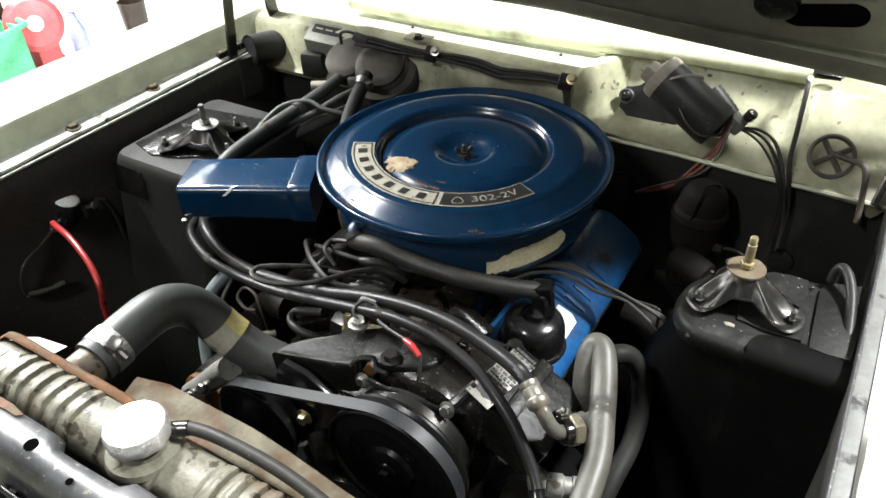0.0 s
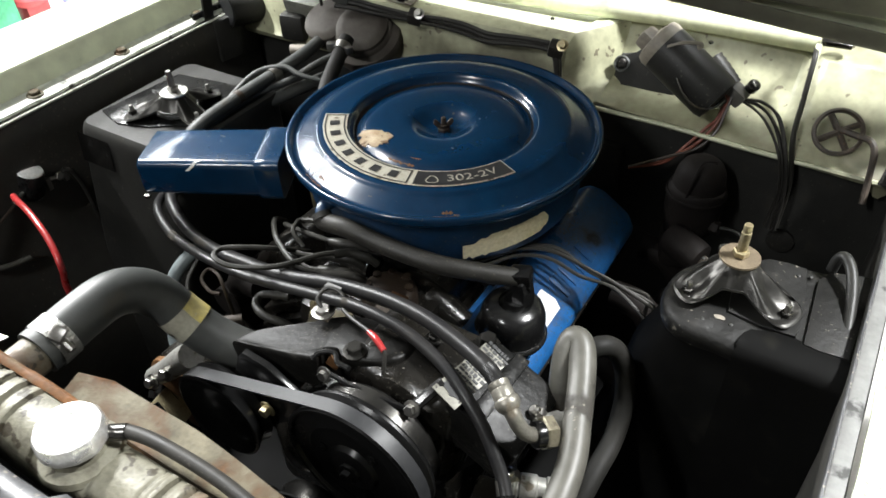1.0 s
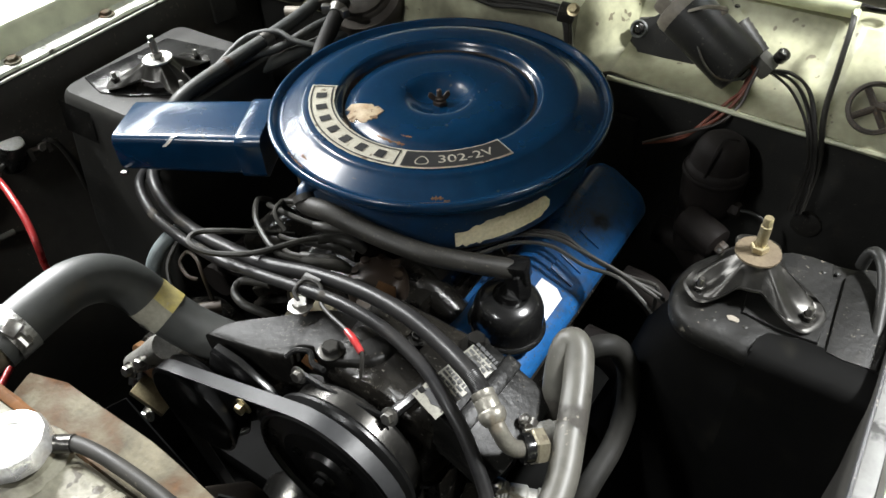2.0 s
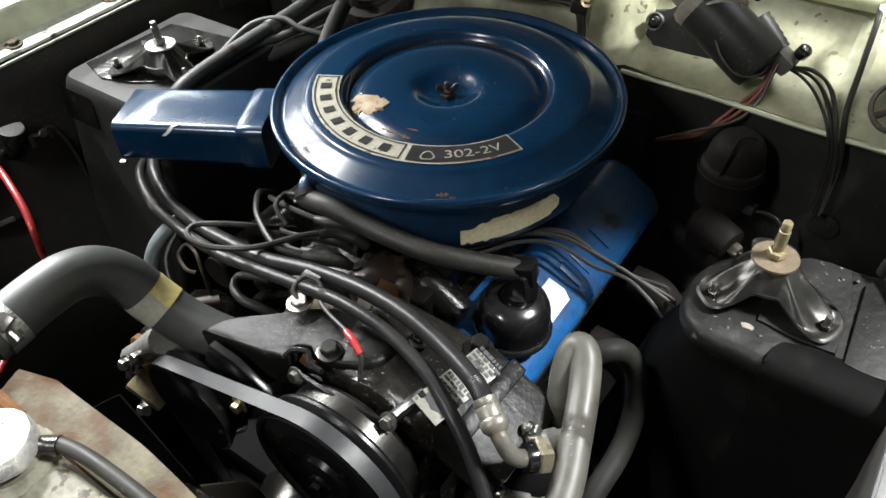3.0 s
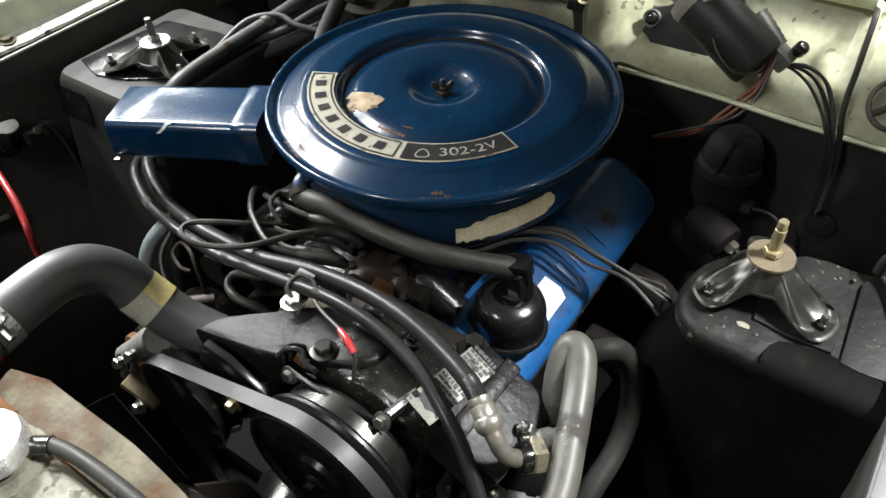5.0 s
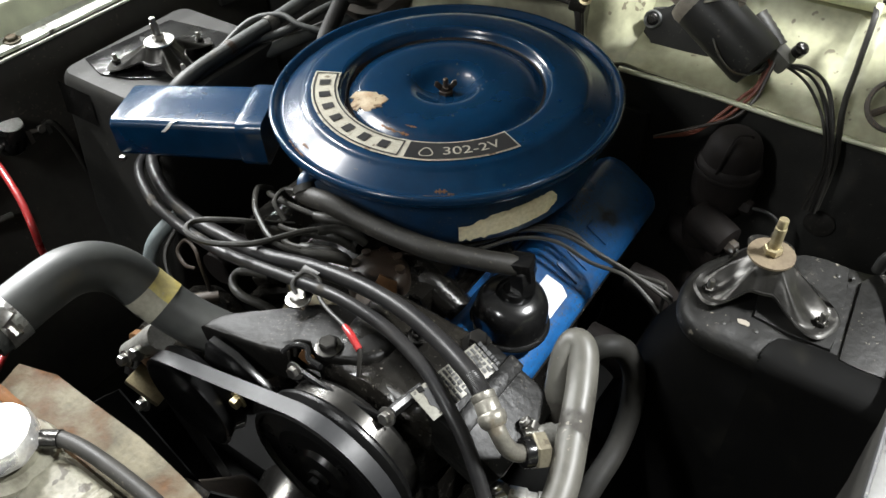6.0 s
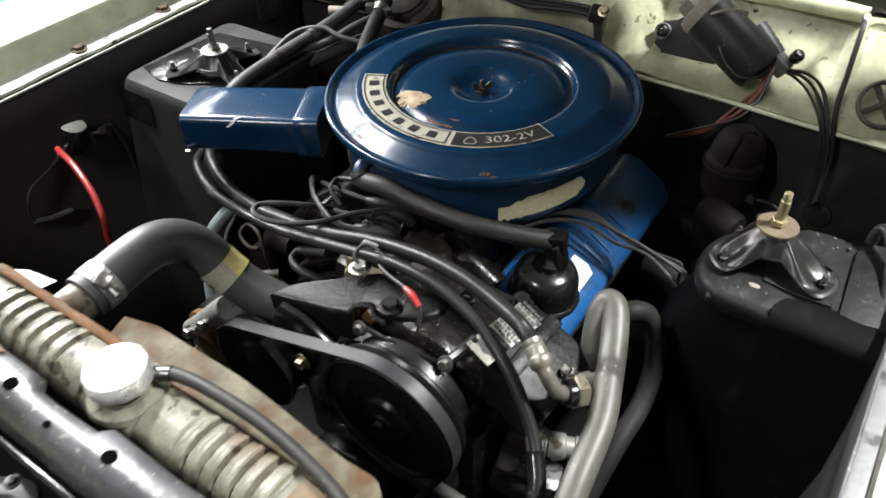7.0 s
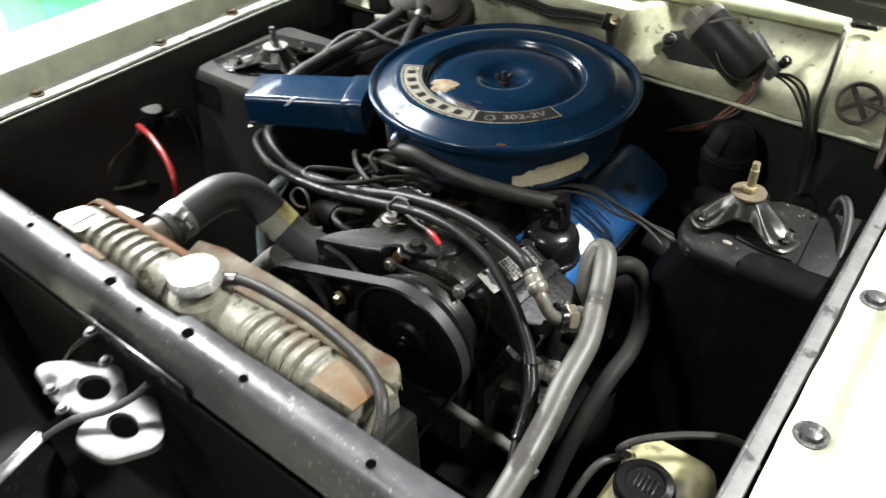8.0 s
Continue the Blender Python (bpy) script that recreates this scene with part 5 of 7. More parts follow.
    cap = part("cap", cp, CHROME, o, "bright plated pressure cap with scalloped edge")
    bm = bmesh.new()
    for a0 in (20, 140, 260):
        tube(bm, [Vector((-0.006, -0.575, 0.9447)) + Vector((math.cos(radians(a0 + k)), math.sin(radians(a0 + k)), 0)) * 0.0115 for k in (0, 20, 40, 60, 80)], 0.0008, seg=6, sub=2)
    part("embossing", bm, CHROME, cap)
    bm = bmesh.new()
    tube(bm, [(0.004, -0.565, 0.922), (0.016, -0.553, 0.9245)], 0.005, seg=10)
    part("overflow_nipple", bm, STEEL, o)
    bm = bmesh.new()
    tube(bm, [(-0.165, -0.552, 0.883), (-0.165, -0.53, 0.884), (-0.165, -0.50, 0.885)], 0.0215, seg=20)
    part("hose_neck", bm, TANK, o)
    bm = bmesh.new()
    block(bm, (0.50, 0.045, 0.44), (-0.006, -0.575, 0.648), bevel=0.003)
    part("core", bm, BLACK, o, "black finned core")
    for x in (-0.27, 0.262):
        bm = bmesh.new()
        block(bm, (0.02, 0.06, 0.46), (x, -0.575, 0.65), bevel=0.003)
        part("side_strap", bm, BLACK, o)
    bm = bmesh.new()
    rings(bm, [[(-0.262, -0.545, 0.898), (-0.258, -0.536, 0.897)], [(-0.235, -0.541, 0.906), (-0.228, -0.529, 0.905)], [(-0.19, -0.541, 0.907), (-0.188, -0.523, 0.905)]], around=False)
    bmesh.ops.solidify(bm, geom=list(bm.faces), thickness=0.002)
    part("shroud_tab", bm, PAINT_GREY, o, "pale bare metal tab")
    # hoses
    u = thing("radiator_hose", (-0.15, -0.43, 0.85), "thick greyed upper radiator hose with clamp and paper bands", "hose")
    path = [(-0.165, -0.515, 0.885), (-0.166, -0.49, 0.8865), (-0.167, -0.457, 0.889), (-0.166, -0.424, 0.889), (-0.161, -0.397, 0.878), (-0.15, -0.379, 0.857), (-0.13, -0.369, 0.826), (-0.107, -0.361, 0.803), (-0.085, -0.352, 0.787), (-0.058, -0.341, 0.773)]
    bm = bmesh.new()
    tube(bm, path, 0.0258, seg=24)
    part("hose", bm, RUBBER_GREY, u)
    def band(f0, f1, r, mat, name, label, a0=0, a1=360):
        sp = spline(path, 14)
        n = len(sp) - 1
        bm = bmesh.new()
        rows, side = [], Vector((1, 0, 0))
        i0, i1 = int(f0 * n), int(f1 * n)
        for i in range(i0, i1 + 1):
            w = (sp[min(i + 1, n)] - sp[max(i - 1, 0)]).normalized()
            sd = (side - w * side.dot(w)).normalized()
            up = w.cross(sd)
            rows.append([sp[i] + (sd * math.cos(radians(a)) + up * math.sin(radians(a))) * r for a in [a0 + (a1 - a0) * k / 32 for k in range(33)]])
        rings(bm, rows, around=False)
        bmesh.ops.solidify(bm, geom=list(bm.faces), thickness=-0.0007)
        return part(name, bm, mat, u, label)
    band(0.055, 0.135, 0.0272, CLAMP, "clamp", "bright worm-drive clamp")
    band(0.625, 0.715, 0.0265, GREY_BAND, "paper_band", "pale printed paper band", 0, 130)
    band(0.62, 0.715, 0.0266, YELLOW, "yellow_band", "yellow paper band", 200, 360)
    band(0.63, 0.71, 0.02645, YELLOW, "yellow_band", "", 125, 205)
    sp = spline(path, 14)
    k = int(0.67 * (len(sp) - 1))
    w = (sp[k + 1] - sp[k - 1]).normalized()
    sd = (Vector((1, 0, 0)) - w * w.x).normalized()
    up = w.cross(sd)
    bm = letters("049", 0.013)
    for v in bm.verts:
        a = radians(88) - (v.co.x - 0.011) / 0.0275
        v.co = sp[k] + w * (v.co.y - 0.005) * -1 + (sd * math.cos(a) + up * math.sin(a)) * 0.0276
    part("print", bm, INK, u)
    bm = bmesh.new()
    block(bm, (0.014, 0.016, 0.012), (-0.145, -0.497, 0.907), (20, 35, 20), bevel=0.003)
    tube(bm, [(-0.152, -0.497, 0.906), (-0.128, -0.497, 0.893)], 0.004, seg=8)
    part("clamp_screw", bm, STEEL, u)
    # overflow hose
    v = thing("overflow_hose", (0.15, -0.55, 0.93), "black rubber overflow hose lying on the radiator tank", "hose")
    bm = bmesh.new()
    tube(bm, [(0.010, -0.556, 0.924), (0.027, -0.546, 0.925), (0.065, -0.541, 0.926), (0.135, -0.541, 0.925), (0.205, -0.551, 0.924), (0.245, -0.565, 0.924), (0.267, -0.584, 0.917), (0.274, -0.607, 0.892), (0.275, -0.611, 0.85)], 0.0062, seg=12)
    part("hose", bm, RUBBER, v)
    bm = bmesh.new()
    tube(bm, [(0.012, -0.555, 0.924), (0.026, -0.5465, 0.925)], 0.0074, seg=12)
    part("clip", bm, BLACK_STEEL, v)


radiator()


def compressor():
    o = thing("compressor", (0.15, -0.32, 0.6), "oily black air-conditioning compressor with a belt-driven clutch", "compressor")
    bm = bmesh.new()
    block(bm, (0.135, 0.112, 0.16), (0.150, -0.298, 0.785), (0, 6, 2), bevel=0.03, seg=5)
    lathe(bm, [(0.05, 0), (0.062, 0.006), (0.066, 0.03), (0.066, 0.07), (0.05, 0.09)], (0.15, -0.355, 0.80), (0, 1, 0), seg=32)
    part("crankcase", bm, BLACK_IRON, o, "oily speckled black casting")
    bm = bmesh.new()
    m = pose(0.245, -0.298, 0.822, 0, 24, -3)
    block(bm, (0.085, 0.095, 0.052), (0, 0, 0), bevel=0.006, m=m)
    block(bm, (0.018, 0.092, 0.075), (0, 0, 0), bevel=0.004, m=m @ pose(-0.012, 0.004, -0.008))
    hd = part("cylinder_head", bm, HEAD_BLACK, o, "black ribbed cylinder head")
    for k in range(4):
        bm = bmesh.new()
        block(bm, (0.075, 0.006, 0.058), (0, 0, 0), bevel=0.002, m=m @ pose(0.002, -0.042 + 0.028 * k, -0.006))
        part("rib", bm, HEAD_BLACK, hd)
    # stamped cover plate on top
    bm = bmesh.new()
    rows = []
    top = [(-0.050, -0.371, 0.833), (-0.036, -0.350, 0.838), (0.012, -0.322, 0.849), (0.062, -0.292, 0.858), (0.118, -0.288, 0.866), (0.150, -0.30, 0.870), (0.142, -0.335, 0.872), (0.100, -0.352, 0.868), (0.084, -0.345, 0.866), (0.066, -0.350, 0.862), (0.058, -0.366, 0.860)]
    vs = [Vector(p) for p in spline(top + top[:1], 4)[:-1]]
    hub = Vector((0.05, -0.33, 0.0))

    def shrink(f, dz):
        return [v.lerp(Vector((hub.x, hub.y, v.z)), f) + Vector((0, 0, dz + 0.0012 * noise.noise(v * 45))) for v in vs]
    rows = [shrink(0.0, -0.044), shrink(-0.02, -0.012), shrink(-0.022, -0.0075), shrink(-0.012, -0.0042), shrink(0.012, -0.0018), shrink(0.05, -0.0005), shrink(0.1, -0.0002)]
    rings(bm, rows)
    part("cover_plate", bm, COVER, o, "black stamped cover plate, chipped at the edge")
    bm = bmesh.new()
    tube(bm, [(0.062, -0.364, 0.858), (0.069, -0.356, 0.864), (0.084, -0.352, 0.867), (0.094, -0.360, 0.866), (0.110, -0.362, 0.868)], 0.003, seg=8)
    part("rolled_edge", bm, BLACK_GLOSS, o)
    bm = bmesh.new()
    block(bm, (0.014, 0.004, 0.016), (0.080, -0.352, 0.850), (0, 30, 5), bevel=0.001)
    part("coil_face", bm, COPPER, o, "orange-brown copper windings in the gap")
    hex_bolt(o, (0.103, -0.342, 0.871), r=0.0085, h=0.008)
    hex_bolt(o, (0.2105, -0.259, 0.860), (0.1, 0, 1), r=0.0095, h=0.013)
    hex_bolt(o, (0.083, -0.371, 0.852), (0, -1, 0.3), r=0.006, h=0.005, mat=STEEL)
    hex_bolt(o, (0.187, -0.366, 0.858), (0, -1, 0.5), r=0.006, h=0.006, mat=STEEL)
    hex_bolt(o, (0.165, -0.287, 0.872), r=0.007, h=0.006)
    bm = bmesh.new()
    tube(bm, [(0.083, -0.368, 0.853), (0.13, -0.372, 0.858), (0.187, -0.367, 0.857)], 0.003, seg=6)
    part("strap", bm, BLACK_GLOSS, o)
    bm = bmesh.new()
    tube(bm, [(0.186, -0.362, 0.855), (0.196, -0.345, 0.866), (0.203, -0.332, 0.872)], 0.006, seg=8)
    part("edge_rib", bm, BLACK_GLOSS, o)
    # maker's plate: illegible print as bars
    bm = bmesh.new()
    m = pose(0.221, -0.311, 0.8715, 2, 17, -13)
    block(bm, (0.031, 0.076, 0.0012), (0, 0.006, 0), bevel=0.0004, m=m)
    plate = part("maker_plate", bm, PLATE, o, "silver plate with worn black print")
    rnd = random.Random(7)
    for k in range(12):
        x = -0.0135
        while x < 0.012:
            w = rnd.uniform(0.002, 0.007)
            bm = bmesh.new()
            block(bm, (w, 0.0024 if k % 4 else 0.0036, 0.0006), (0, 0, 0), bevel=0, m=m @ pose(x + w / 2, 0.041 - 0.0048 * k, 0.0010))
            part("print_bar", bm, INK, plate)
            x += w + rnd.uniform(0.0008, 0.002)
    bm = bmesh.new()
    prism(bm, [(0.012 * math.cos(2 * math.pi * k / 14) * (1 + 0.2 * math.sin(5 * k)), 0.006 * math.sin(2 * math.pi * k / 14) * (1 + 0.2 * math.cos(4 * k))) for k in range(14)], 0.0006, m @ pose(0, -0.0245, 0.0008))
    part("print_patch", bm, INK, plate)
    bm = bmesh.new()
    block(bm, (0.07, 0.05, 0.05), (0.275, -0.345, 0.715), (0, 8, 12), bevel=0.008)
    part("lower_bracket", bm, BLACK_IRON, o)
    # clutch
    c = Vector((0.143, -0.417, 0.787))
    bm = bmesh.new()
    lathe(bm, [(0.03, 0.055), (0.070, 0.055), (0.0745, 0.050), (0.0745, 0.032), (0.078, 0.029)], c, (0, 1, 0), seg=56, cap=False)
    part("coil_housing", bm, BLACK_STEEL, o, "shiny dark clutch drum")
    bm = bmesh.new()
    lathe(bm, [(0.05, 0.032), (0.080, 0.031), (0.0825, 0.028), (0.0825, 0.025), (0.077, 0.018), (0.077, 0.013), (0.0825, 0.006), (0.083, 0.002), (0.081, 0.0), (0.078, 0.001), (0.0765, 0.005), (0.06, 0.006), (0.055, 0.004), (0.05, 0.006), (0.03, 0.006), (0.027, 0.001), (0.012, -0.001), (0.011, -0.004), (0.0, -0.004)], c, (0, 1, 0), seg=64, cap=False)
    cl = part("clutch_pulley", bm, PULLEY, o, "black clutch pulley")
    for k in range(3):
        a = radians(50 + 120 * k)
        hex_bolt(cl, c + Vector((0.04 * math.cos(a), 0.005, 0.04 * math.sin(a))), (0, -1, 0), r=0.004, h=0.003, mat=MATTE)
    hex_bolt(cl, c + Vector((0, -0.004, 0)), (0, -1, 0), r=0.008, h=0.006, mat=MATTE)
    # service valves: body, stem cap and side cap
    for at, way, r in ((Vector((0.305, -0.290, 0.823)), Vector((0.55, 0.75, -0.1)), 0.0145), (Vector((0.296, -0.322, 0.752)), Vector((0.8, 0.35, -0.05)), 0.0135)):
        way = way.normalized()
        bm = bmesh.new()
        lathe(bm, [(r * 0.7, -0.012), (r, -0.010), (r, 0.006), (r * 0.82, 0.008), (r * 0.82, 0.016), (r * 0.95, 0.017), (r * 0.95, 0.024), (r * 0.6, 0.026)], at, way, seg=18)
        block(bm, (0.020, 0.022, 0.020), tuple(at + Vector((0, 0, -0.004))), (8, -12, 38), bevel=0.004)
        v = part("service_valve", bm, ALU, o, "bright aluminium service valve")
        bm = bmesh.new()
        tube(bm, [at - way * 0.012, at - way * 0.022], r * 0.98, seg=14, sub=6, rib=0.0008, every=2)
        part("thread", bm, ALU, v)
        bm = bmesh.new()
        hexagon(bm, 0.0085, 0.010, at + Vector((-0.014, -0.004, 0.008)), (-0.55, -0.15, 0.8))
        lathe(bm, [(0.006, 0), (0.006, 0.004), (0.004, 0.006)], at + Vector((-0.0195, -0.0055, 0.016)), (-0.55, -0.15, 0.8), seg=12)
        part("valve_cap", bm, STEEL, v)


compressor()


def hull_loop(circles, n=40):
    """The taut outline round several circles in the x, z plane."""
    pts = []
    for x, z, r in circles:
        pts += [(x + r * math.cos(2 * math.pi * k / n), z + r * math.sin(2 * math.pi * k / n)) for k in range(n)]
    pts = sorted(set(pts))
    half = []
    for seq in (pts, pts[::-1]):
        h = []
        for p in seq:
            while len(h) > 1 and (h[-1][0] - h[-2][0]) * (p[1] - h[-2][1]) - (h[-1][1] - h[-2][1]) * (p[0] - h[-2][0]) <= 0:
                h.pop()
            h.append(p)
        half += h[:-1]
    return half


def drive():
    b = thing("drive_belt", (0.04, -0.405, 0.7), "black rubber drive belt round the pulleys", "belt")
    loop = hull_loop([(0.143, 0.787, 0.0845), (-0.057, 0.742, 0.062), (0.02, 0.50, 0.075)])
    bm = bmesh.new()
    n = len(loop)
    cx = sum(p[0] for p in loop) / n
    cz = sum(p[1] for p in loop) / n
    rows = []
    for x, z in loop:
        d = Vector((x - cx, 0, z - cz)).normalized()
        p = Vector((x, 0, z))
        rows.append([p + Vector((0, -0.4155, 0)), p + Vector((0, -0.4005, 0)), p - d * 0.008 + Vector((0, -0.4035, 0)), p - d * 0.008 + Vector((0, -0.4125, 0))])
    rows.append(rows[0])
    rings(bm, rows, cap=False)
    part("belt", bm, BELT, b)
    i = thing("idler_pulley", (-0.057, -0.41, 0.742), "black pulley on a slotted bracket", "pulley")
    c = Vector((-0.057, -0.417, 0.742))
    bm = bmesh.new()
    lathe(bm, [(0.02, 0.03), (0.058, 0.029), (0.0605, 0.025), (0.055, 0.016), (0.0605, 0.004), (0.061, 0.001), (0.058, 0.0), (0.052, 0.004), (0.045, 0.010), (0.025, 0.012), (0.018, 0.008), (0.0, 0.008)], c, (0, 1, 0), seg=48, cap=False)
    part("wheel", bm, PULLEY, i)
    bm = bmesh.new()
    m = Matrix.Translation((0, -0.378, 0)) @ pose(0, 0, 0, 90, 0, 0)
    prism(bm, [(-0.075, 0.72), (-0.03, 0.70), (0.05, 0.775), (0.062, 0.80), (0.05, 0.815), (0.012, 0.838), (-0.02, 0.842), (-0.03, 0.83)], 0.008, m, bevel=0.0015)
    part("bracket", bm, BLACK_GLOSS, i, "glossy black slotted bracket")
    hex_bolt(i, (0.004, -0.392, 0.768), (0, -1, 0), r=0.007, h=0.008, mat=BRASS)
    hex_bolt(i, (-0.012, -0.392, 0.735), (0, -1, 0), r=0.006, h=0.008, mat=NUT)
    k = thing("crank_pulley", (0.02, -0.41, 0.5), "dark crankshaft pulley low in the bay", "pulley")
    bm = bmesh.new()
    lathe(bm, [(0.02, 0.06), (0.074, 0.06), (0.078, 0.05), (0.07, 0.02), (0.075, 0.0), (0.06, -0.004), (0.0, 0.01)], (0.02, -0.417, 0.50), (0, 1, 0), seg=40, cap=False)
    part("wheel", bm, BLACK_STEEL, k)
    a = thing("alternator", (-0.2, -0.34, 0.62), "dirty alternator with copper windings and an aluminium arm", "alternator")
    bm = bmesh.new()
    lathe(bm, [(0.02, 0), (0.05, 0.004), (0.062, 0.014), (0.064, 0.04), (0.064, 0.1), (0.05, 0.12), (0.02, 0.125)], (-0.205, -0.37, 0.638), (0.1, 1, 0), seg=32)
    part("case", bm, BLACK_IRON, a, "oily dark case")
    bm = bmesh.new()
    lathe(bm, [(0.054, 0), (0.0605, 0.003), (0.0605, 0.012), (0.054, 0.015)], (-0.206, -0.374, 0.638), (0.1, 1, 0), seg=32)
    part("winding", bm, COPPER, a, "brown copper winding ring")
    bm = bmesh.new()
    lathe(bm, [(0.0, 0), (0.025, 0.0), (0.032, 0.006), (0.024, 0.012), (0.032, 0.02), (0.02, 0.022)], (-0.208, -0.405, 0.638), (0.1, 1, 0), seg=28)
    part("pulley", bm, BLACK_STEEL, a)
    bm = bmesh.new()
    tube(bm, [(-0.225, -0.385, 0.680), (-0.19, -0.384, 0.712), (-0.15, -0.382, 0.752), (-0.128, -0.38, 0.772)], [0.013, 0.015, 0.0165, 0.0165], seg=14)
    part("arm", bm, ALU, a, "bright cast aluminium arm")
    for x, y, z in ((-0.200, -0.402, 0.702), (-0.165, -0.398, 0.735), (-0.19, -0.412, 0.628)):
        hex_bolt(a, (x, y, z), (0, -1, 0.5), r=0.007, h=0.009, mat=STEEL)
    bm = bmesh.new()
    block(bm, (0.05, 0.03, 0.012), (-0.185, -0.398, 0.655), (0, 35, 10), bevel=0.003)
    part("foot", bm, BRASS, a)
    f = thing("fan", (0.01, -0.47, 0.62), "dull grey fan with a finned hub behind the radiator", "fan")
    bm = bmesh.new()
    lathe(bm, [(0.0, -0.006), (0.03, -0.006), (0.066, 0.0), (0.07, 0.008), (0.07, 0.022), (0.055, 0.03), (0.02, 0.07)], (0.01, -0.487, 0.63), (0, 1, 0), seg=36, cap=False)
    part("hub", bm, GRIME, f, "dull finned hub")
    for j in range(5):
        bm = bmesh.new()
        a0 = radians(58 + 72 * j)
        rows = []
        for r in (0.05, 0.1, 0.15, 0.19):
            w = 0.02 + 0.1 * (r - 0.05)
            u = Vector((math.cos(a0), 0, math.sin(a0)))
            v = Vector((-math.sin(a0), 0, math.cos(a0)))
            rows.append([Vector((0.01, -0.475, 0.63)) + u * r - v * w + Vector((0, 0.014, 0)), Vector((0.01, -0.475, 0.63)) + u * r + Vector((0, 0.004, 0)), Vector((0.01, -0.475, 0.63)) + u * r + v * w - Vector((0, 0.014, 0))])
        sheet(bm, rows, 0.002)
        # blades coloured near-black for the shade behind the radiator
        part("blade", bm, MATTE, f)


drive()


def hose(name, pts, r, mat, label, seg=12, rib=0.0, every=2, sub=7, group="", category="hose"):
    c = sum((Vector(p) for p in pts), Vector()) / len(pts)
    o = thing(name, c, label, category, group)
    bm = bmesh.new()
    tube(bm, pts, r, seg=seg, rib=rib, every=every, sub=sub)
    part("sleeve", bm, mat, o)
    return o


def hoses():
    a = hose("refrigerant_hose", [(-0.41, -0.12, 0.785), (-0.375, -0.169, 0.80), (-0.334, -0.208, 0.812), (-0.269, -0.238, 0.811), (-0.205, -0.253, 0.814), (-0.124, -0.268, 0.835), (-0.045, -0.279, 0.857), (0.026, -0.277, 0.876), (0.093, -0.278, 0.888), (0.149, -0.285, 0.894), (0.199, -0.298, 0.896), (0.240, -0.314, 0.898), (0.259, -0.324, 0.894)], 0.0082, HOSE, "black corded refrigerant hose with a crimped fitting", seg=14, rib=0.00035, every=2, sub=34, group="refrigerant hoses")
    bm = bmesh.new()
    lathe(bm, [(0.0085, 0), (0.0102, 0.0008), (0.0104, 0.006), (0.0099, 0.0068), (0.0104, 0.0076), (0.0104, 0.017), (0.0118, 0.0185), (0.0122, 0.0225), (0.0114, 0.026), (0.0085, 0.030)], (0.256, -0.3225, 0.8955), (0.021, -0.013, -0.012), seg=24)
    part("ferrule", bm, FERRULE, a, "pale crimped metal ferrule")
    bm = bmesh.new()
    tube(bm, [(0.2755, -0.3350, 0.8845), (0.2825, -0.3385, 0.879), (0.290, -0.3385, 0.866), (0.296, -0.333, 0.8545), (0.302, -0.323, 0.847), (0.308, -0.312, 0.843)], 0.0076, seg=14)
    part("elbow", bm, FERRULE, a, "bent dull metal elbow")
    bm = bmesh.new()
    lathe(bm, [(0.0078, 0), (0.0125, 0.0005), (0.0130, 0.002), (0.0130, 0.009), (0.010, 0.010)], (0.2985, -0.3275, 0.8485), (0.62, 0.72, -0.25), seg=20)
    part("seal", bm, BLACK_GLOSS, a, "black sleeve round the elbow end")
    bm = bmesh.new()
    hexagon(bm, 0.0165, 0.013, (0.3035, -0.3205, 0.8465), (0.62, 0.72, -0.25))
    part("nut", bm, NUT_BRASS, a, "dull brass hexagon nut")
    b = hose("refrigerant_hose", [(-0.42, -0.14, 0.775), (-0.375, -0.205, 0.792), (-0.305, -0.244, 0.797), (-0.225, -0.268, 0.812), (-0.15, -0.283, 0.829), (-0.098, -0.291, 0.842), (-0.042, -0.295, 0.857), (0.022, -0.298, 0.873), (0.08, -0.299, 0.884), (0.135, -0.304, 0.886), (0.175, -0.312, 0.881), (0.204, -0.322, 0.876), (0.231, -0.335, 0.867), (0.252, -0.345, 0.855), (0.272, -0.357, 0.838), (0.292, -0.372, 0.818), (0.310, -0.397, 0.80), (0.320, -0.425, 0.787), (0.328, -0.452, 0.777), (0.345, -0.50, 0.76), (0.35, -0.56, 0.74)], 0.0066, HOSE, "black refrigerant hose running down past the compressor", seg=12, sub=8, group="refrigerant hoses")
    bm = bmesh.new()
    tube(bm, [(0.296, -0.378, 0.814), (0.310, -0.398, 0.80), (0.320, -0.425, 0.787), (0.327, -0.450, 0.778)], 0.0082, seg=10, sub=6, rib=0.0012, every=2)
    part("tape_wrap", bm, BLACK_GLOSS, b, "shiny black tape wrapping")
    bm = bmesh.new()
    tube(bm, [(0.285, -0.372, 0.822), (0.303, -0.396, 0.798), (0.314, -0.422, 0.781), (0.322, -0.448, 0.770)], 0.003, seg=6)
    part("tied_wire", bm, RUBBER, b)
    # clip that ties the two down
    c = thing("hose_clip", (0.03, -0.29, 0.865), "dark rubber-lined clip holding two hoses on a bolt", "clip")
    bm = bmesh.new()
    rows = []
    for k in range(21):
        a2 = radians(-40 + 260 * k / 20)
        y, z = -0.2815 + 0.0118 * math.cos(a2), 0.870 + 0.0118 * math.sin(a2)
        rows.append([(0.016 + 0.006 * math.sin(a2), y, z), (0.038 + 0.006 * math.sin(a2), y + 0.001, z + 0.003)])
    sheet(bm, rows, 0.0015)
    part("band", bm, RUBBER_DIRTY, c)
    bm = bmesh.new()
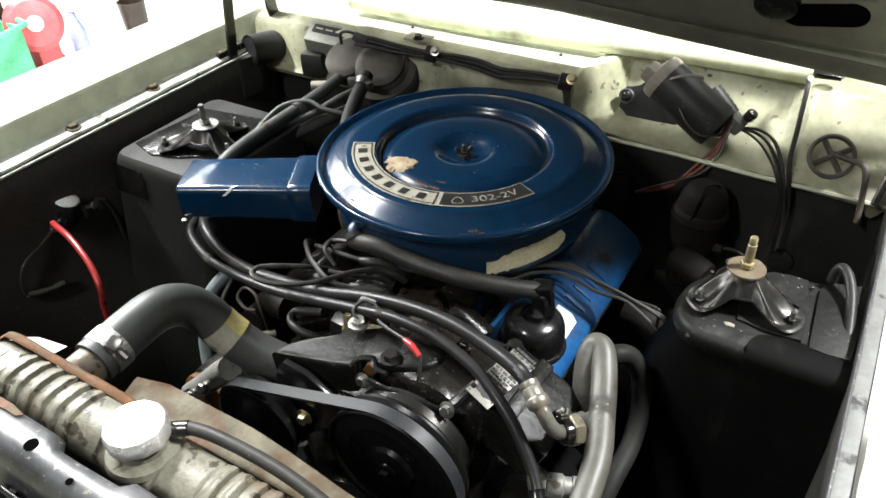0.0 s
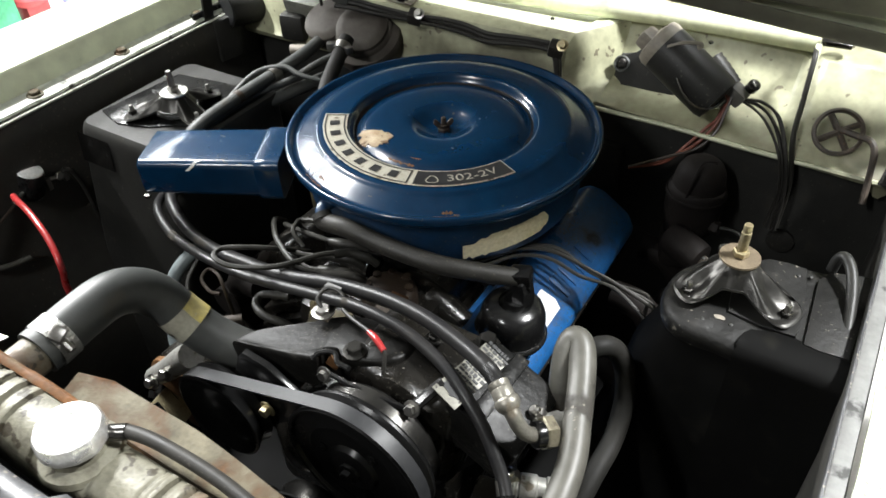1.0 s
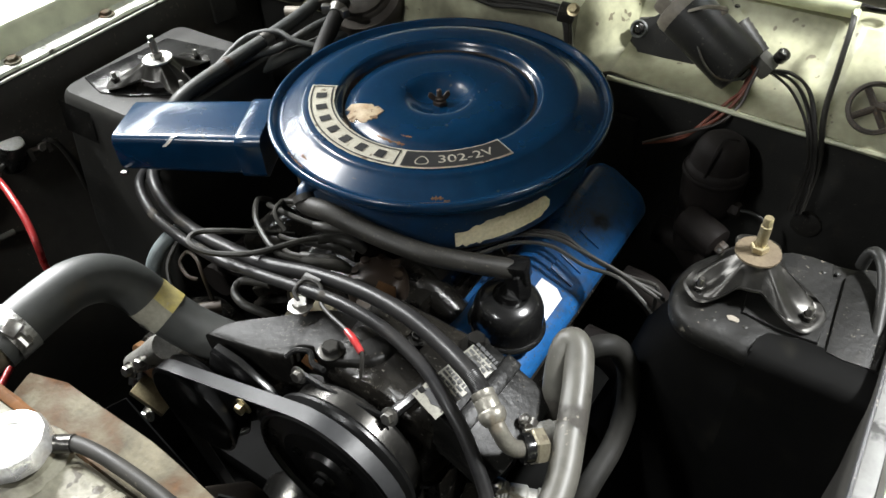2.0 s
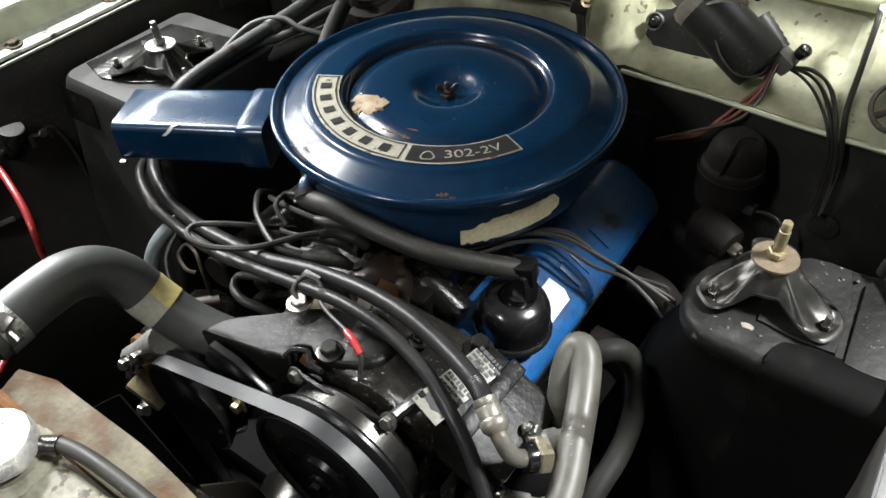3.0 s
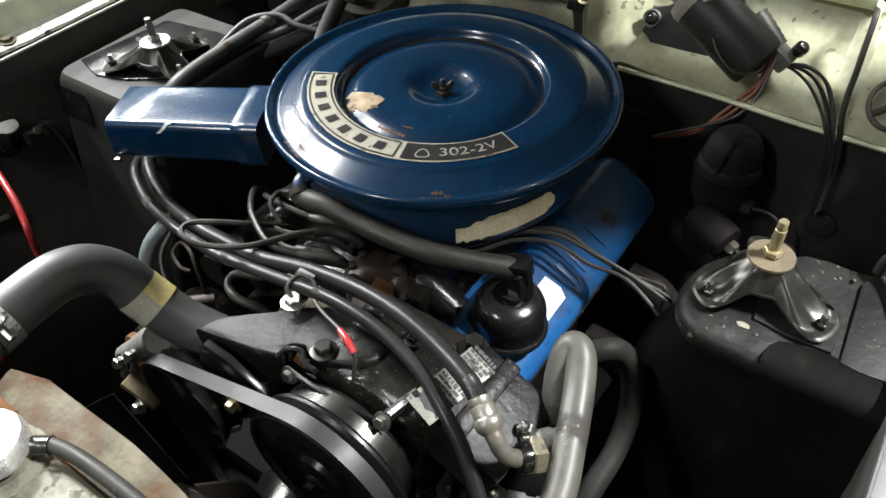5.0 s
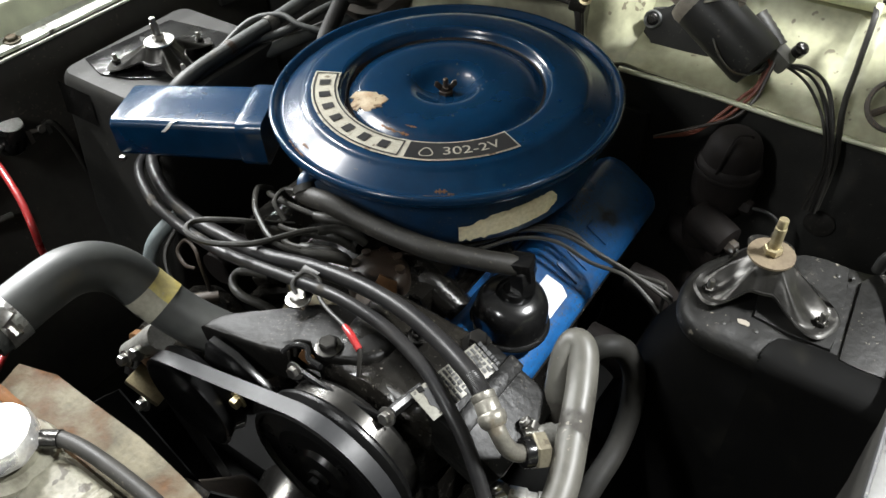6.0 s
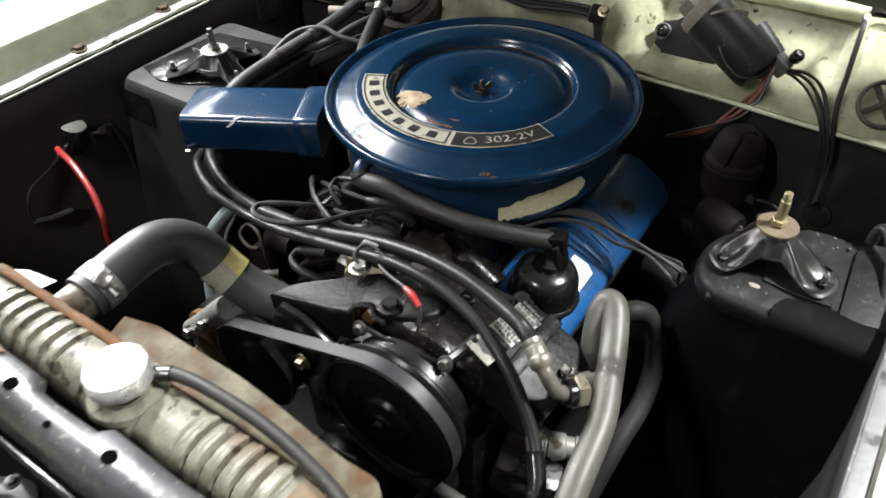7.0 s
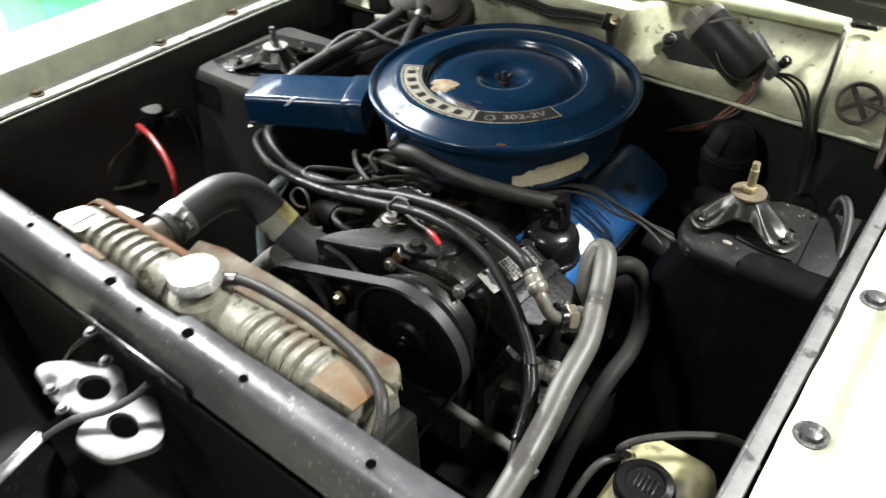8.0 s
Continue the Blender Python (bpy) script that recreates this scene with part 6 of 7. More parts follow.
    block(bm, (0.02, 0.026, 0.003), (0.036, -0.308, 0.866), (8, 0, 10), bevel=0.001)
    part("tab", bm, GRIME, c)
    hex_bolt(c, (0.0365, -0.3115, 0.868), r=0.0085, h=0.006, mat=STEEL)
    w = hose("ground_wire", [(0.036, -0.312, 0.873), (0.026, -0.306, 0.878), (0.030, -0.292, 0.884), (0.048, -0.291, 0.884), (0.058, -0.301, 0.879), (0.062, -0.306, 0.878), (0.081, -0.315, 0.882), (0.11, -0.325, 0.888), (0.125, -0.332, 0.890), (0.138, -0.338, 0.886), (0.141, -0.345, 0.87), (0.139, -0.35, 0.845)], 0.0022, RUBBER, "thin black wire with a red crimp terminal", seg=8, category="wire")
    bm = bmesh.new()
    tube(bm, [(0.111, -0.3255, 0.888), (0.124, -0.3315, 0.8905), (0.138, -0.338, 0.8865)], [0.0030, 0.0037, 0.0032], seg=10)
    part("crimp", bm, RED, w, "bright red crimp sleeve")
    # pale hose looping up from the compressor
    g = hose("pale_hose", [(0.306, -0.270, 0.785), (0.301, -0.262, 0.803), (0.293, -0.250, 0.829), (0.286, -0.230, 0.857), (0.288, -0.217, 0.871), (0.299, -0.222, 0.870), (0.312, -0.249, 0.858), (0.327, -0.292, 0.848), (0.340, -0.335, 0.839), (0.346, -0.391, 0.828), (0.352, -0.440, 0.812), (0.357, -0.497, 0.799), (0.359, -0.555, 0.787), (0.358, -0.64, 0.778)], 0.0138, RUBBER_PALE, "pale weathered hose looping forward to the radiator", seg=20)
    bm = bmesh.new()
    tube(bm, [(0.3035, -0.2665, 0.793), (0.2985, -0.259, 0.811)], 0.0148, seg=20, sub=8, rib=0.0012, every=2)
    part("crimp_sleeve", bm, RUBBER_PALE, g)
    hose("heater_hose", [(0.280, -0.175, 0.80), (0.299, -0.160, 0.812), (0.313, -0.145, 0.799), (0.327, -0.142, 0.768), (0.336, -0.158, 0.730), (0.339, -0.192, 0.703), (0.336, -0.242, 0.692), (0.331, -0.295, 0.660), (0.325, -0.34, 0.60), (0.32, -0.40, 0.50), (0.31, -0.42, 0.38)], 0.0122, RUBBER_DULL, "dull dusty black hose curving down beside the engine", seg=14)
    # heater hoses behind the snorkel
    for pts, r, mt in (([(-0.395, -0.115, 0.845), (-0.388, -0.081, 0.862), (-0.388, 0.001, 0.867), (-0.384, 0.087, 0.872), (-0.382, 0.17, 0.878), (-0.39, 0.25, 0.885)], 0.0105, RUBBER_GREY),
                       ([(-0.38, -0.09, 0.84), (-0.39, -0.042, 0.852), (-0.386, 0.04, 0.857), (-0.36, 0.093, 0.862), (-0.345, 0.16, 0.87), (-0.34, 0.25, 0.86)], 0.0065, RUBBER_GREY),
                       ([(-0.395, -0.055, 0.815), (-0.392, -0.018, 0.832), (-0.375, 0.053, 0.837), (-0.353, 0.113, 0.842), (-0.33, 0.2, 0.84), (-0.33, 0.26, 0.82)], 0.011, RUBBER_GREY),
                       ([(-0.412, -0.01, 0.855), (-0.405, 0.06, 0.878), (-0.372, 0.095, 0.882), (-0.34, 0.10, 0.872), (-0.30, 0.12, 0.86)], 0.0045, RUBBER_GREY)):
        h = hose("heater_hose", pts, r, mt, "black heater hose running back to the cowl", seg=12, group="heater hoses")
        if r == 0.0105:
            bm = bmesh.new()
            tube(bm, [(-0.3845, 0.075, 0.871), (-0.384, 0.092, 0.8725)], 0.0125, seg=12, sub=3)
            part("clamp", bm, STEEL, h)
            bm = bmesh.new()
            tube(bm, [(-0.388, -0.004, 0.8665), (-0.388, 0.006, 0.8675)], 0.0112, seg=12, sub=3)
            part("tape", bm, BROWN, h)
    p = hose("heater_pipe", [(-0.27, 0.06, 0.84), (-0.284, 0.096, 0.868), (-0.298, 0.15, 0.893), (-0.305, 0.185, 0.91)], 0.0125, RUBBER_DULL, "thick black pipe clamped under the blower", seg=14)
    bm = bmesh.new()
    tube(bm, [(-0.300, 0.160, 0.898), (-0.303, 0.172, 0.904)], 0.0145, seg=14, sub=3)
    block(bm, (0.018, 0.012, 0.014), (-0.315, 0.158, 0.905), (0, 0, 30), bevel=0.002)
    block(bm, (0.016, 0.012, 0.012), (-0.287, 0.163, 0.903), (0, 0, -20), bevel=0.002)
    part("clamp", bm, STEEL, p, "bright hose clamp")
    s = hose("drain_stub", [(-0.44, 0.187, 0.86), (-0.42, 0.197, 0.86), (-0.40, 0.207, 0.86)], 0.009, TAN_CAP, "short tan pipe stub", seg=12, category="pipe")
    hose("water_hose", [(-0.24, -0.235, 0.795), (-0.258, -0.252, 0.782), (-0.27, -0.277, 0.76), (-0.275, -0.292, 0.73), (-0.27, -0.31, 0.68), (-0.25, -0.33, 0.64)], 0.0098, material("blue-grey printed hose", (0.10, 0.12, 0.125), (0.14, 0.16, 0.16), rough=0.45, scale=20, bump=0.04), "blue-grey water hose behind the radiator hose", seg=14)
    hose("vacuum_hose", [(-0.235, -0.26, 0.79), (-0.232, -0.29, 0.765), (-0.20, -0.31, 0.735), (-0.15, -0.318, 0.73)], 0.003, RUBBER, "thin black vacuum hose", seg=8)
    # lower pipe behind the radiator
    hose("cooler_pipe", [(0.165, -0.398, 0.690), (0.19, -0.40, 0.686), (0.235, -0.40, 0.682), (0.285, -0.40, 0.676), (0.33, -0.41, 0.668)], 0.0075, DUSTY_GREY, "dull grey pipe low behind the radiator", seg=10, category="pipe")


hoses()


def ignition():
    d = thing("distributor", (0.035, -0.195, 0.7), "brown bakelite distributor under the air cleaner", "distributor")
    c = Vector((0.033, -0.192, 0.75))
    bm = bmesh.new()
    lathe(bm, [(0.018, -0.06), (0.022, 0.0), (0.034, 0.006), (0.034, 0.02)], c, seg=28)
    part("housing", bm, GRIME, d)
    bm = bmesh.new()
    lathe(bm, [(0.035, 0.02), (0.0365, 0.024), (0.0365, 0.045), (0.032, 0.054), (0.026, 0.057), (0.0, 0.058)], c, seg=32)
    part("cap", bm, BROWN, d, "brown distributor cap")
    for k in range(8):
        a = radians(22 + 45 * k)
        bm = bmesh.new()
        lathe(bm, [(0.0062, 0), (0.0055, 0.008), (0.0055, 0.010)], c + Vector((0.0265 * math.cos(a), 0.0265 * math.sin(a), 0.050)), seg=10)
        part("tower", bm, BROWN, d)
    bm = bmesh.new()
    out = [(-0.010, -0.024), (0.010, -0.026), (0.016, -0.008), (0.012, 0.016), (-0.008, 0.02), (-0.013, 0.0)]
    prism(bm, out, 0.004, pose(0.066, -0.222, 0.812, 62, 12, 28), bevel=0.001)
    part("shield", bm, COPPER, d, "tan and orange stained metal shield")
    bm = bmesh.new()
    lathe(bm, [(0.012, 0), (0.017, 0.003), (0.017, 0.008), (0.006, 0.010)], (0.062, -0.238, 0.808), (0.2, -0.7, 0.7), seg=18)
    part("vacuum_can", bm, GRIME, d)
    G = "spark plug wires"

    def wire(pts, boot=None, r=0.0034):
        o = hose("spark_plug_wire", pts, r, RUBBER_DIRTY, "dusty black spark plug wire", seg=8, group=G, category="wire", sub=6)
        if boot:
            bm = bmesh.new()
            tube(bm, boot, [0.0052, 0.0066, 0.0066, 0.0058][:len(boot)], seg=10, sub=4)
            part("boot", bm, RUBBER_DIRTY, o, "grey rubber boot")
        return o
    wire([(0.012, -0.196, 0.845), (-0.01, -0.205, 0.852), (-0.03, -0.232, 0.862), (-0.058, -0.28, 0.868), (-0.101, -0.304, 0.867), (-0.135, -0.304, 0.866), (-0.142, -0.287, 0.865), (-0.118, -0.266, 0.862), (-0.09, -0.240, 0.852), (-0.085, -0.20, 0.82)], [(-0.022, -0.22, 0.857), (-0.008, -0.204, 0.8525), (0.012, -0.196, 0.847), (0.02, -0.192, 0.838)])
    wire([(-0.155, -0.165, 0.82), (-0.146, -0.19, 0.843), (-0.115, -0.222, 0.860), (-0.088, -0.243, 0.864), (-0.043, -0.262, 0.862), (-0.008, -0.247, 0.850), (0.012, -0.23, 0.842)], [(-0.018, -0.252, 0.853), (-0.004, -0.244, 0.849), (0.012, -0.231, 0.843), (0.02, -0.221, 0.832)])
    wire([(-0.14, -0.17, 0.82), (-0.126, -0.192, 0.843), (-0.079, -0.20, 0.852), (-0.033, -0.197, 0.853), (-0.005, -0.184, 0.85)], [(-0.045, -0.2, 0.853), (-0.03, -0.197, 0.8535), (-0.012, -0.188, 0.850), (0.0, -0.182, 0.842)])
    wire([(-0.12, -0.18, 0.80), (-0.09, -0.218, 0.832), (-0.055, -0.226, 0.845), (-0.022, -0.215, 0.848), (0.005, -0.205, 0.843)], [(-0.04, -0.222, 0.847), (-0.024, -0.216, 0.849), (-0.004, -0.208, 0.846), (0.006, -0.203, 0.836)])
    wire([(-0.10, -0.19, 0.79), (-0.075, -0.226, 0.826), (-0.05, -0.24, 0.838), (-0.018, -0.234, 0.841), (0.008, -0.222, 0.838)], [(-0.034, -0.238, 0.841), (-0.016, -0.233, 0.842), (0.002, -0.225, 0.839), (0.012, -0.217, 0.828)])
    wire([(-0.13, -0.155, 0.80), (-0.11, -0.185, 0.85), (-0.07, -0.186, 0.866), (-0.03, -0.182, 0.866), (0.0, -0.172, 0.85)], [(-0.04, -0.184, 0.8665), (-0.022, -0.181, 0.866), (-0.005, -0.175, 0.857)])
    wire([(-0.112, -0.172, 0.84), (-0.098, -0.196, 0.862), (-0.09, -0.215, 0.862), (-0.07, -0.222, 0.85)], None, 0.0028)
    # the other bank: a fan of wires over the valve cover
    for k, (dz, dy, ex, ey) in enumerate(((0.0, 0.0, 0.325, -0.044), (-0.006, 0.012, 0.313, -0.028), (-0.004, -0.010, 0.318, -0.06), (-0.010, 0.02, 0.30, -0.012))):
        wire(r=0.0025, pts=[(0.09, -0.145 + dy * 0.3, 0.828 + dz), (0.125, -0.118 + dy, 0.833 + dz), (0.155, -0.079 + dy, 0.835 + dz), (0.190, -0.055 + dy, 0.828 + dz), (0.230, -0.047 + dy * 0.8, 0.814 + dz - 0.003 * k), (0.272, -0.042 + ey * 0.3 + 0.013, 0.800 + dz), (ex, ey, 0.782 + dz), (ex + 0.008, ey - 0.002, 0.765), (ex + 0.006, ey + 0.004, 0.71)])
    hose("dipstick", [(-0.117, -0.313, 0.72), (-0.120, -0.311, 0.765), (-0.140, -0.300, 0.805), (-0.158, -0.290, 0.817), (-0.183, -0.284, 0.812), (-0.186, -0.296, 0.803), (-0.165, -0.305, 0.799), (-0.145, -0.305, 0.803)], 0.0024, DARK_ROD, "dark looped dipstick handle", seg=8, category="dipstick")
    hose("vacuum_line", [(-0.06, -0.27, 0.81), (-0.095, -0.281, 0.806), (-0.092, -0.297, 0.803), (-0.070, -0.305, 0.802), (-0.042, -0.297, 0.792), (-0.02, -0.29, 0.77)], 0.0052, RUBBER_DIRTY, "short bent vacuum line", seg=10, category="hose")
    t = thing("thermostat_sensor", (-0.03, -0.265, 0.8), "small corroded fittings on the intake", "fitting")
    bm = bmesh.new()
    hexagon(bm, 0.011, 0.012, (-0.012, -0.275, 0.80), (0, 0, 1))
    lathe(bm, [(0.007, 0), (0.007, 0.015), (0.004, 0.02)], (-0.012, -0.275, 0.812), seg=12)
    part("sender", bm, BRASS, t)
    bm = bmesh.new()
    block(bm, (0.05, 0.035, 0.02), (0.015, -0.285, 0.812), (5, 0, 15), bevel=0.004)
    part("flange", bm, RUST, t, "rust-stained casting")


ignition()


def wiper():
    o = thing("wiper_motor", (0.22, 0.32, 0.88), "dusty black wiper motor with a tan cap on the cowl", "wiper motor")
    p0, p1 = Vector((0.178, 0.318, 0.950)), Vector((0.283, 0.300, 0.889))
    ax = (p1 - p0)
    L = ax.length
    bm = bmesh.new()
    lathe(bm, [(0.025, 0.0), (0.034, 0.004), (0.0365, 0.012), (0.0365, L - 0.012), (0.034, L - 0.003), (0.012, L), (0.008, L + 0.008)], p0, ax, seg=36)
    part("casing", bm, BLACK_APRON, o, "dusty black cylindrical casing")
    bm = bmesh.new()
    lathe(bm, [(0.036, 0.0), (0.037, -0.012), (0.034, -0.02), (0.018, -0.025), (0.0, -0.025)], p0 + ax.normalized() * 0.014, ax, seg=28, cap=False)
    block(bm, (0.03, 0.03, 0.028), (0.168, 0.305, 0.957), (0, 28, -10), bevel=0.008)
    part("end_cap", bm, TAN_CAP, o, "tan plastic end cap")
    bm = bmesh.new()
    tube(bm, [(0.200, 0.287, 0.962), (0.222, 0.285, 0.973), (0.245, 0.289, 0.974), (0.240, 0.293, 0.967)], 0.005, seg=8, flat=0.4)
    part("strap", bm, TAN_CAP, o, "frayed tan strap")
    bm = bmesh.new()
    m = pose(0.145, 0.348, 0.878, 72, 0, 0)
    prism(bm, [(-0.036, -0.008), (-0.03, 0.028), (-0.008, 0.03), (0.02, 0.06), (0.06, 0.05), (0.07, -0.01), (0.04, -0.05), (0.006, -0.052), (-0.008, -0.04), (-0.022, -0.012)], 0.012, m, bevel=0.003)
    part("mount_plate", bm, BLACK_APRON, o, "black mounting plate")
    for x, y, z in ((0.119, 0.342, 0.893), (0.150, 0.336, 0.843)):
        bm = bmesh.new()
        lathe(bm, [(0.006, 0), (0.0125, 0.0), (0.0135, 0.003), (0.0115, 0.006), (0.0095, 0.005), (0.0085, 0.002), (0.0, 0.002)], (x, y, z), (0, -1, 0.35), seg=20)
        part("grommet", bm, RUBBER_GREY, o)
        hex_bolt(o, (x, y - 0.003, z + 0.001), (0, -1, 0.35), r=0.0055, h=0.004, mat=BLACK_STEEL)
    bm = bmesh.new()
    tube(bm, [(0.222, 0.276, 0.925), (0.24, 0.262, 0.908), (0.262, 0.262, 0.893), (0.284, 0.275, 0.892), (0.29, 0.295, 0.897)], 0.0018, seg=6)
    part("lead", bm, RUBBER_GREY, o)
    c = thing("wire_plug", (0.3, 0.31, 0.9), "grey connector plug with a fan of wires", "connector")
    bm = bmesh.new()
    tube(bm, [(0.255, 0.335, 0.935), (0.275, 0.328, 0.92), (0.292, 0.322, 0.906)], 0.014, seg=12, sub=5, rib=0.0012, every=2)
    part("corrugated_boot", bm, BLACK_APRON, c)
    bm = bmesh.new()
    block(bm, (0.034, 0.026, 0.024), (0.300, 0.315, 0.900), (0, 30, -8), bevel=0.005)
    part("plug", bm, DUSTY_GREY, c)
    bm = bmesh.new()
    lathe(bm, [(0.004, 0), (0.009, 0.001), (0.009, 0.012), (0.006, 0.014)], (0.318, 0.322, 0.908), (0.4, -0.4, 0.8), seg=14)
    part("knob", bm, BLACK_STEEL, c)
    for k, (dx, dy, dz, mt) in enumerate(((0, 0, 0, RUBBER), (0.006, 0.004, 0.004, RUBBER), (-0.005, -0.006, -0.004, RUBBER_DIRTY), (0.010, -0.003, 0.006, RUBBER), (0.002, 0.008, -0.006, RUBBER_DIRTY))):
        bm = bmesh.new()
        tube(bm, [(0.308, 0.308, 0.895), (0.335 + dx * 0.6, 0.305 + dy, 0.895 + dz), (0.361 + dx, 0.285 + dy, 0.888 + dz), (0.386 + dx * 0.7, 0.258 + dy * 0.5, 0.86), (0.401 + dx * 0.6, 0.248 + dy * 0.3, 0.81), (0.40 + dx, 0.242, 0.74)], 0.0020, seg=7)
        part("wire", bm, mt, c)
    for dx, mt in ((0.0, ORANGE), (0.004, BROWN), (-0.004, ORANGE)):
        bm = bmesh.new()
        tube(bm, [(0.295 + dx, 0.305, 0.900), (0.292 + dx, 0.293, 0.872 + dx), (0.284 + dx * 2, 0.280, 0.852), (0.266 + dx * 2, 0.262, 0.828), (0.235, 0.24, 0.808 + dx), (0.19, 0.215, 0.795)], 0.0024, seg=7)
        part("wire", bm, mt, c, "faded red-orange wire")
    hose("speedometer_cable", [(0.383, 0.366, 0.966), (0.386, 0.348, 0.957), (0.390, 0.315, 0.912), (0.395, 0.272, 0.876), (0.409, 0.258, 0.815), (0.41, 0.25, 0.74)], 0.0038, RUBBER_DIRTY, "grey cable hanging down the cowl", seg=8, category="cable")
    # round vent with spokes
    v = thing("vent_ring", (0.445, 0.33, 0.866), "rusty round four-spoke vent ring on the cowl", "vent")
    cpt, n = Vector((0.4455, 0.287, 0.891)), Vector((0.06, -0.8, 0.6)).normalized()
    s, u, w = basis(n)
    bm = bmesh.new()
    lathe(bm, [(0.0265, 0.0), (0.0315, 0.0), (0.0325, 0.005), (0.0315, 0.012), (0.028, 0.013), (0.0265, 0.010), (0.0265, 0.0)], cpt, n, seg=36, cap=False)
    part("rim", bm, GRIME, v)
    for k in range(2):
        a = radians(35 + 90 * k)
        d = s * math.cos(a) + u * math.sin(a)
        bm = bmesh.new()
        tube(bm, [cpt + d * 0.028 + w * 0.005, cpt + w * 0.008, cpt - d * 0.028 + w * 0.005], 0.0042, seg=8)
        part("spoke", bm, GRIME, v)
    bm = bmesh.new()
    tube(bm, [(0.446, 0.279, 0.901), (0.470, 0.275, 0.899), (0.486, 0.271, 0.898), (0.495, 0.264, 0.886), (0.500, 0.256, 0.85), (0.503, 0.245, 0.82)], 0.0045, seg=8)
    part("rod", bm, GRIME, v)
    b = thing("strut_rod", (0.55, 0.2, 0.9), "thin dark hinge rod beside the cowl", "rod")
    bm = bmesh.new()
    tube(bm, [(0.515, 0.235, 0.86), (0.521, 0.25, 0.90), (0.535, 0.27, 0.96), (0.548, 0.29, 1.02)], 0.005, seg=8)
    part("rod", bm, BLACK_STEEL, b)
    g = thing("bumper_stop", (0.41, 0.385, 0.97), "small rubber hood stop with a bracket", "stop")
    bm = bmesh.new()
    lathe(bm, [(0.009, 0), (0.011, 0.002), (0.011, 0.012), (0.007, 0.015)], (0.418, 0.39, 0.966), seg=16)
    part("knob", bm, STEEL, g)
    bm = bmesh.new()
    block(bm, (0.04, 0.014, 0.008), (0.405, 0.383, 0.971), (10, 0, 5), bevel=0.002)
    part("bracket", bm, BLACK_STEEL, g)


wiper()


def brakes():
    o = thing("master_cylinder", (0.295, 0.2, 0.69), "dusty brown brake master cylinder bolted on the firewall", "brake cylinder")
    bm = bmesh.new()
    lathe(bm, [(0.026, 0.0), (0.036, 0.008), (0.0395, 0.022), (0.0415, 0.040), (0.0425, 0.062), (0.0425, 0.078), (0.0405, 0.084), (0.0380, 0.086), (0.0370, 0.094), (0.0345, 0.108), (0.029, 0.119), (0.019, 0.1265), (0.007, 0.129)], (0.291, 0.229, 0.705), (0.03, 0.02, 1), seg=32)
    part("reservoir", bm, MASTER, o, "dusty brown domed reservoir")
    bm = bmesh.new()
    lathe(bm, [(0.0435, 0.0), (0.0445, 0.002), (0.0445, 0.006), (0.0435, 0.008)], (0.2925, 0.2302, 0.772), (0.03, 0.02, 1), seg=32)
    part("band", bm, MASTER, o)
    bm = bmesh.new()
    tube(bm, [(0.285, 0.195, 0.775), (0.290, 0.189, 0.800), (0.294, 0.190, 0.826), (0.298, 0.205, 0.842), (0.312, 0.214, 0.843), (0.313, 0.226, 0.834)], 0.0018, seg=6)
    part("bail_wire", bm, MASTER, o)
    bm = bmesh.new()
    lathe(bm, [(0.018, 0), (0.0235, 0.003), (0.025, 0.010), (0.025, 0.055), (0.022, 0.062)], (0.334, 0.158, 0.712), (-0.9, 0.35, 0.16), seg=24)
    block(bm, (0.05, 0.06, 0.05), (0.285, 0.205, 0.69), (0, 0, 20), bevel=0.012)
    part("bore", bm, MASTER, o, "lying cylinder bore")
    bm = bmesh.new()
    hexagon(bm, 0.010, 0.012, (0.333, 0.158, 0.712), (0.9, -0.35, -0.1))
    part("union", bm, GRIME, o)
    bm = bmesh.new()
    hexagon(bm, 0.011, 0.014, (0.327, 0.215, 0.735), (0.9, -0.25, 0.1))
    part("union", bm, MASTER, o)
    hose("brake_pipe", [(0.343, 0.155, 0.711), (0.360, 0.150, 0.706), (0.378, 0.148, 0.704), (0.395, 0.160, 0.722), (0.415, 0.165, 0.724), (0.432, 0.155, 0.715), (0.438, 0.14, 0.68), (0.44, 0.12, 0.62)], 0.0026, BLACK_APRON, "thin dark brake pipe", seg=8, category="pipe", group="brake pipes")
    hose("brake_pipe", [(0.338, 0.213, 0.737), (0.355, 0.213, 0.739), (0.372, 0.212, 0.733), (0.381, 0.205, 0.715), (0.383, 0.195, 0.68), (0.383, 0.18, 0.62)], 0.0026, BLACK_APRON, "thin dark brake pipe", seg=8, category="pipe", group="brake pipes")
    hose("drain_pipe", [(0.491, 0.02, 0.87), (0.493, 0.022, 0.886), (0.499, 0.018, 0.894), (0.508, 0.005, 0.890), (0.516, -0.02, 0.880), (0.522, -0.06, 0.866), (0.525, -0.09, 0.854), (0.513, -0.108, 0.847)], 0.006, BLACK_APRON, "black bent pipe hooked over the tower plate", seg=12, category="pipe")


brakes()


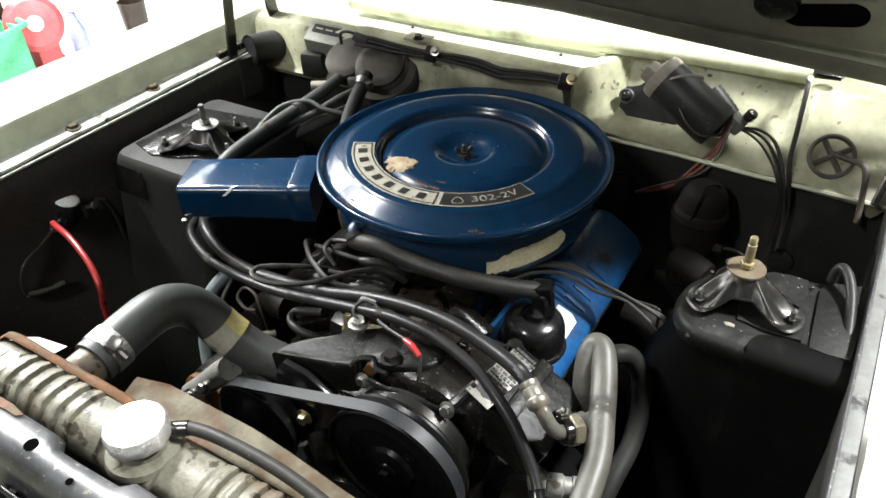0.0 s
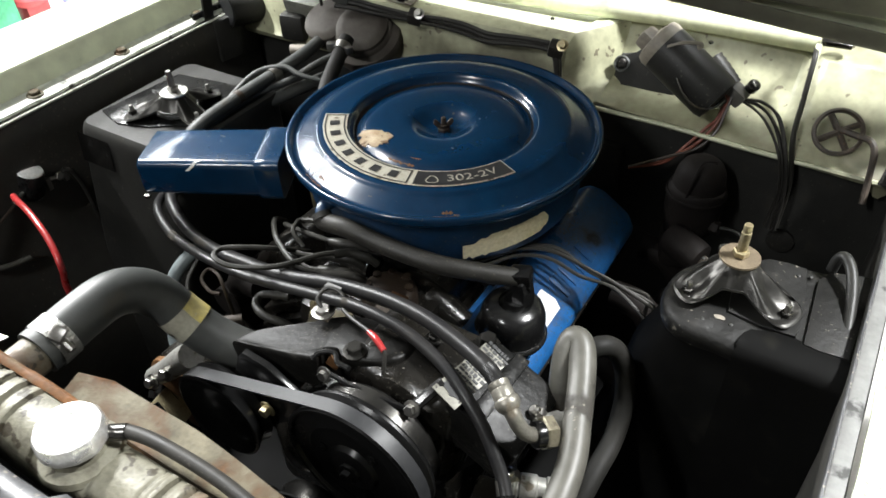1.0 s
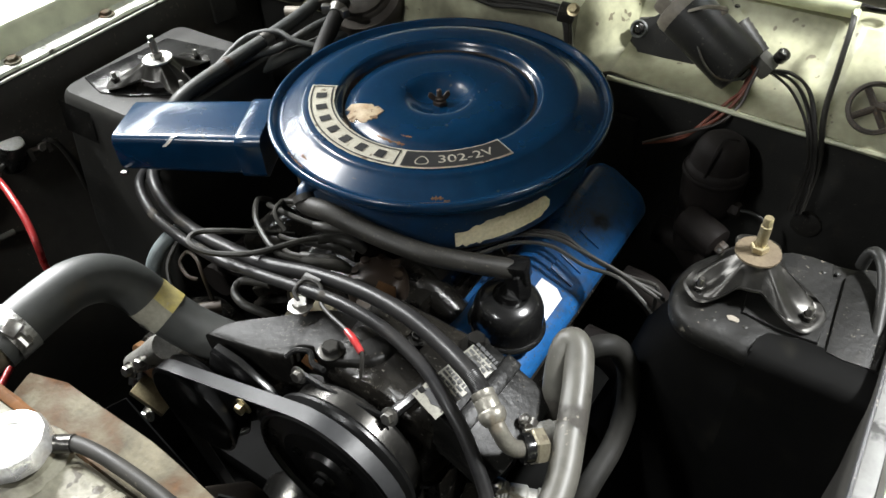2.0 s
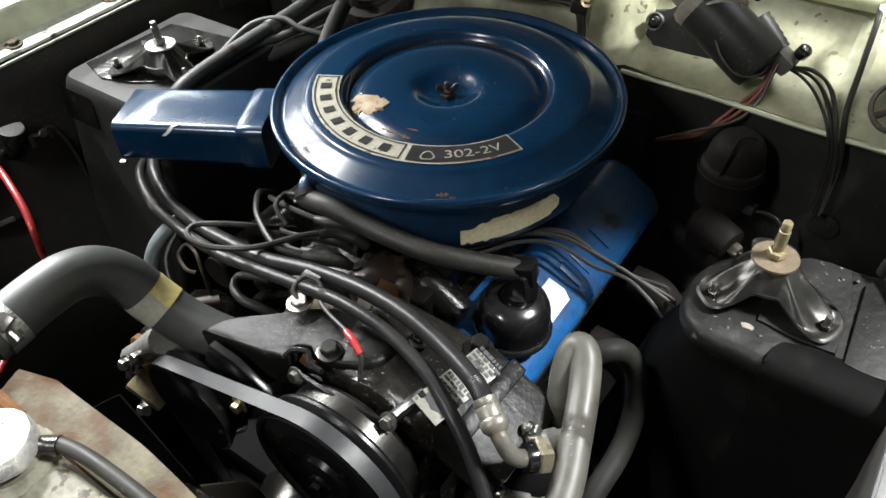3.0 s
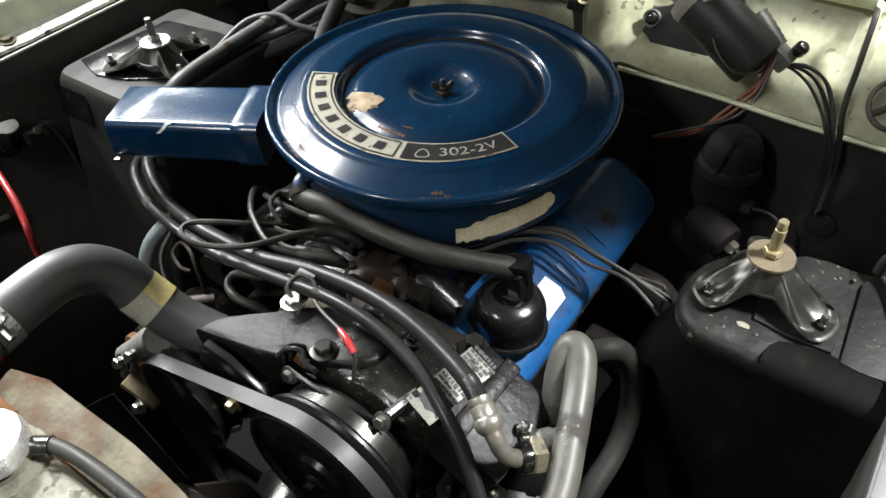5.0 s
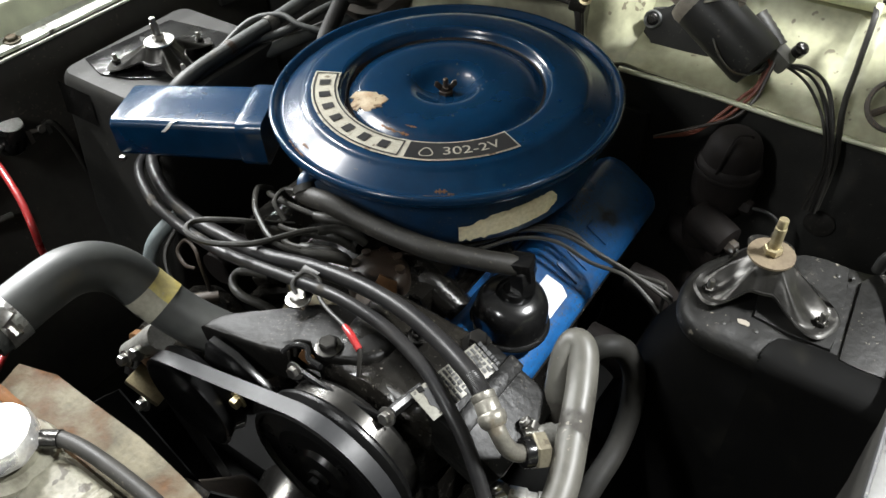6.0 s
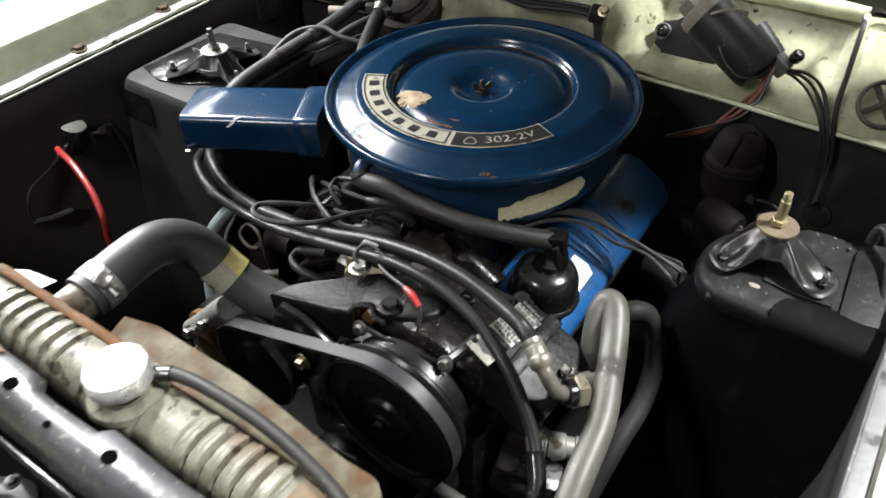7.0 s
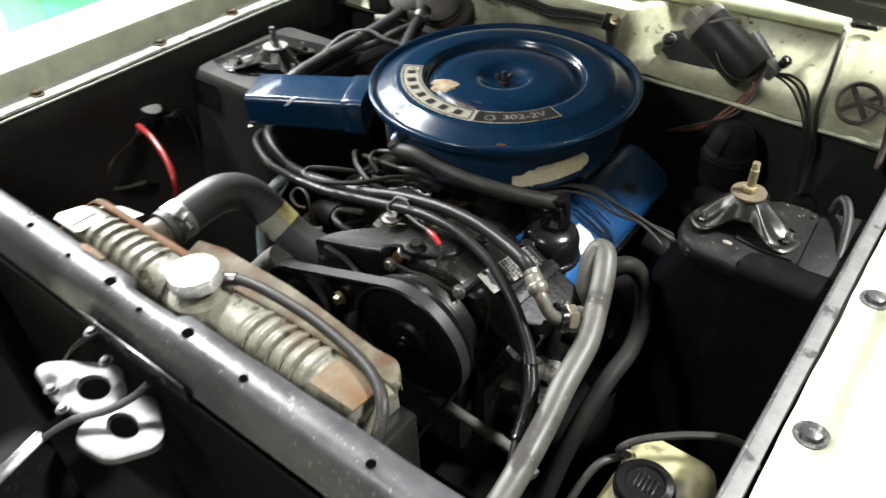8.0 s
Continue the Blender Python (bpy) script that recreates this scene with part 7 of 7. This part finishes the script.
def heater():
    o = thing("heater_blower", (-0.31, 0.25, 0.86), "dusty grey heater blower with a round motor on the cowl", "blower")
    ax = Vector((0.15, -0.55, 0.8))
    bm = bmesh.new()
    lathe(bm, [(0.066, -0.05), (0.068, -0.01), (0.064, 0.0), (0.052, 0.004), (0.05, 0.010), (0.044, 0.014), (0.0, 0.016)], (-0.315, 0.245, 0.895), ax, seg=40)
    part("housing", bm, CAP_BROWN, o)
    bm = bmesh.new()
    lathe(bm, [(0.047, 0), (0.046, 0.006), (0.038, 0.011), (0.03, 0.0115), (0.0, 0.012)], Vector((-0.315, 0.245, 0.895)) + ax.normalized() * 0.012, ax, seg=36)
    part("motor_cap", bm, CAP_BROWN, o, "dusty reddish-brown motor cap")
    bm = bmesh.new()
    lathe(bm, [(0.044, -0.03), (0.045, 0.0), (0.038, 0.006), (0.030, 0.007), (0.0, 0.010)], (-0.388, 0.238, 0.908), (0.0, -0.5, 0.85), seg=32)
    part("side_dome", bm, CAP_BROWN, o, "dusty grey dome")
    b = thing("control_box", (-0.46, 0.29, 0.88), "grey control box with a dark label strip", "control box")
    m = pose(-0.445, 0.275, 0.912, 26, 8, 14)
    bm = bmesh.new()
    block(bm, (0.105, 0.05, 0.045), (0, 0, 0), bevel=0.006, m=m)
    part("box", bm, BOX_GREY, b)
    bm = bmesh.new()
    block(bm, (0.075, 0.02, 0.001), (0, 0, 0), bevel=0, m=m @ pose(-0.005, 0.006, 0.0232))
    part("label", bm, BLACK_APRON, b)
    for k in range(3):
        bm = bmesh.new()
        block(bm, (0.014, 0.003, 0.0006), (0, 0, 0), bevel=0, m=m @ pose(-0.03 + 0.02 * k, 0.006, 0.0240))
        part("print_bar", bm, SILVER, b)
    bm = bmesh.new()
    block(bm, (0.05, 0.04, 0.05), (-0.48, 0.252, 0.873), (0, 0, 10), bevel=0.01)
    part("foot", bm, BLACK_APRON, b)
    h = thing("wiring_harness", (-0.1, 0.262, 0.93), "taped black wiring harness clipped along the cowl", "harness")
    main = [(-0.36, 0.235, 0.946), (-0.33, 0.245, 0.944), (-0.29, 0.258, 0.936), (-0.213, 0.262, 0.935), (-0.165, 0.262, 0.937), (-0.121, 0.261, 0.936), (-0.075, 0.258, 0.931), (-0.033, 0.258, 0.936), (0.015, 0.257, 0.940), (0.040, 0.254, 0.938), (0.050, 0.250, 0.915), (0.056, 0.243, 0.87), (0.06, 0.235, 0.82)]
    for dy, dz, r in ((0, 0, 0.0055), (-0.004, 0.008, 0.0035), (-0.006, -0.006, 0.004)):
        bm = bmesh.new()
        tube(bm, [(x, y + dy + 0.003 * noise.noise(Vector((x * 25, dz * 100, 0))), z + dz * (0.5 + 0.5 * abs(math.sin(x * 14)))) for x, y, z in main], r, seg=8)
        part("strand", bm, RUBBER, h)
    for x, y, z in ((-0.213, 0.256, 0.938), (0.045, 0.25, 0.940)):
        bm = bmesh.new()
        block(bm, (0.024, 0.022, 0.022), (x, y, z), (20, 10, 15), bevel=0.005)
        part("clip", bm, RUBBER, h)
        hex_bolt(h, (x + 0.012, y - 0.006, z + 0.010), (0.2, -0.7, 0.6), r=0.006, h=0.008, mat=STEEL if x < 0 else BRASS)
    bm = bmesh.new()
    tube(bm, [(-0.40, 0.24, 0.93), (-0.395, 0.235, 0.952), (-0.375, 0.232, 0.960), (-0.352, 0.238, 0.952), (-0.33, 0.246, 0.94)], 0.003, seg=8)
    part("loop", bm, RUBBER, h)
    bm = bmesh.new()
    block(bm, (0.028, 0.014, 0.014), (-0.352, 0.237, 0.95), (0, 20, 20), bevel=0.003)
    part("connector", bm, RUBBER_GREY, h)
    k = thing("cowl_bracket", (-0.25, 0.3, 0.945), "tan bracket bolted on the cowl", "bracket")
    bm = bmesh.new()
    block(bm, (0.05, 0.03, 0.003), (-0.265, 0.298, 0.9445), (4, 0, 0), bevel=0.001)
    part("plate", bm, TAN_CAP, k)
    hex_bolt(k, (-0.262, 0.292, 0.9465), r=0.007, h=0.006)


heater()


def left_apron_things():
    o = thing("starter_relay", (-0.62, -0.25, 0.78), "black relay with a plated, glare-white top on the apron", "relay")
    bm = bmesh.new()
    ax = Vector((0.25, 0.2, 0.95))
    lathe(bm, [(0.018, -0.045), (0.021, -0.04), (0.021, -0.004), (0.019, 0.0)], (-0.612, -0.250, 0.800), ax, seg=24)
    block(bm, (0.03, 0.06, 0.006), (-0.628, -0.25, 0.765), (0, 90, 0), bevel=0.002)
    part("body", bm, BLACK, o)
    bm = bmesh.new()
    lathe(bm, [(0.0185, 0.0), (0.0195, 0.001), (0.0185, 0.003), (0.012, 0.0045), (0.0, 0.005)], (-0.612, -0.250, 0.800), ax, seg=28)
    part("lid", bm, LID_GLARE, o, "plated lid, its glare painted white")
    for y, dz in ((-0.292, 0), (-0.215, 0.0)):
        bm = bmesh.new()
        tube(bm, [(-0.612, y + 0.02 * (1 if y < -0.25 else -1), 0.775), (-0.600, y, 0.775)], 0.0035, seg=8)
        hexagon(bm, 0.007, 0.006, (-0.603, y, 0.775), (1, 0, 0.2))
        part("terminal", bm, STEEL, o)
    for y in (-0.235, -0.205):
        bm = bmesh.new()
        block(bm, (0.006, 0.008, 0.022), (-0.602, y, 0.772), (0, 0, 10), bevel=0.001)
        part("spade", bm, STEEL, o)
    hose("battery_cable", [(-0.595, -0.292, 0.778), (-0.572, -0.304, 0.802), (-0.546, -0.314, 0.812), (-0.491, -0.327, 0.814), (-0.438, -0.342, 0.799), (-0.406, -0.356, 0.774), (-0.415, -0.357, 0.74), (-0.419, -0.362, 0.70), (-0.405, -0.42, 0.672), (-0.37, -0.484, 0.66), (-0.345, -0.53, 0.655)], 0.0048, RED, "plain red battery cable", seg=10, category="cable")
    hose("relay_wire", [(-0.600, -0.205, 0.782), (-0.596, -0.195, 0.775), (-0.600, -0.185, 0.745), (-0.606, -0.178, 0.70), (-0.61, -0.175, 0.66)], 0.0042, RUBBER, "black cable from the relay down the apron", seg=8, category="cable")
    hose("loose_wire", [(-0.615, -0.285, 0.765), (-0.610, -0.315, 0.755), (-0.607, -0.355, 0.742), (-0.607, -0.372, 0.712), (-0.607, -0.368, 0.688), (-0.606, -0.33, 0.675), (-0.61, -0.29, 0.655), (-0.615, -0.27, 0.64)], 0.0028, BROWN, "thin brown loose wire hanging on the apron", seg=7, category="wire")
    hose("loose_wire", [(-0.607, -0.371, 0.69), (-0.606, -0.34, 0.678), (-0.606, -0.31, 0.672)], 0.0048, DUSTY_GREY, "taped grey stretch of a loose wire", seg=8, category="wire")
    b = thing("washer_bottle", (0.47, -0.42, 0.6), "yellowed plastic washer bottle with a black cap", "bottle")
    bm = bmesh.new()
    rows = []
    for z, g in ((0.58, 0.0), (0.60, 0.004), (0.74, 0.004), (0.762, 0.0), (0.772, -0.008), (0.776, -0.02)):
        rows.append([(x, y, z) for x, y in rounded(0.425 - g, -0.50 - g, 0.515 + g, -0.345 + g, 0.02)])
    rings(bm, rows)
    part("tank", bm, PLASTIC, b)
    bm = bmesh.new()
    lathe(bm, [(0.026, 0.0), (0.030, 0.001), (0.031, 0.006), (0.031, 0.014), (0.028, 0.018), (0.021, 0.019), (0.019, 0.016), (0.0, 0.016)], (0.462, -0.425, 0.775), seg=32)
    cp = part("cap", bm, BLACK_GLOSS, b, "black screw cap")
    for k in range(5):
        bm = bmesh.new()
        block(bm, (0.003, 0.018, 0.003), (0.452 + 0.005 * k, -0.425, 0.7925), bevel=0.001)
        part("rib", bm, BLACK_GLOSS, cp)
    bm = bmesh.new()
    lathe(bm, [(0.006, 0), (0.0075, 0.002), (0.0075, 0.01), (0.004, 0.014)], (0.432, -0.398, 0.772), seg=12)
    part("nipple", bm, PLASTIC, b)
    hose("washer_tube", [(0.432, -0.40, 0.784), (0.425, -0.41, 0.80), (0.44, -0.395, 0.812), (0.475, -0.365, 0.815), (0.51, -0.34, 0.81), (0.535, -0.325, 0.79), (0.54, -0.30, 0.74)], 0.0042, RUBBER, "thin black washer tube", seg=8, category="tube")
    hose("washer_tube", [(0.43, -0.40, 0.784), (0.412, -0.43, 0.785), (0.405, -0.47, 0.765), (0.40, -0.52, 0.73)], 0.0042, RUBBER, "thin black washer tube", seg=8, category="tube")


left_apron_things()


def underpinnings():
    o = thing("subframe", (-0.03, -0.2, 0.25), "shade-black subframe with a pan added to hide the floor", "subframe")
    # unseen pan added to block the lit floor below the engine
    bm = bmesh.new()
    block(bm, (1.25, 1.0, 0.01), (-0.03, -0.2, 0.262), bevel=0)
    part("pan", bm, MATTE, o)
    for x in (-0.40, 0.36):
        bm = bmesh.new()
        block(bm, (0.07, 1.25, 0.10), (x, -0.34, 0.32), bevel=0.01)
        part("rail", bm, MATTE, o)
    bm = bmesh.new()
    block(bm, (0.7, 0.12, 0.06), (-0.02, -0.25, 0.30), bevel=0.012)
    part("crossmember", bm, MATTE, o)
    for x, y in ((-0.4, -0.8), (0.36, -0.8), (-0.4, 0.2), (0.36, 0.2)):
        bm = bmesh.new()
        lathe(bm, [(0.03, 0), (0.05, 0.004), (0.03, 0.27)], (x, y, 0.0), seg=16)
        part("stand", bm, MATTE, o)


underpinnings()
